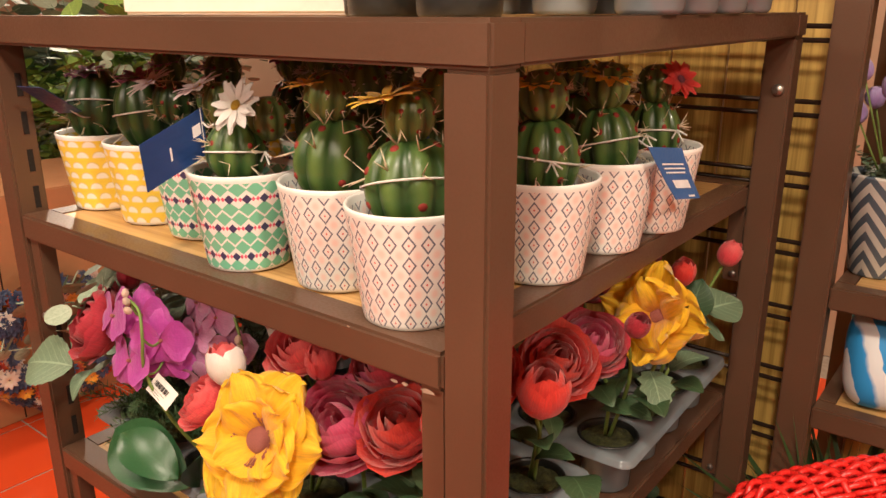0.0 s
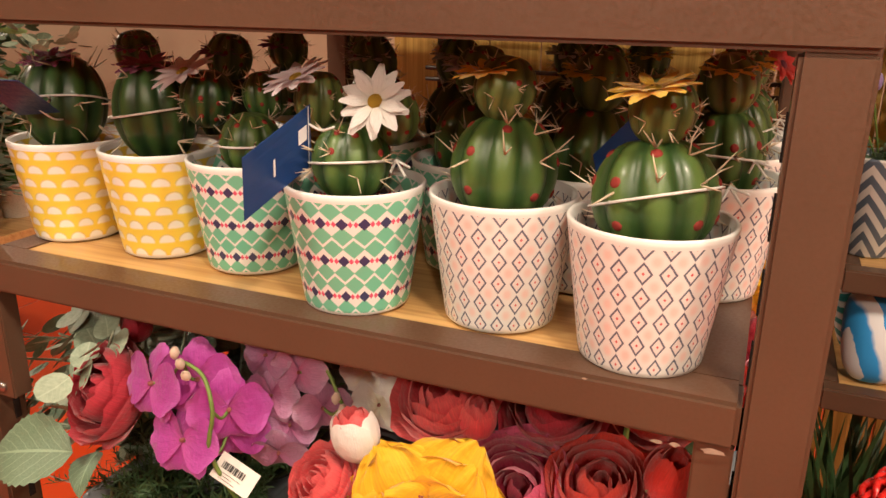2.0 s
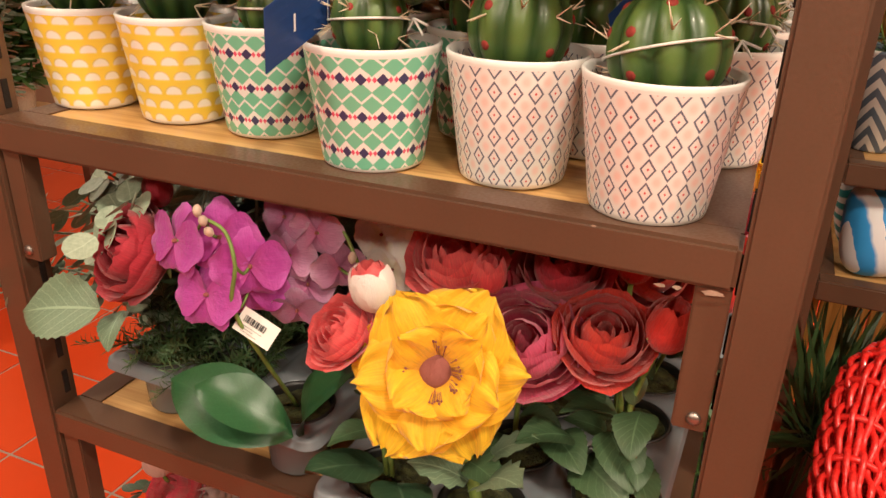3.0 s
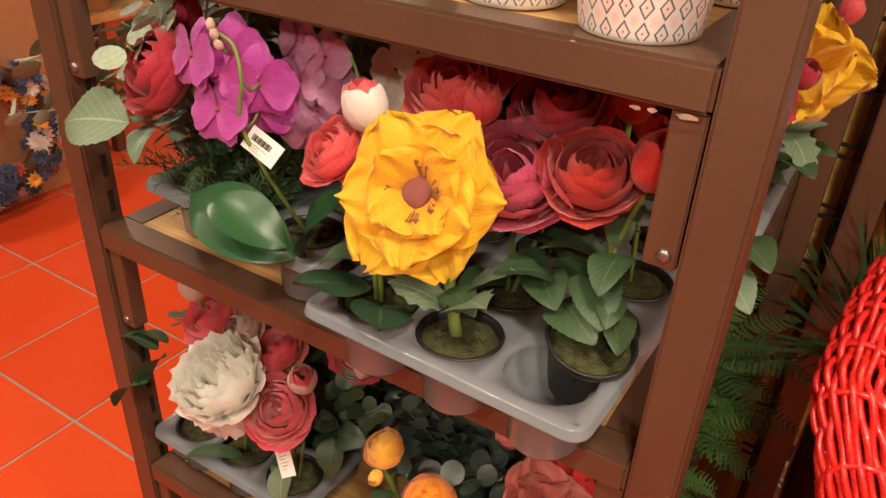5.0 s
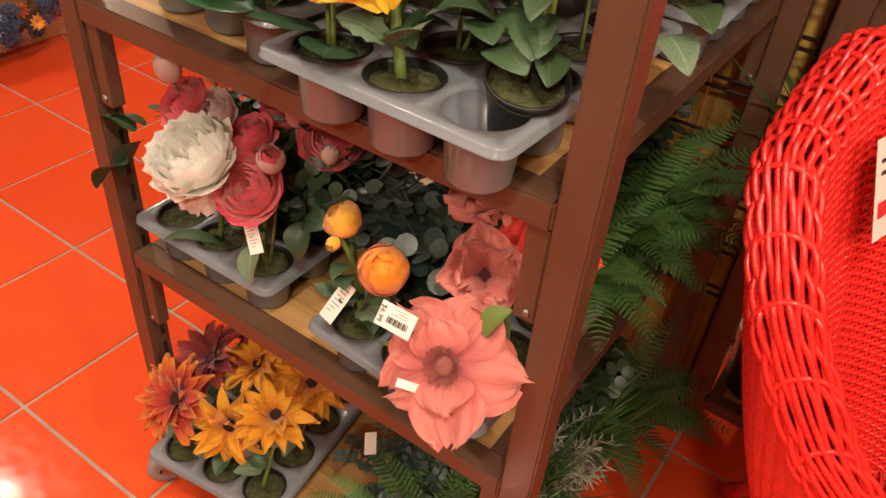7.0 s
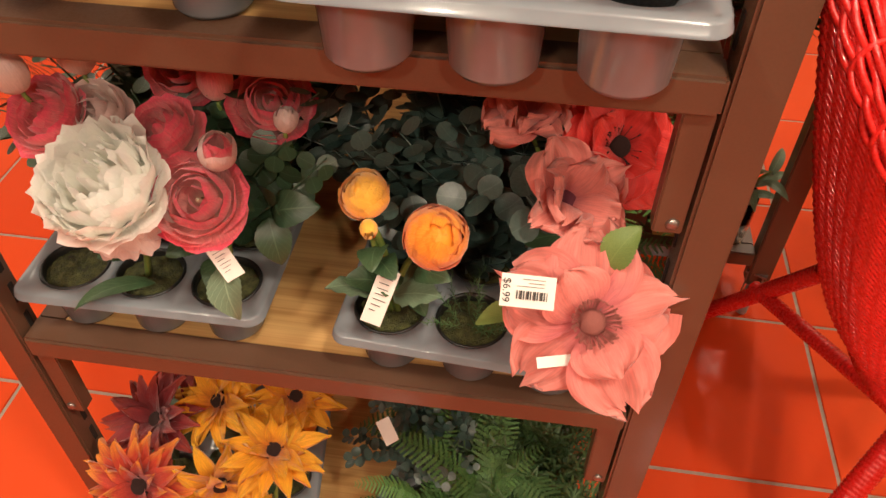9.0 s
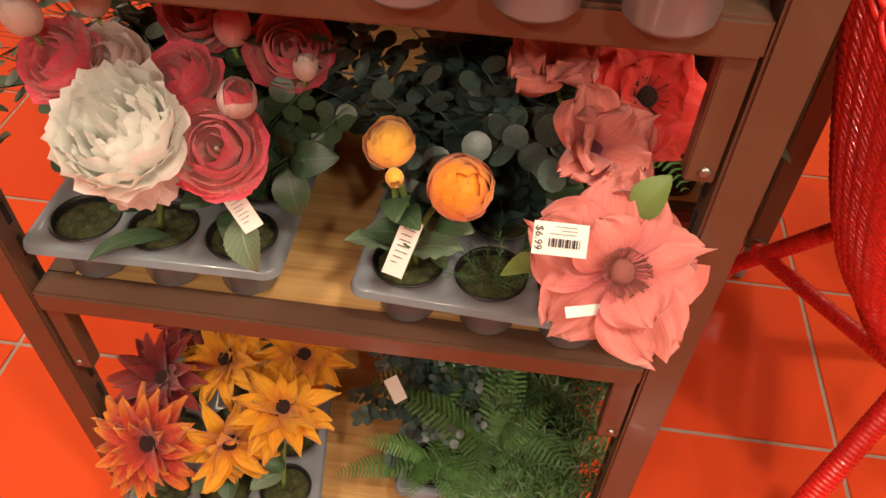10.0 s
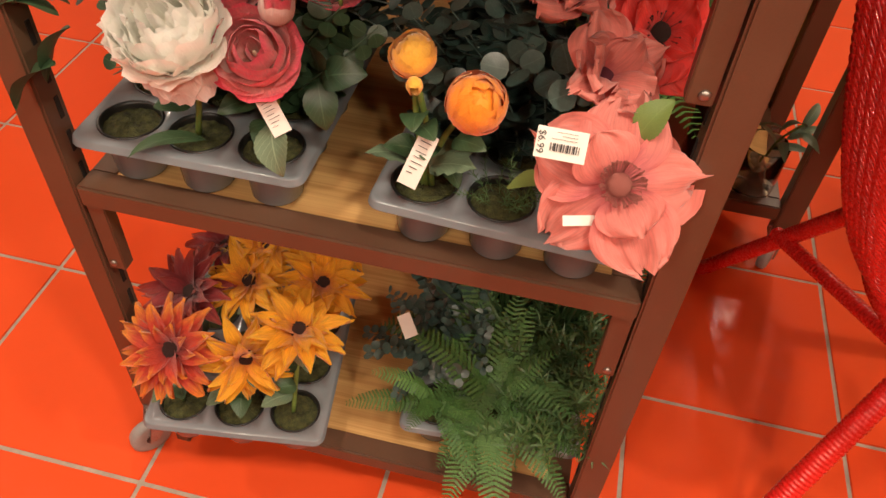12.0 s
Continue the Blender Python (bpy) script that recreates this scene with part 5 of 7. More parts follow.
flowering("magenta_rose", "magenta cloth rose between the poppy and a red rose", A(1, 1),
          [dict(kind="rose", colour="magenta", place=(-0.161, 0.041, 1.263), normal=(0.10, -0.62, 0.72), rad=0.050), dict(kind="rose", colour="crimson", place=(-0.150, 0.100, 1.312), normal=(0, -0.5, 0.8), rad=0.042)],
          leaves=[("rose", "rose", (-0.13, 0.05, 1.17), (0.5, -0.6, 0.1), 0.06, 0.2), ("rose", "rose", (-0.16, 0.04, 1.16), (-0.3, -0.7, 0.1), 0.055, 0)])
flowering("red_rose", "red cloth rose with dark green leaves", A(2, 1),
          [dict(kind="rose", colour="red", place=(-0.095, 0.054, 1.278), normal=(0.15, -0.5, 0.85), rad=0.042, inner="red"), dict(kind="bud", colour="red", place=(-0.085, 0.10, 1.315), normal=(0.1, -0.2, 1), rad=0.02)],
          leaves=[("rose", "rose", (-0.08, 0.05, 1.19), (0.3, -0.5, -0.1), 0.065, 0.1), ("rose", "rose", (-0.1, 0.04, 1.16), (0.6, -0.6, 0.1), 0.07, 0.5), ("rose", "rose", (-0.11, 0.04, 1.18), (-0.5, -0.5, 0.2), 0.06, 0)])
tl = Matrix.Translation((0.0, 0.0, 0.022)) @ Matrix.Rotation(0.20, 4, "Y") @ Matrix.Rotation(0.22, 4, "X")
c = Vector((-0.075, 0.040, Z3 + 0.012))
flowering("rose_bud", "orange-red cloth rose bud leaning out of its tray cell", c,
          [dict(kind="bud", colour="scarlet", place=(-0.050, 0.059, 1.280), normal=(0.25, -0.25, 1), rad=0.024)],
          leaves=[("rose", "rose", (-0.066, 0.05, 1.165), (0.6, -0.75, -0.1), 0.062, -0.4), ("rose", "rose", (-0.066, 0.055, 1.20), (-0.8, -0.4, 0.3), 0.066, 0.3), ("rose", "rose", (-0.062, 0.055, 1.22), (-0.3, 0.3, 0.5), 0.05, 0.3)], tilt=tl)
flowering("coral_rose", "coral cloth rose with a cream rose bud", A(0, 0),
          [dict(kind="rose", colour="coral", place=(-0.311, -0.014, 1.264), normal=(-0.35, -0.6, 0.65), rad=0.034), dict(kind="bud", colour="white", place=(-0.283, -0.001, 1.288), normal=(-0.15, -0.1, 1), rad=0.022, inner="coral")],
          leaves=[("round", "dark", (-0.27, -0.02, 1.135), (-0.6, -0.6, 0.25), 0.075, 0.2), ("round", "dark", (-0.25, -0.03, 1.13), (0.5, -0.7, 0.3), 0.06, -0.2)])
flowering("coral_rose", "coral cloth roses behind the yellow poppy", A(0, 1),
          [dict(kind="rose", colour="coral", place=(-0.238, 0.064, 1.318), normal=(0.05, -0.5, 0.85), rad=0.042), dict(kind="bud", colour="coral", place=(-0.203, 0.056, 1.298), normal=(0.1, -0.2, 1), rad=0.019)])
flowering("red_rose", "dark red cloth rose deep in the tray", A(2, 2), [dict(kind="rose", colour="red", place=(-0.075, 0.16, 1.30), normal=(0.3, -0.6, 0.6), rad=0.042)])
flowering("red_rose", "dark red cloth rose deep in the tray", A(1, 2), [dict(kind="rose", colour="crimson", place=(-0.16, 0.21, 1.30), normal=(0, -0.6, 0.6), rad=0.045)])
flowering("coral_rose", "coral cloth rose deep in the tray", A(0, 2), [dict(kind="rose", colour="coral", place=(-0.26, 0.17, 1.31), normal=(0, -0.6, 0.6), rad=0.04)])
# roses and a poppy that show on the open side
flowering("red_rose", "red cloth roses on the open side of the rack", A(2, 3),
          [dict(kind="rose", colour="red", place=(-0.034, 0.248, 1.293), normal=(0.5, -0.5, 0.75), rad=0.042), dict(kind="bud", colour="scarlet", place=(-0.022, 0.193, 1.262), normal=(0.3, -0.3, 0.9), rad=0.030)],
          leaves=[("rose", "rose", (0.0, 0.23, 1.17), (0.5, -0.5, 0.1), 0.07, 0), ("rose", "grey", (0.0, 0.2, 1.15), (0.7, -0.6, -0.2), 0.06, 0.2)])
flowering("crimson_rose", "crimson cloth rose with a closed dark bud", B(2, 0),
          [dict(kind="rose", colour="crimson", place=(-0.029, 0.318, 1.290), normal=(0.4, -0.4, 0.85), rad=0.042, inner="magenta"), dict(kind="bud", colour="crimson", place=(0.000, 0.366, 1.295), normal=(0.5, -0.3, 0.8), rad=0.016)],
          leaves=[("rose", "rose", (0.0, 0.41, 1.19), (0.6, -0.5, 0.2), 0.065, 0), ("rose", "rose", (-0.01, 0.42, 1.17), (0.4, 0.7, 0.2), 0.065, 0), ("lobed", "grey", (0.0, 0.43, 1.22), (0.5, -0.6, -0.2), 0.07, 0)])
flowering("yellow_poppy", "yellow cloth poppy seen from the side", B(2, 1),
          [dict(kind="poppycup", colour="yellow", place=(-0.001, 0.449, 1.290), normal=(0.1, -0.85, 0.40), rad=0.066, core="rosy", core_r=0.16, stamens=20)],
          leaves=[("rose", "rose", (0.0, 0.50, 1.17), (0.6, -0.3, 0.3), 0.07, 0), ("rose", "grey", (-0.01, 0.53, 1.18), (0.5, 0.5, 0.3), 0.06, 0)])
flowering("scarlet_rose", "small scarlet rose buds with round grey-green leaves", B(2, 2),
          [dict(kind="bud", colour="scarlet", place=(-0.025, 0.581, 1.290), normal=(0.2, -0.2, 1), rad=0.020), dict(kind="bud", colour="coral", place=(-0.002, 0.689, 1.295), normal=(0.4, 0.1, 1), rad=0.020)],
          leaves=[("round", "grey", (0.0, 0.61, 1.245), (0.4, 0.7, 0.1), 0.075, 0.5), ("round", "grey", (0.0, 0.60, 1.235), (0.5, 0.5, -0.5), 0.055, 0.3), ("round", "rose", (-0.01, 0.59, 1.24), (0.1, 0.2, 0.8), 0.06, 0.5)])
for i, j in ((0, 0), (1, 0), (0, 1), (1, 1), (2, 3), (1, 2), (0, 2), (1, 3)):
    cc = B(i, j)
    flowering("red_rose", "dark red cloth rose deep in the tray", cc, [dict(kind="rose", colour="red" if (i + j) % 2 else "crimson", place=(cc.x, cc.y, 1.27 + 0.02 * i), normal=(0.3, -0.5, 0.8), rad=0.04)] if (i, j) != (2, 3) else [])


def orchid_flower(parent, colour, place, normal, rad):
    """A moth orchid: two wide petals, three sepals and a small lip."""
    m = facing(place, normal, 0, rad)
    v, f = lathe([(0.04, -0.05), (0.06, 0.05), (0.05, 0.12), (0.001, 0.15)], 10)
    head = part("flower", mesh_of("flower", v, f), CORE["rosy"], parent, "", m)
    key = "orch"
    if key not in _pet:
        _pet[key] = [petal_mesh(1.0, 1.35, 14, -16, 0.0, 0.05, s, 0.03, 6, 7, 0.75, cup=0.08) for s in (1, 2)] + [petal_mesh(1.0, 0.85, 4, -14, 0.0, 0.04, s, 0.03, 5, 7, 0.75, cup=-0.06) for s in (3, 4)]
    for k, (a, n) in enumerate(((0.0, 0), (math.pi, 1), (math.pi / 2, 2), (-2.2, 3), (-0.94, 2))):
        me = _pet[key][n]
        if not me.materials:
            me.materials.append(PET[colour])
        o = part("petal", me, None, head, m=m @ Matrix.Rotation(a, 4, "Z"))
        o.material_slots[0].link = "OBJECT"
        o.material_slots[0].material = PET[colour]


def orchid(cell, label, colour, spots, rad, stalk, big_leaves=()):
    t = thing("orchid", tuple(cell), label, "orchid", "orchids")
    nursery_pot(t, cell)
    foot = Vector(cell) + Vector((0, 0, 0.064))
    tube("stalk", [foot] + stalk, 0.0024, STEM, t, 7, 0.7)
    for p, nrm in spots:
        near = min(stalk, key=lambda q: (Vector(q) - Vector(p)).length)
        tube("flower_stalk", [near, Vector(near).lerp(Vector(p), 0.5) + Vector((0, 0, -0.008)), p], 0.0016, STEM, t, 5)
        orchid_flower(t, colour, p, nrm, rad)
    e = Vector(stalk[-1])
    for k in range(3):
        q = e + Vector((0.010 * k - 0.008, -0.003 * k, -0.006 * k))
        v, f = lathe([(0.001, 0.0), (0.0035, 0.003), (0.0045, 0.007), (0.003, 0.011), (0.001, 0.013)], 10)
        part("bud", mesh_of("bud", v, f), PET["blush"], t, "closed pale pink bud", pose(*q, 20 * k, 10, 0))
    for place, way, size, spin in big_leaves:
        leaf(t, "strap", LEAF["orchid"], place, way, size, spin, label="thick glossy dark green leaf")
    return t


ON = (0.15, -0.9, 0.3)
orchid(K(0, 0), "magenta cloth orchid with thick glossy leaves on the poppy shelf", "orchid",
       [((-0.455, -0.018, 1.272), (0.0, -0.9, 0.35)), ((-0.490, -0.012, 1.318), (-0.2, -0.9, 0.3)), ((-0.448, 0.000, 1.326), (0.35, -0.9, 0.2)), ((-0.420, 0.004, 1.300), (0.6, -0.8, 0.1)), ((-0.428, 0.010, 1.272), (0.5, -0.8, -0.1))], 0.037,
       [(-0.408, 0.000, 1.20), (-0.428, -0.016, 1.262), (-0.418, -0.02, 1.310), (-0.432, -0.012, 1.338), (-0.458, -0.008, 1.345)],
       [((-0.375, -0.01, 1.128), (-1, -0.15, 0.34), 0.150, -0.75), ((-0.37, -0.025, 1.150), (-0.95, -0.2, 0.42), 0.105, -0.55), ((-0.37, 0.0, 1.125), (0.45, 0.0, 0.9), 0.115, 0.5)])
ORC = [o for o in bpy.data.objects if o.name.startswith("orchid") and o.parent is None][-1]
paper_tag(ORC, (-0.408, -0.010, 1.243), (0.2, -0.8, 0.55), 0.042, 0.024, -0.45)
orchid(K(0, 1), "pale lilac cloth orchid behind the magenta one", "lilac",
       [((-0.400, 0.040, 1.300), ON), ((-0.385, 0.045, 1.270), (0.5, -0.8, 0.2)), ((-0.375, 0.05, 1.325), (0.2, -0.9, 0.1)), ((-0.41, 0.05, 1.335), (-0.1, -0.9, 0.2)), ((-0.355, 0.055, 1.290), (0.7, -0.7, 0)), ((-0.392, 0.035, 1.245), (0.3, -0.8, -0.3))], 0.028,
       [(-0.40, 0.07, 1.22), (-0.39, 0.06, 1.30), (-0.36, 0.06, 1.335), (-0.33, 0.05, 1.30)])
orchid(K(0, 2), "white cloth orchid at the back of the shelf", "white", [((-0.345, 0.125, 1.300), ON), ((-0.315, 0.12, 1.325), (0.3, -0.9, 0.2)), ((-0.33, 0.12, 1.265), ON), ((-0.30, 0.125, 1.29), ON)], 0.030,
       [(-0.37, 0.17, 1.22), (-0.35, 0.15, 1.30), (-0.32, 0.14, 1.34)])
flowering("crimson_rose", "crimson cloth rose beside the orchid", C(0, 1), [dict(kind="rose", colour="crimson", place=(-0.562, 0.008, 1.282), normal=(-0.3, -0.7, 0.5), rad=0.050, inner="crimson"), dict(kind="bud", colour="crimson", place=(-0.575, 0.06, 1.312), normal=(0, 0, 1), rad=0.018)],
          leaves=[("rose", "grey", (-0.59, -0.025, 1.228), (-0.95, -0.25, -0.12), 0.100, -0.8), ("rose", "grey", (-0.60, 0.01, 1.235), (-0.5, -0.4, 0.5), 0.055, 0.5), ("rose", "grey", (-0.585, 0.0, 1.215), (0.2, -0.8, -0.4), 0.05, 0.3)])
greenery("moss_grass", "clump of fine dark green grass in the tray", C(1, 0), "needle", "grass", 26, 0.115, 1.3, (0.0, -0.1, -0.2))
greenery("moss_grass", "clump of fine dark green grass in the tray", C(0, 0), "needle", "grass", 24, 0.095, 1.4, (0.2, 0, -0.2))
greenery("moss_grass", "clump of fine dark green grass in the tray", C(1, 1), "needle", "grass", 24, 0.12, 1.2)
for k, (x, y, sz, ln) in enumerate(((-0.655, 0.16, 0.30, (-0.5, -0.1, 0)), (-0.66, 0.27, 0.32, (-0.45, 0.1, 0)), (-0.63, 0.36, 0.32, (-0.2, 0, 0)), (-0.60, 0.50, 0.32, (0, 0, 0)))):
    greenery("eucalyptus", "pale grey-green eucalyptus with round leaves", (x, y, Z3 + 0.004), "round", "pale", 12, sz, 0.75, ln, foot_z=0.05)
for (i, j) in ((0, 1), (1, 1), (2, 1), (0, 2), (2, 2)):
    greenery("dark_foliage", "dark leafy filler plant deep on the shelf", D(i, j), "round", "dark", 10, 0.20, 0.7)

# ---- peony shelf ----
Z4 = ZS[1] - 0.001
E4 = tray(-0.572, 0.206, Z4, 3, 4, 0.5)
F4 = tray(-0.178, 0.192, Z4, 3, 4, -3)
G4 = tray(-0.17, 0.60, Z4, 3, 4, 0)
flowering("peony", "large cream white cloth peony with blush outer petals", E4(1, 0),
          [dict(kind="peony", colour="white", place=(-0.551, 0.015, 0.861), normal=(0.0, -0.50, 0.86), rad=0.060)],
          leaves=[("long", "rose", (-0.55, 0.04, 0.695), (-0.9, -0.5, 0.05), 0.10, 0)], stem_r=0.004)
t = flowering("pink_rose", "pink and cream cloth roses beside the peony", E4(2, 0),
              [dict(kind="rose", colour="pink", place=(-0.470, 0.043, 0.829), normal=(0.15, -0.70, 0.70), rad=0.047), dict(kind="rose", colour="pink", place=(-0.515, 0.09, 0.872), normal=(-0.1, -0.4, 0.9), rad=0.038), dict(kind="bud", colour="blush", place=(-0.457, 0.076, 0.856), normal=(0.3, -0.4, 0.8), rad=0.022, inner="pink")],
              leaves=[("rose", "dark", (-0.420, 0.095, 0.785), (-0.25, -0.2, 0.9), 0.055, 0.2), ("rose", "dark", (-0.415, 0.09, 0.780), (0.95, -0.1, 0.35), 0.060, 0.8), ("rose", "dark", (-0.418, 0.085, 0.775), (0.3, -0.5, -0.8), 0.058, 0.2), ("rose", "grey", (-0.455, 0.03, 0.75), (0.25, -0.5, -0.6), 0.065, 0.6)])
paper_tag(t, (-0.447, 0.02, 0.768), (0.2, -0.9, 0.5), 0.022, 0.045, 0.5)
flowering("pink_rose", "pale pink and cream cloth roses at the back of the tray", E4(0, 1),
          [dict(kind="rose", colour="pink", place=(-0.626, 0.075, 0.890), normal=(-0.2, -0.6, 0.7), rad=0.042), dict(kind="rose", colour="blush", place=(-0.579, 0.082, 0.892), normal=(0.1, -0.6, 0.7), rad=0.036), dict(kind="bud", colour="blush", place=(-0.64, 0.07, 0.925), normal=(-0.1, -0.2, 1), rad=0.022)],
          leaves=[("rose", "rose", (-0.68, 0.03, 0.83), (-0.5, -0.4, -0.75), 0.075, 0.5), ("rose", "rose", (-0.67, 0.03, 0.86), (-0.9, -0.3, 0.1), 0.06, 0.5)])
flowering("pink_rose", "two pale pink cloth roses deep in the tray", E4(1, 2),
          [dict(kind="rose", colour="pink", place=(-0.52, 0.17, 0.905), normal=(0, -0.7, 0.5), rad=0.040), dict(kind="bud", colour="blush", place=(-0.59, 0.105, 0.930), normal=(0, -0.1, 1), rad=0.022)])
flowering("pink_rose", "pink cloth rose with buds at the back of the tray", E4(2, 2),
          [dict(kind="rose", colour="pink", place=(-0.423, 0.160, 0.874), normal=(0.2, -0.6, 0.75), rad=0.042), dict(kind="bud", colour="pink", place=(-0.478, 0.150, 0.880), normal=(0, 0, 1), rad=0.022), dict(kind="bud", colour="blush", place=(-0.40, 0.13, 0.862), normal=(0.2, -0.1, 1), rad=0.014)])
flowering("leafy_plant", "bare leafy plant in the tray", E4(0, 0), [], leaves=[("rose", "rose", (-0.69, 0.0, 0.80), (-0.6, -0.3, -0.5), 0.08, 0.3), ("rose", "rose", (-0.68, 0.02, 0.85), (-0.8, -0.3, 0.3), 0.06, 0.3)])
for (i, j) in ((1, 1), (2, 1), (0, 2), (1, 3), (2, 3)):
    greenery("rose_foliage", "dark leafy rose stems behind the peony", E4(i, j), "round", "dark", 12, 0.22, 0.6)
t = flowering("ranunculus", "orange and amber cloth ranunculus with a paper tag", F4(0, 0),
              [dict(kind="ranun", colour="orange", place=(-0.224, 0.033, 0.821), normal=(0.3, -0.55, 0.7), rad=0.033), dict(kind="ranun", colour="amber", place=(-0.293, 0.037, 0.864), normal=(-0.2, -0.4, 0.8), rad=0.024), dict(kind="bud", colour="amber", place=(-0.286, 0.016, 0.850), normal=(0.2, -0.9, 0.0), rad=0.010)],
              leaves=[("lobed", "grey", (-0.28, 0.04, 0.72), (-1, -0.1, 0.3), 0.070, 0.2), ("lobed", "grey", (-0.27, 0.04, 0.72), (1, -0.2, 0.5), 0.060, 0.2), ("lobed", "grey", (-0.27, 0.04, 0.71), (0.7, 0.4, 0.7), 0.07, 0.2)], stem_r=0.004)
paper_tag(t, (-0.277, 0.004, 0.757), (0.1, -0.9, 0.5), 0.022, 0.062, -0.35, True)
t = flowering("salmon_poppy", "wide salmon pink cloth poppy with price sticker", F4(2, 0),
              [dict(kind="poppyflat", colour="salmon", place=(-0.071, -0.047, 0.816), normal=(0.12, -0.70, 0.70), rad=0.080, core="rosy", core_r=0.15, stamens=110)],
              leaves=[("rose", "calyx", (-0.13, -0.01, 0.77), (-0.9, -0.3, 0.1), 0.05, 0.2), ("rose", "calyx", (-0.06, 0.0, 0.84), (0.4, 0.3, 0.7), 0.05, 0.2)], stem_r=0.004)
paper_tag(t, (-0.130, -0.066, 0.866), (0.05, -0.75, 0.62), 0.046, 0.028, 3.10, True, "$6.99")
paper_tag(t, (-0.098, -0.076, 0.790), (0.1, -0.65, 0.75), 0.034, 0.010, 0.1, False)
flowering("salmon_poppy", "half closed salmon cloth poppy behind the open one", F4(2, 1),
          [dict(kind="poppycup", colour="salmon", place=(-0.103, 0.074, 0.852), normal=(0.35, -0.55, 0.75), rad=0.056, core="plum", core_r=0.2, stamens=30), dict(kind="poppycup", colour="salmon", place=(-0.144, 0.150, 0.890), normal=(-0.1, -0.4, 0.9), rad=0.05)])
flowering("scarlet_poppy", "ruffled scarlet cloth poppy", F4(2, 2), [dict(kind="poppy", colour="scarlet", place=(-0.055, 0.133, 0.878), normal=(0.25, -0.65, 0.65), rad=0.062, core="dark", core_r=0.18, stamens=20)],
          leaves=[("long", "fern", (-0.03, 0.06, 0.75), (0.5, -0.4, 0.3), 0.09, 0)])
greenery("rosemary", "small rosemary sprigs in the tray", F4(1, 0), "needle", "fernd", 9, 0.075, 0.9)
greenery("blue_green_plant", "dark blue-green round-leaved plant", F4(0, 1), "round", "euc", 22, 0.18, 0.45, (0.05, 0.25, 0.3))
greenery("blue_green_plant", "dark blue-green round-leaved plant", F4(1, 1), "round", "euc", 20, 0.20, 0.40, (0.0, 0.35, 0.4))
greenery("blue_green_plant", "dark blue-green round-leaved plant", F4(0, 2), "round", "euc", 16, 0.22, 0.7, (0.0, -0.1, 0))
greenery("blue_green_plant", "dark blue-green round-leaved plant", F4(1, 2), "round", "euc", 16, 0.24, 0.6, (0.0, -0.1, 0))
flowering("amber_ranunculus", "amber cloth ranunculus at the back", F4(0, 3), [dict(kind="ranun", colour="amber", place=(-0.27, 0.28, 0.93), normal=(0, -0.7, 0.6), rad=0.03)])
greenery("small_fern", "fine green fern on the open side of the rack", F4(2, 3), "fern", "fern", 18, 0.19, 1.0, (0.5, -0.1, 0))
greenery("small_fern", "fine green fern on the open side of the rack", G4(2, 0), "fern", "fern", 16, 0.21, 1.0, (0.5, -0.2, 0))
greenery("small_fern", "fine green fern on the open side of the rack", G4(2, 1), "fern", "fern", 18, 0.20, 1.0, (0.5, 0, 0))
greenery("small_fern", "fine green fern on the open side of the rack", G4(2, 2), "fern", "fernd", 16, 0.23, 1.0, (0.5, 0, 0))
for (i, j) in ((0, 0), (1, 0), (0, 1), (1, 1), (1, 2)):
    greenery("dark_foliage", "dark leafy filler plant deep on the shelf", G4(i, j), "round", "dark", 10, 0.24, 0.6)

# ---- sunflower shelf ----
Z5 = ZS[0] - 0.001
H5 = tray(-0.588, 0.138, Z5 + 0.002, 3, 4, 8)
I5 = tray(-0.165, 0.235, Z5, 3, 4, 4)
J5 = tray(-0.125, 0.60, Z5, 3, 3, -3)
SUN = [("rust", (-0.645, -0.026, 0.322), (-0.10, -0.75, 0.65), 0.074, H5(0, 0)), ("sun", (-0.540, 0.002, 0.303), (0.45, -0.85, 0.25), 0.070, H5(1, 0)), ("sun", (-0.466, 0.047, 0.340), (0.15, -0.20, 0.95), 0.072, H5(2, 0)),
       ("maroon", (-0.655, 0.070, 0.345), (-0.25, -0.40, 0.85), 0.070, H5(0, 1)), ("sun", (-0.572, 0.112, 0.352), (-0.2, -0.5, 0.85), 0.068, H5(1, 1)), ("sun", (-0.455, 0.130, 0.362), (0.35, -0.35, 0.9), 0.066, H5(2, 1)),
       ("maroon", (-0.635, 0.165, 0.362), (-0.2, -0.3, 1), 0.056, H5(0, 2)), ("sun", (-0.556, 0.165, 0.385), (0, -0.4, 0.9), 0.062, H5(1, 2)), ("sun", (-0.46, 0.215, 0.365), (0.2, -0.3, 1), 0.056, H5(2, 2))]
for col, pl, nr, rd, ce in SUN:
    nm = {"rust": "rust red and orange", "sun": "golden", "maroon": "dark maroon"}[col]
    t = flowering("sunflower", nm + " cloth sunflower with a dark disc", ce, [dict(kind="sun", colour=col, place=pl, normal=nr, rad=rd, core="dark", core_r=0.36 if col == "rust" else 0.29)],
                  leaves=[("rose", "grey", Vector(ce) + Vector((0, 0, 0.12)), (RND.uniform(-1, 1), -0.8, RND.uniform(-0.5, 0.2)), 0.055, 0), ("rose", "grey", Vector(pl) + Vector((0, 0, -0.03)), (RND.uniform(-1, 1), -0.4, -0.6), 0.045, 0)], stem_r=0.004, stem=STEM)
t = greenery("blue_green_plant", "grey-green round-leaved plant on the lowest shelf", I5(0, 1), "round", "euc", 18, 0.15, 0.9, (0, -0.2, 0))
paper_tag(t, (-0.315, 0.13, 0.30), (0, -0.5, 0.9), 0.022, 0.04, 0.6, False)
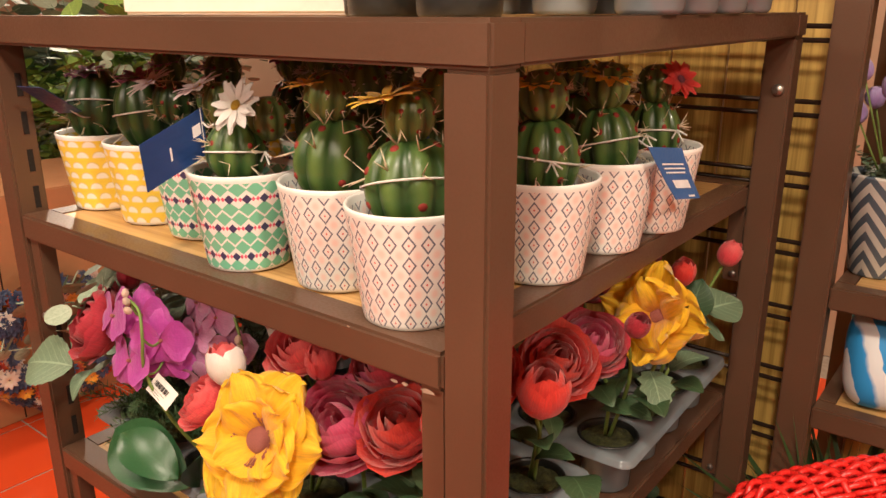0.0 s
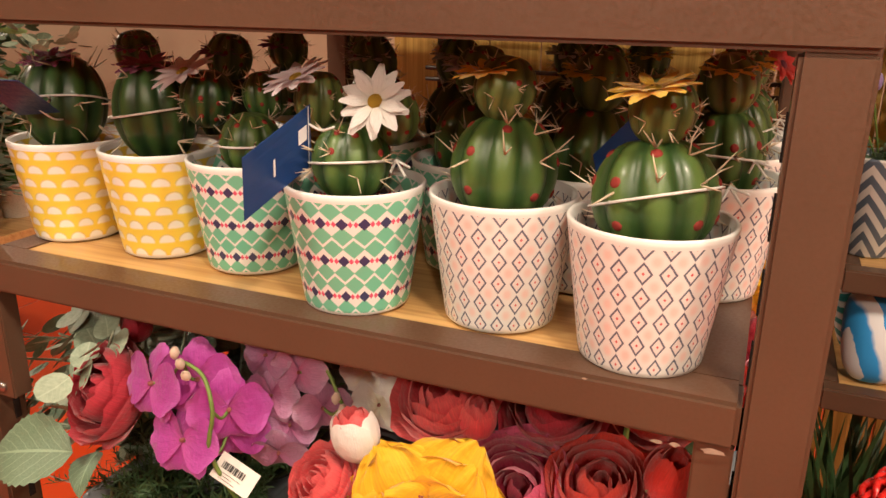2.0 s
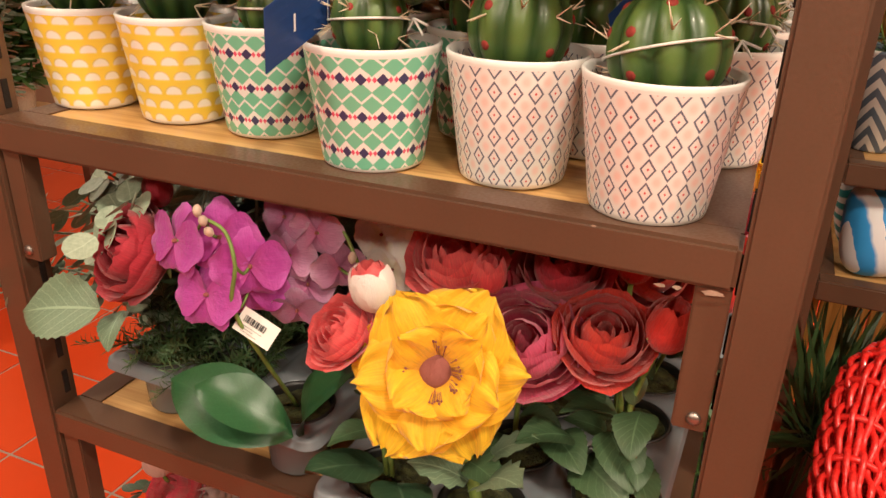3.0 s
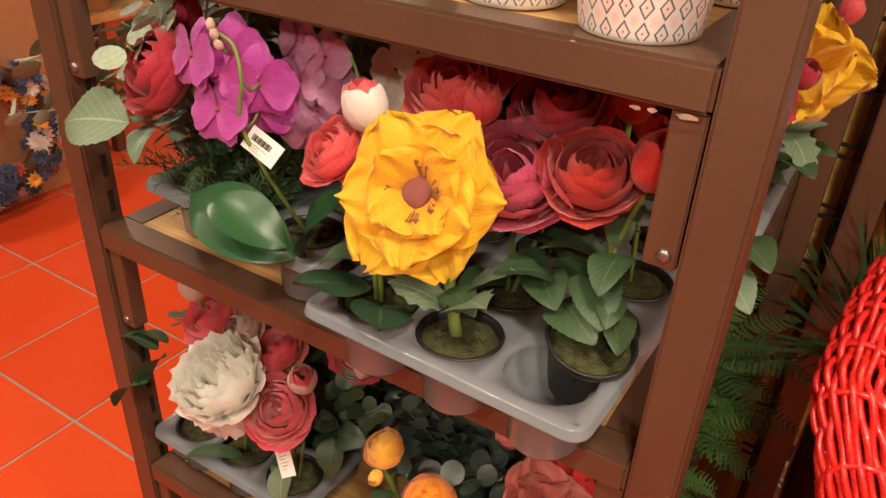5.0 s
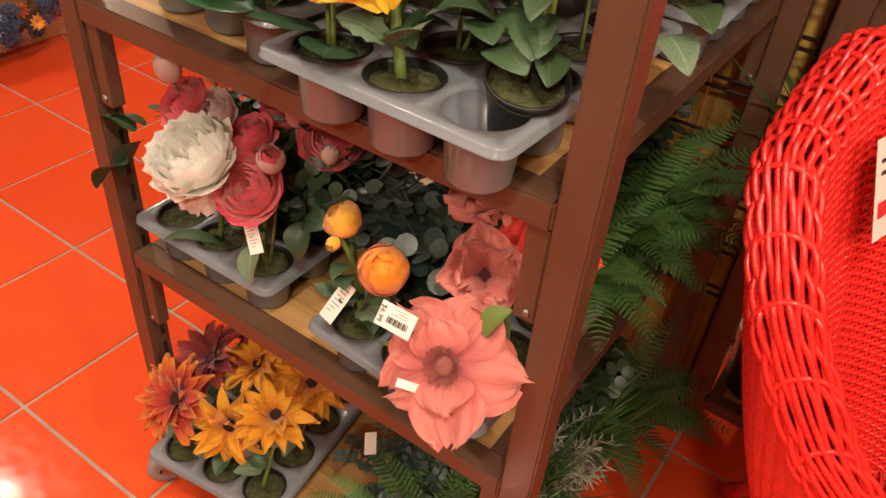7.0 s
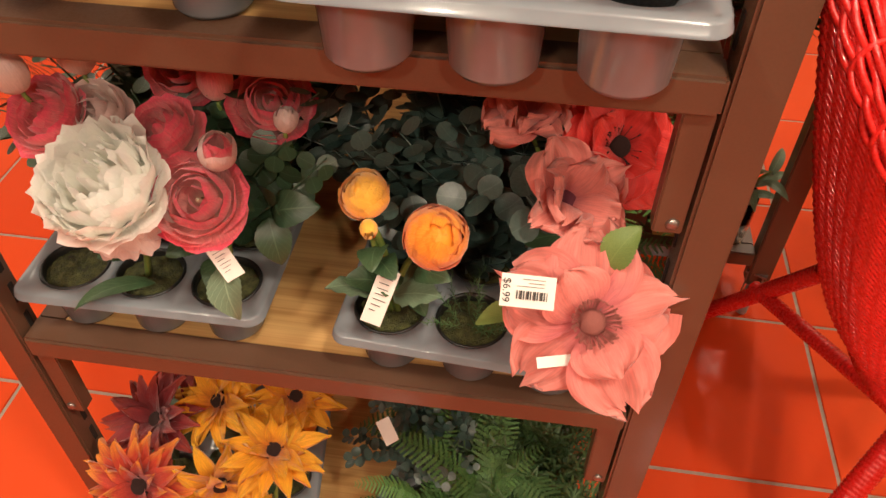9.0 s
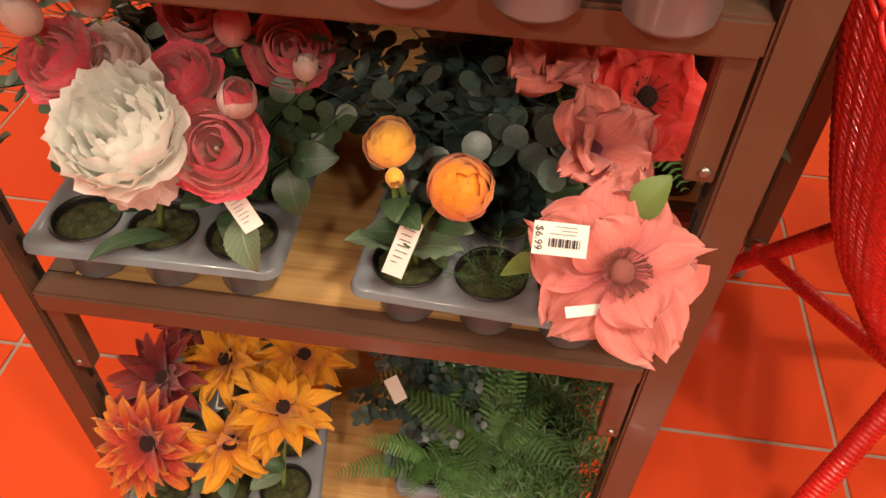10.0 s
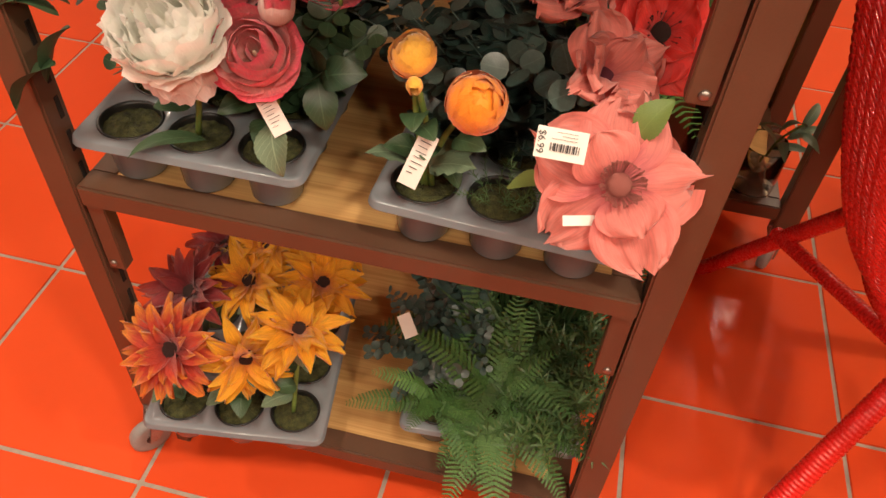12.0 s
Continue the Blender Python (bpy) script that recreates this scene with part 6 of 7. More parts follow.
greenery("blue_green_plant", "grey-green round-leaved plant on the lowest shelf", I5(0, 2), "round", "euc", 16, 0.18, 0.8)
greenery("fern", "bright green fern hanging over the lowest shelf", I5(0, 0), "fern", "fern", 10, 0.17, 1.0, (0.1, -0.35, 0))
greenery("fern", "bright green fern hanging over the lowest shelf", I5(1, 0), "fern", "fern", 15, 0.21, 1.0, (0.1, -0.30, 0))
greenery("fern", "green fern standing behind the front one", I5(1, 1), "fern", "fernd", 14, 0.23, 1.0, (0, -0.1, 0))
greenery("rosemary", "dense dark rosemary bush", I5(2, 0), "needle", "fernd", 30, 0.15, 1.1, (0.1, -0.1, 0))
greenery("rosemary", "dense dark rosemary bush", I5(2, 1), "needle", "grass", 30, 0.19, 0.9, (0.1, 0, 0))
greenery("grass_tuft", "tuft of thin dark green grass", I5(1, 2), "blade", "grass", 26, 0.22, 0.4)
greenery("grass_tuft", "tuft of thin dark green grass", I5(2, 2), "blade", "grass", 26, 0.22, 0.5, (0.1, 0, 0))
greenery("heather", "grey-green heather sprigs on the open side", I5(2, 3), "needle", "pale", 20, 0.17, 1.0, (0.55, -0.2, 0))
greenery("grass_tuft", "tuft of thin green grass on the open side", J5(2, 0), "blade", "fern", 26, 0.20, 0.9, (0.4, 0, 0))
greenery("fern", "green fern on the open side of the rack", J5(2, 1), "fern", "fernd", 16, 0.24, 1.0, (0.6, -0.2, 0))
for (i, j) in ((0, 0), (1, 0), (1, 1), (0, 1)):
    greenery("dark_foliage", "dark leafy filler plant deep on the shelf", J5(i, j), "round", "dark", 10, 0.22, 0.6)

# ---- red wicker chair ----
CHX, CHY = 0.537, 0.235


def chair_rim(a):
    """Plan radius and height of the rim at the angle a (0: east, 90: back)."""
    return float(np.interp(abs(a - 95), (0, 40, 65, 85, 100, 110, 122), (1.115, 1.125, 1.120, 1.03, 0.89, 0.77, 0.66)))


def shell_point(a, s, off=0.0):
    """A point of the shell: s from the seat ring (0) to the rim (1)."""
    zt = chair_rim(a)
    z = 0.50 + (zt - 0.50) * s
    top = float(np.interp(abs(a - 95), (0, 50, 65, 85, 100, 110, 122), (0.405, 0.412, 0.422, 0.414, 0.348, 0.270, 0.165)))
    low = min(0.18, top * 0.85)
    rr = low + (top - low) * s ** 0.55 + off
    t = radians(a)
    return Vector((CHX + rr * math.cos(t), CHY + rr * math.sin(t), z))


chair = thing("wicker_chair", (CHX, CHY, FLOOR), "bright red lacquered wicker tub chair with wrapped legs", "chair")
A0, A1 = -27, 217


def strand_set(off, rows, stakes, rad, s0, s1, wob):
    blocks = []
    inv = W[chair].inverted()
    st = (A1 - A0) / stakes
    for r_ in range(rows):
        s = s0 + (s1 - s0) * r_ / (rows - 1)
        pts = []
        for k in range(stakes * 2 + 1):
            a = A0 + st * k / 2
            w = wob * math.sin(math.pi * k / 2 + math.pi * r_) if k % 2 else 0.0
            w = wob * (1 if (k // 2 + r_) % 2 else -1) if k % 2 == 0 else 0.0
            pts.append(inv @ shell_point(a, s, off + w))
        v, f = [], []
        n = 4
        for i, p in enumerate(pts):
            a = radians(A0 + st * i / 2)
            e = Vector((math.cos(a), math.sin(a), 0))
            for k in range(n):
                t = 2 * math.pi * k / n
                v.append(p + e * rad * math.cos(t) + Vector((0, 0, rad * 1.15 * math.sin(t))))
        for i in range(len(pts) - 1):
            for k in range(n):
                q, w2 = i * n + k, i * n + (k + 1) % n
                f.append((q, w2, w2 + n, q + n))
        blocks.append((v, f))
    for k in range(stakes + 1):
        a = A0 + st * k
        blocks.append(tube_data([inv @ shell_point(a, s0 + (s1 - s0) * q / 6, off) for q in range(7)], rad * 0.9, 4))
    return merge(*blocks)


v, f = strand_set(0.0, 88, 84, 0.0031, 0.0, 1.0, 0.0028)
part("outer_weave", mesh_of("outer_weave", v, f), REDWICK, chair, "closely woven red outer wall")
v, f = strand_set(-0.062, 88, 84, 0.0031, 0.12, 0.98, 0.0028)
part("inner_weave", mesh_of("inner_weave", v, f), REDWICK, chair, "closely woven red inner wall")
# the rounded rim: long strands over cross bands
blocks, inv = [], W[chair].inverted()


def rim_point(a, t, lift=0.0):
    z = chair_rim(a)
    c = shell_point(a, 1.0, -0.031)
    d = Vector((math.cos(radians(a)), math.sin(radians(a)), 0))
    ang = math.pi * t
    return c + d * (0.033 + lift) * math.cos(ang) + Vector((0, 0, (0.030 + lift) * math.sin(ang) - 0.004))


NR = 17
for q in range(NR):
    t = -0.12 + 1.22 * q / (NR - 1)
    pts = [inv @ rim_point(A0 + (A1 - A0) * k / 150, t + 0.008 * math.sin(k * 0.5 + q * 2.0), 0.0034 * (1 if (k // 2 + q) % 2 else -1)) for k in range(151)]
    vv, ff = tube_data(pts, 0.0040, 5)
    blocks.append((vv, ff))
for k in range(42):
    a = A0 + (A1 - A0) * k / 41
    blocks.append(tube_data([inv @ rim_point(a, -0.25 + 1.5 * q / 8, 0.002) for q in range(9)], 0.0040, 5))
v, f = merge(*blocks)
part("rim", mesh_of("rim", v, f), REDWICK, chair, "thick rounded woven rim")
blocks = []
for off in (0.0, 1.0):
    pts = []
    for k in range(220):
        a = A0 + (A1 - A0) * k / 219
        ph = k * 0.85 + off * math.pi
        pts.append(inv @ (shell_point(a, 0.0, 0.006 + 0.007 * math.cos(ph)) + Vector((0, 0, 0.009 * math.sin(ph)))))
    blocks.append(tube_data(pts[::1], 0.0065, 5))
for a in (A0, A1):
    for off in (0.0, math.pi):
        pts = []
        for k in range(60):
            ph = k * 0.85 + off
            e = radians(a)
            c, d = shell_point(a, k / 59, -0.031 + 0.020 * math.cos(ph)), Vector((-math.sin(e), math.cos(e), 0))
            pts.append(inv @ (c + d * 0.012 * math.sin(ph)))
        blocks.append(tube_data(pts, 0.010, 6))
v, f = merge(*blocks)
part("lower_braid", mesh_of("lower_braid", v, f), REDWICK, chair, "plaited red border")
v, f = lathe([(0.001, 0.02), (0.13, 0.022), (0.205, 0.0), (0.21, -0.02), (0.001, -0.02)], 48)
part("seat", mesh_of("seat", v, f), REDWICK, chair, "round red seat", pose(CHX, CHY, 0.515))


def wrapped_leg(p0, p1, rad):
    """A tube wound with cord: rings all the way down."""
    p0, p1 = Vector(p0), Vector(p1)
    L = (p1 - p0).length
    n = int(L / 0.0085)
    prof = []
    for k in range(n):
        z = L * k / n
        prof += [(rad * 0.90, z), (rad, z + 0.0024), (rad * 1.02, z + 0.0045), (rad, z + 0.0066)]
    v, f = lathe(prof, 14, True, True)
    q = (p1 - p0).to_track_quat("Z", "Y").to_matrix().to_4x4()
    part("leg", mesh_of("leg", v, f), REDWICK, chair, "cord-wrapped red leg", Matrix.Translation(p0) @ q)


wrapped_leg((0.315, 0.070, FLOOR), (0.60, 0.375, 0.50), 0.021)
wrapped_leg((0.25, 0.735, FLOOR), (0.41, 0.42, 0.52), 0.017)
wrapped_leg((0.70, 0.02, FLOOR), (0.56, 0.16, 0.50), 0.02)
wrapped_leg((0.76, 0.60, FLOOR), (0.60, 0.36, 0.50), 0.02)
wrapped_leg((0.318, 0.590, 0.245), (0.475, 0.255, 0.335), 0.015)
pt = shell_point(163, 0.86, -0.080)
TG, IN = Vector((-0.010, -0.033, 0)), Vector((0.040, -0.012, 0))
lab = card("chair_label", "white paper price card with a red band in a clear sleeve", (pt + TG + Vector((0, 0, 0.05)), pt - TG + Vector((0, 0, 0.05)), pt - TG + IN + Vector((0, 0, -0.06)), pt + TG + IN + Vector((0, 0, -0.06))), CREAMW,
           ((0.1, 0.62, 0.9, 0.78, INKR), (0.15, 0.2, 0.8, 0.24, INK), (0.15, 0.32, 0.6, 0.36, INK)))

# ---- rod fixture and plank backing behind the rack ----
for k, x0 in enumerate([-0.722 + 0.102 * i for i in range(8)]):
    tagged(part("backing_plank", boxes((x0, 0.945, FLOOR, x0 + 0.0985, 0.965, 2.2), bevel=0.002), PLANK), "olive-brown stained upright backing plank", "plank", "backing planks")
rail = thing("rod_grid", (-0.26, 0.88, 0.0), "dark iron grid of paired rods in front of the planks", "rack")
zz = 0.36
while zz < 2.1:
    for dz in (0.0, 0.021):
        tube("rod", [(-0.62, 0.875, zz + dz), (0.079, 0.875, zz + dz)], 0.004, DARK, rail, 7)
    zz += 0.1145
for x in (-0.60, 0.062):
    part("upright", boxes((x, 0.880, FLOOR, x + 0.018, 0.944, 2.2), bevel=0.002), DARK, rail, m=Matrix())

# ---- the neighbouring shelf unit ----
unit = thing("shelf_unit", (0.256, 1.02, FLOOR), "brown steel shelf unit with bamboo boards beside the rack", "shelf")
UY = 0.80
for px, py in ((0.078, UY), (0.078, 1.20), (0.385, UY), (0.385, 1.20)):
    part("post", boxes((px, py, FLOOR + 0.075, px + 0.050, py + 0.04, 2.2), bevel=0.003), BROWN, unit, m=Matrix())
    caster(px + 0.025, py + 0.02, 40 + 300 * px, unit)
for z in (0.135, 1.05, 1.257, 1.72):
    bm = bmesh.new()
    for d in ((0.129, UY + 0.002, z - 0.038, 0.384, UY + 0.037, z), (0.129, 1.202, z - 0.038, 0.384, 1.237, z), (0.129, UY + 0.037, z - 0.037, 0.159, 1.202, z - 0.0006), (0.354, UY + 0.037, z - 0.037, 0.384, 1.202, z - 0.0006)):
        box(bm, *d, bevel=0.003)
    sh = part("shelf", bm, BROWN, unit, m=Matrix())
    part("board", boxes((0.157, UY + 0.035, z - 0.016, 0.356, 1.204, z - 0.002)), BIRCH, sh, "honey-coloured bamboo board", m=Matrix())
for x0 in [0.088 + 0.102 * i for i in range(3)]:
    tagged(part("backing_plank", boxes((x0, 1.245, FLOOR, x0 + 0.0985, 1.265, 2.2), bevel=0.002), PLANK), "olive-brown stained upright backing plank", "plank", "backing planks")


def chevron_mat():
    m, nt, b = shader("chevron_glaze")
    co = nt.nodes.new("ShaderNodeTexCoord").outputs["Object"]
    sep = nt.nodes.new("ShaderNodeSeparateXYZ")
    nt.links.new(co, sep.inputs[0])
    ang = M(nt, "MULTIPLY", M(nt, "DIVIDE", M(nt, "ARCTAN2", sep.outputs[1], sep.outputs[0]), 2 * math.pi), 5.0)
    zig = M(nt, "ABSOLUTE", M(nt, "SUBTRACT", M(nt, "FRACT", ang), 0.5))
    s = M(nt, "FRACT", M(nt, "ADD", M(nt, "MULTIPLY", sep.outputs[2], 32.0), M(nt, "MULTIPLY", zig, 2.6)))
    nt.links.new(mix(nt, M(nt, "GREATER_THAN", s, 0.5), (0.10, 0.13, 0.17), (0.60, 0.58, 0.54)), b.inputs["Base Color"])
    b.inputs["Roughness"].default_value = 0.4
    bump(nt, b, M(nt, "GREATER_THAN", s, 0.5), 0.3, 0.001)
    return m


def stripe_mat(name, a, c, freq, tilt):
    m, nt, b = shader(name)
    co = nt.nodes.new("ShaderNodeTexCoord").outputs["Object"]
    sep = nt.nodes.new("ShaderNodeSeparateXYZ")
    nt.links.new(co, sep.inputs[0])
    n = noise_tex(nt, 14.0, 3, co)
    s = M(nt, "FRACT", M(nt, "ADD", M(nt, "ADD", M(nt, "MULTIPLY", sep.outputs[0], freq), M(nt, "MULTIPLY", sep.outputs[2], freq * tilt)), M(nt, "MULTIPLY", n, 0.8)))
    nt.links.new(mix(nt, span(nt, s, 0.45, 0.58), a, c), b.inputs["Base Color"])
    b.inputs["Roughness"].default_value = 0.6
    bump(nt, b, n, 0.2, 0.002)
    return m


CHEV = chevron_mat()
BLUEST = stripe_mat("blue_white_stripe_cloth", (0.03, 0.30, 0.70), (0.78, 0.78, 0.80), 22.0, 0.3)
TEALST = stripe_mat("teal_white_stripe_cloth", (0.02, 0.30, 0.28), (0.72, 0.74, 0.70), 34.0, -1.2)


def vase(name, label, x, y, z, prof, mat):
    t = thing(name, (x, y, z - 0.001), label, "vase", "vases")
    v, f = lathe(prof, 40, close_bottom=True)
    part("body", mesh_of("body", v, f), mat, t)
    return t


ZR = 1.257
vase("chevron_vase", "grey and white chevron patterned vase on the neighbouring shelf", 0.168, 0.92, ZR, [(0.035, 0), (0.040, 0.004), (0.058, 0.16), (0.060, 0.165), (0.055, 0.165), (0.045, 0.05)], CHEV)
greenery("lavender_plant", "leafy plant with lavender flowers in the chevron vase", (0.168, 0.92, ZR + 0.10), "round", "grey", 10, 0.09, 0.6, (0.2, 0, 0.2), pot=False, foot_z=0.03)
lv = thing("lavender_flowers", (0.21, 0.92, ZR + 0.165), "lavender flower spikes standing in the vase", "artificial flower")
for k in range(9):
    a = k * 2.3
    p = Vector((0.168 + 0.05 * math.cos(a), 0.88 + 0.04 * math.sin(a), ZR + 0.24 + 0.022 * (k % 4)))
    tube("stem", [(0.168, 0.92, ZR + 0.13), p], 0.0015, STEM, lv, 5)
    bloom(lv, "bud", "lav", p, (math.cos(a) * 0.3, -0.2, 1), 0.016, calyx=False)
vase("stone_vase", "tall beige stoneware vase on the neighbouring shelf", 0.295, 0.93, ZR, [(0.05, 0), (0.055, 0.005), (0.072, 0.12), (0.06, 0.24), (0.04, 0.28), (0.045, 0.30), (0.038, 0.30), (0.03, 0.2)], plain("beige_stoneware", (0.34, 0.28, 0.20), 0.6, 0.2, 40.0))


def cushion(label, x, y, z, w, h, d, mat, rz, rx=-12):
    bm = bmesh.new()
    bmesh.ops.create_uvsphere(bm, u_segments=28, v_segments=16, radius=1)
    for vtx in bm.verts:
        p = vtx.co
        sx = math.copysign(abs(p.x) ** 0.55, p.x)
        sz = math.copysign(abs(p.z) ** 0.55, p.z)
        vtx.co = Vector((sx * w / 2, p.y * d / 2 * (1 - 0.3 * abs(sx * sz)), sz * h / 2))
    me = bm_mesh("cushion", bm, True)
    o = part("cushion", me, mat, m=pose(x, y, z + h / 2 - 0.004, rx, 0, rz))
    tagged(o, label, "cushion", "cushions")


cushion("blue and white striped plump cushion on the neighbouring shelf", 0.215, 0.885, 1.05, 0.13, 0.165, 0.10, BLUEST, 20)
cushion("blue and white striped plump cushion on the neighbouring shelf", 0.320, 0.92, 1.05, 0.12, 0.165, 0.10, BLUEST, -10)
cushion("teal and white striped cushion on the neighbouring shelf", 0.185, 0.99, 1.05, 0.10, 0.16, 0.07, TEALST, 60)
greenery("palm_grass", "long thin drooping palm grass below the shelf", (0.20, 0.88, 0.70), "blade", "grass", 34, 0.42, 1.3, (0.3, -0.5, -0.1), foot_z=0.0, pot=False)
bask = thing("planter", (0.20, 0.90, 0.134), "brown ribbed planter on the low shelf", "plant pot")
v, f = lathe([(0.05, 0), (0.055, 0.004), (0.065, 0.20), (0.062, 0.54), (0.064, 0.575), (0.058, 0.575), (0.05, 0.3)], 30, close_bottom=True)
part("body", mesh_of("body", v, f), DARK, bask)
# glass jar with stones and a cutting
GL, nt, gb = shader("clear_glass")
gb.inputs["Transmission Weight"].default_value = 1.0
gb.inputs["Roughness"].default_value = 0.02
gb.inputs["IOR"].default_value = 1.3
gb.inputs["Base Color"].default_value = (0.97, 0.97, 0.95, 1)
jar = thing("glass_jar", (0.315, 0.87, 0.134), "clear glass jar with pale stones and green leaves", "jar")
v, f = lathe([(0.048, 0), (0.052, 0.003), (0.052, 0.12), (0.050, 0.123), (0.049, 0.12), (0.049, 0.008), (0.0, 0.007)], 40, close_bottom=True)
jo = part("body", mesh_of("body", v, f), GL, jar, "clear glass")
jo.visible_shadow = False
PEB = plain("cream_pebble", (0.58, 0.46, 0.32), 0.5, 0.35, 60.0)
for k in range(16):
    bm = bmesh.new()
    bmesh.ops.create_icosphere(bm, subdivisions=2, radius=1)
    s = RND.uniform(0.009, 0.015)
    a, rr = k * 2.4, 0.034 * math.sqrt((k % 8 + 0.3) / 8)
    part("stone", bm_mesh("stone", bm, True), PEB, jar, "", pose(0.315 + rr * math.cos(a), 0.87 + rr * math.sin(a), 0.134 + 0.019 + 0.018 * (k // 8), 20 * k, 30, 40 * k) @ Matrix.Diagonal((s * 1.3, s, s * 0.75, 1)))
tube("stem", [(0.315, 0.87, 0.17), (0.33, 0.86, 0.27), (0.36, 0.84, 0.34)], 0.003, STEM, jar, 6)
for k in range(8):
    leaf(jar, "long", LEAF["grey"], (0.325 + 0.006 * k, 0.86 - 0.003 * k, 0.25 + 0.012 * k), (math.cos(k * 2.3), -0.3 + math.sin(k * 2.3), 0.4), 0.09, 0.3)
for x, y, s in ((0.175, 0.98, 1.0), (0.20, 1.12, 0.9)):
    t = thing("white_pot", (x, y, 0.134), "white glazed flower pot on the low shelf", "plant pot", "white pots")
    v, f = lathe([(0.04 * s, 0), (0.045 * s, 0.003), (0.058 * s, 0.11 * s), (0.06 * s, 0.115 * s), (0.054 * s, 0.115 * s), (0.045 * s, 0.05)], 32, close_bottom=True)
    part("body", mesh_of("body", v, f), GLAZE, t)
    for k in range(5):
        leaf(t, "round", PET["white"], (x, y, 0.134 + 0.10), (math.cos(k * 1.3), math.sin(k * 1.3) - 0.3, 0.8), 0.07, 0.4, "white_leaf")
greenery("shrub", "bright green shrub on the upper neighbouring shelf", (0.30, 0.98, 1.72), "box", "lime", 20, 0.24, 0.7, (0.2, -0.1, 0), foot_z=0.0, pot=False)
greenery("hanging_plant", "bright green foliage behind the vase", (0.30, 1.05, 1.257), "box", "lime", 28, 0.34, 0.35, (0.15, 0, 0.3), foot_z=0.0, pot=False)

# ---- carton with a wreath, and far plants ----
ct = thing("carton", (-3.25, 0.75, FLOOR), "large plain brown carton standing on the tiles", "box")
part("body", boxes((-3.62, 0.15, FLOOR, -2.93, 1.42, 0.95), bevel=0.006), CARTON, ct, m=Matrix())
for yy in (0.78,):
    part("flap_seam", boxes((-2.932, yy - 0.003, FLOOR + 0.01, -2.9285, yy + 0.003, 0.94)), DARK, ct, m=Matrix())
wr = thing("wreath", (-2.87, 0.92, 0.05), "round slate blue, rust and cream dried-flower wreath", "wreath")
WC = Vector((-2.86, 0.92, 0.33))
pts = [WC + Vector((0, 0.235 * math.cos(a), 0.235 * math.sin(a))) for a in [2 * math.pi * k / 40 for k in range(41)]]
v, f = tube_data([W[wr].inverted() @ p for p in pts], 0.035, 8)
part("ring", mesh_of("ring", v, f), TWIG, wr, "brown twig ring")


def small_flower(material):
    """A far dried flower, disc and petals in one mesh."""
    vs, fs, uv = [], [], []
    for li, (n, e) in enumerate(((10, 14), (7, 40))):
        src = petal_mesh(1.0 - 0.2 * li, 0.46, e, e - 20, 0.0, 0.04, 5 + li, 0.08, 3, 4, 0.6)
        us = [(0.5, 0.5)] * len(src.vertices)
        for lp in src.loops:
            us[lp.vertex_index] = tuple(src.uv_layers[0].data[lp.index].uv)
        for k in range(n):
            r_ = Matrix.Rotation(2 * math.pi * k / n + 0.3 * li, 4, "Z")
            k0 = len(vs)
            vs += [r_ @ p.co for p in src.vertices]
            uv += us
            fs += [tuple(i + k0 for i in p.vertices) for p in src.polygons]
    me = mesh_of("flower", vs, fs, uv)
    me.materials.append(material)
    return me


small = {}
wcols = ["blue"] * 6 + ["white", "amber", "blush", "rust"]
for k in range(210):
    a, b, rr = RND.uniform(0, 6.28), RND.uniform(-1.5, 1.5), RND.uniform(0.05, 0.085)
    d = Vector((math.cos(b), math.sin(b) * math.cos(a), math.sin(b) * math.sin(a)))
    col = RND.choice(wcols)
    if col not in small:
        small[col] = small_flower(PET[col])
    part("flower", small[col], None, wr, m=facing(WC + Vector((0, 0.235 * math.cos(a), 0.235 * math.sin(a))) + d * rr, d, a, RND.uniform(0.026, 0.046)))
lowt = thing("display_table", (-3.8, 1.9, FLOOR), "low dark wooden display table with plants behind the rack", "table")
part("tabletop", boxes((-4.6, 1.50, 0.60, -3.0, 2.25, 0.64), bevel=0.004), BIRCH, lowt, m=Matrix())
for px, py in ((-4.55, 1.6), (-3.1, 1.6), (-4.55, 2.15), (-3.1, 2.15)):
    part("leg", boxes((px, py, FLOOR, px + 0.05, py + 0.05, 0.60), bevel=0.003), BROWN, lowt, m=Matrix())
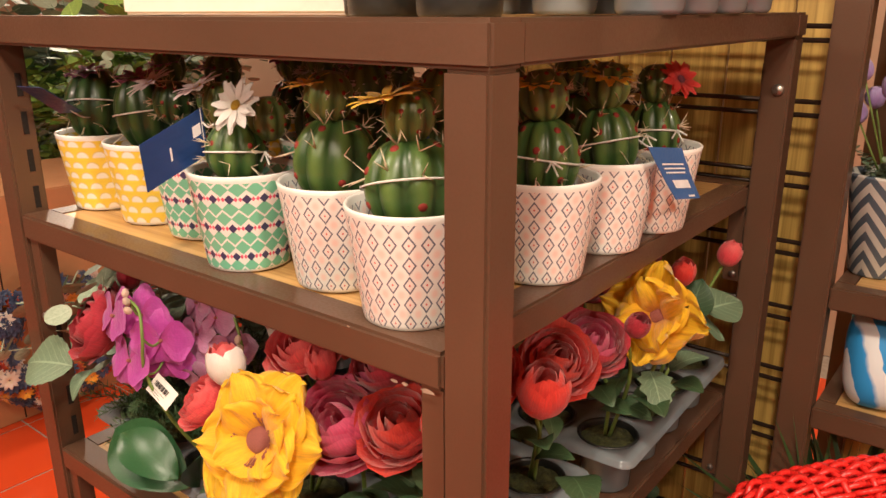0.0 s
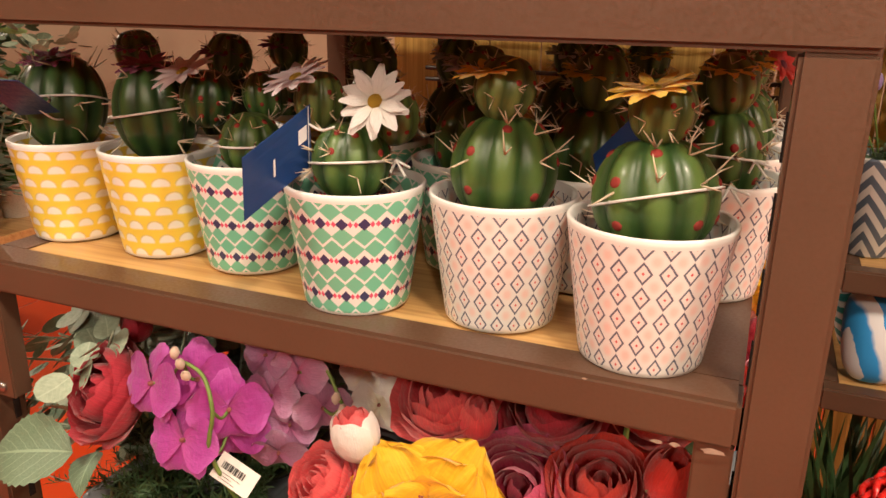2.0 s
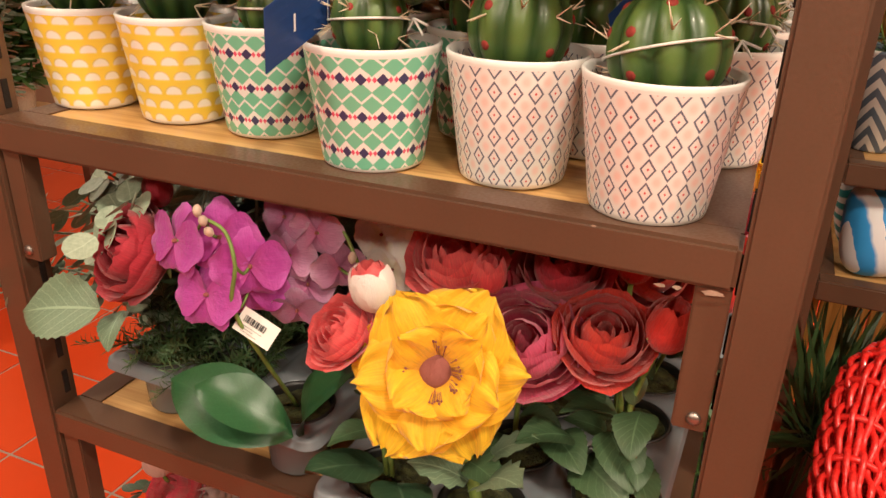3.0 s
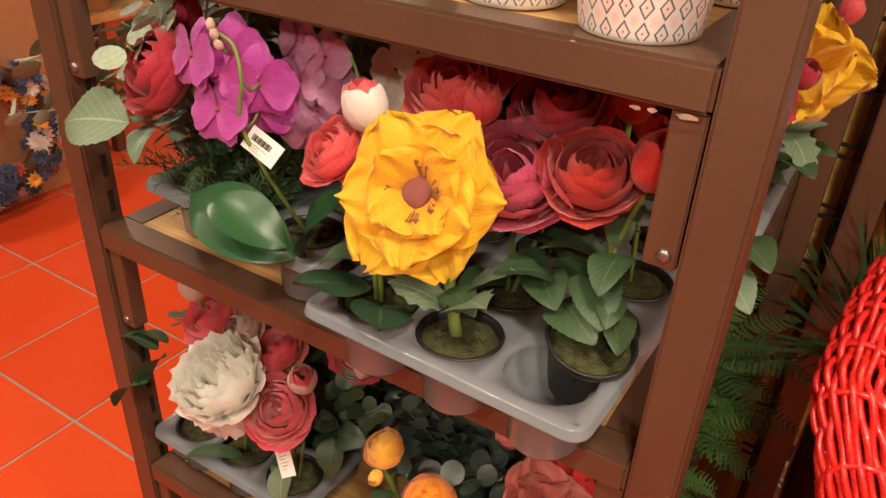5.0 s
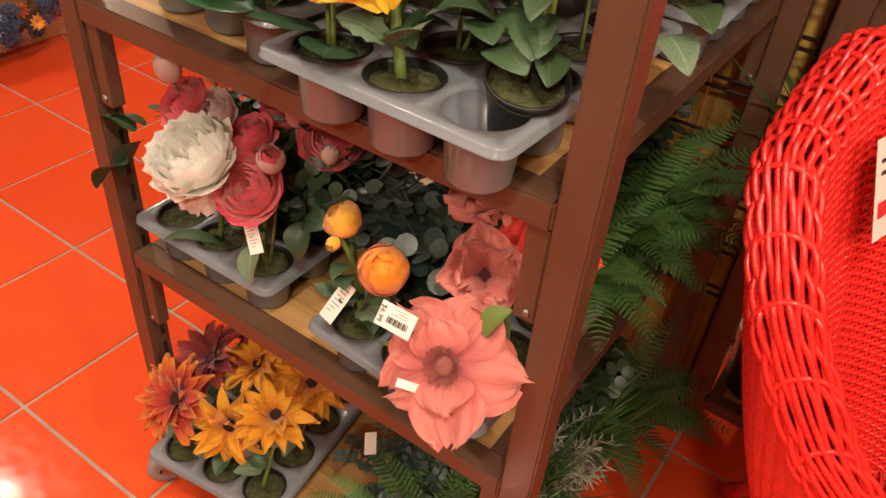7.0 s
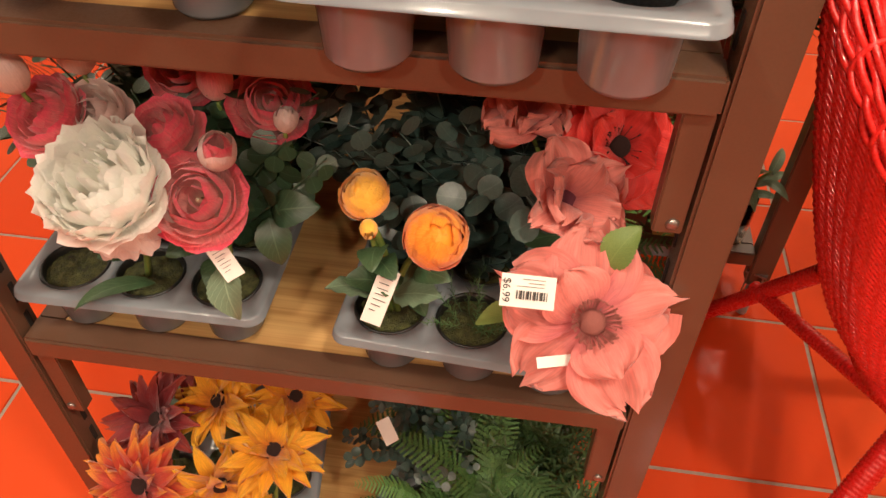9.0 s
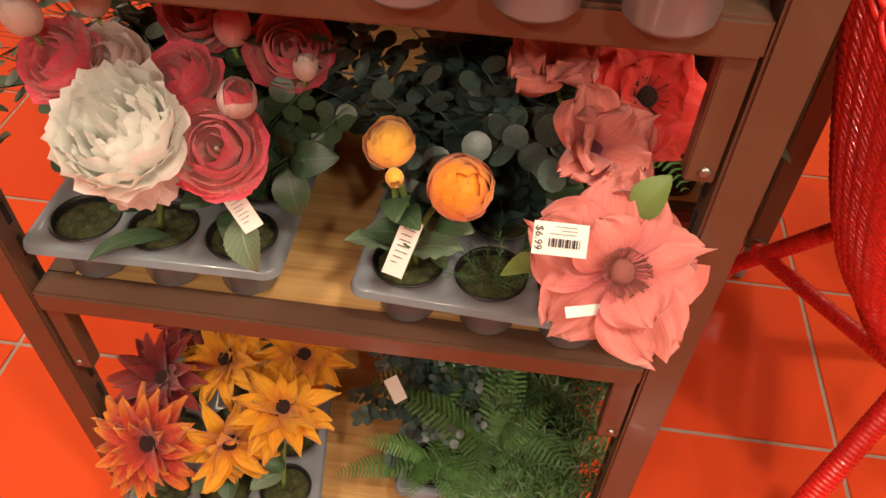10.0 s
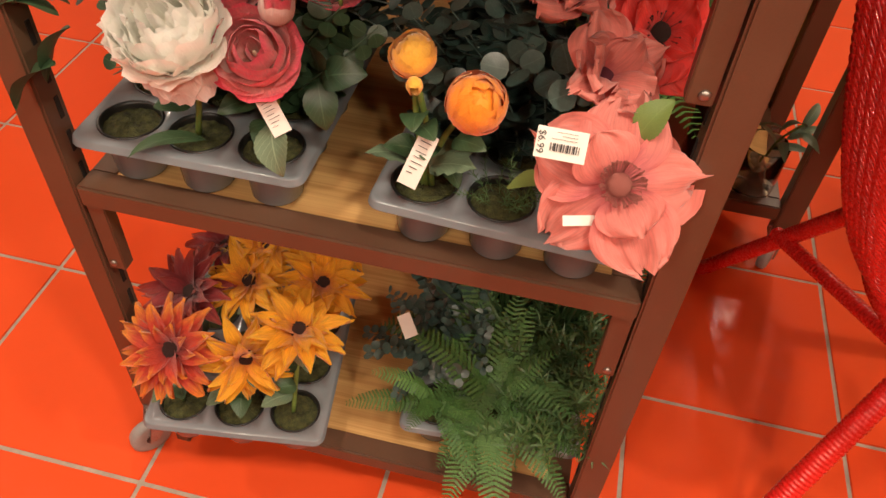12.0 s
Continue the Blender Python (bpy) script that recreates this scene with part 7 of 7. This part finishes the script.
for k in range(11):
    x, y = -4.5 + 0.14 * k, 1.64 + 0.34 * (k % 2)
    pt_ = thing("planter", (x, y, 0.639), "terracotta planter on the display table", "plant pot", "planters")
    v, f = lathe([(0.06, 0), (0.065, 0.004), (0.085, 0.15), (0.092, 0.152), (0.092, 0.17), (0.082, 0.17), (0.07, 0.05)], 26, close_bottom=True)
    part("body", mesh_of("body", v, f), CARTON if k % 3 else GLAZE, pt_)
    greenery("leafy_bush", "tall leafy green plant in a planter", (x, y, 0.76), ("round", "box", "round")[k % 3], ("lime", "fern", "pale", "grey")[k % 4], 16, 0.60 + 0.22 * (k % 3), 0.5, pot=False, foot_z=0.0)
gi = thing("brown_grass", (-0.71, 0.33, ZS[1]), "bunch of dry reddish-brown grass", "dried grass")
for k in range(60):
    a = k * 2.4
    p0 = Vector((-0.70, 0.33 + 0.02 * math.sin(a), Z4 + 0.02))
    e = p0 + Vector((0.16 * math.cos(a) - 0.08, 0.10 * math.sin(a), RND.uniform(0.12, 0.28)))
    tube("blade", [p0, p0.lerp(e, 0.5) + Vector((0, 0, 0.05)), e], 0.0007, TWIG, gi, 3, 0.5)

# ---- floor tiles ----
GAP = 0.0085
bm = boxes((GAP / 2, GAP / 2, -0.008, TS - GAP / 2, TS - GAP / 2, 0.0), bevel=0.0015)
TME = bm_mesh("tile", bm)
TME.materials.append(TILE)
OX, OY = 0.530, 0.335
i0, i1 = int((X0 - OX) / TS) - 1, int((X1 - OX) / TS) + 1
j0, j1 = int((Y0 - OY) / TS) - 1, int((Y1 - OY) / TS) + 1
rest = []
for i in range(i0, i1 + 1):
    for j in range(j0, j1 + 1):
        x, y = OX + i * TS, OY + j * TS
        if x < X0 or y < Y0 or x + TS > X1 or y + TS > Y1:
            continue
        if -3.9 < x < 1.2 and -1.2 < y < 2.1:
            part("tile", TME, None, floor_ob, m=pose(x, y, FLOOR))
        else:
            rest.append((x, y))

vs, fs = [], []
tv = [v.co.copy() for v in TME.vertices]
tf = [tuple(p.vertices) for p in TME.polygons]
for x, y in rest:
    k = len(vs)
    vs += [c + Vector((x, y, FLOOR)) for c in tv]
    fs += [tuple(i + k for i in q) for q in tf]
tagged(part("far_tiles", mesh_of("far_tiles", vs, fs, smooth=False), TILE, floor_ob, m=Matrix()), kind="stuff")
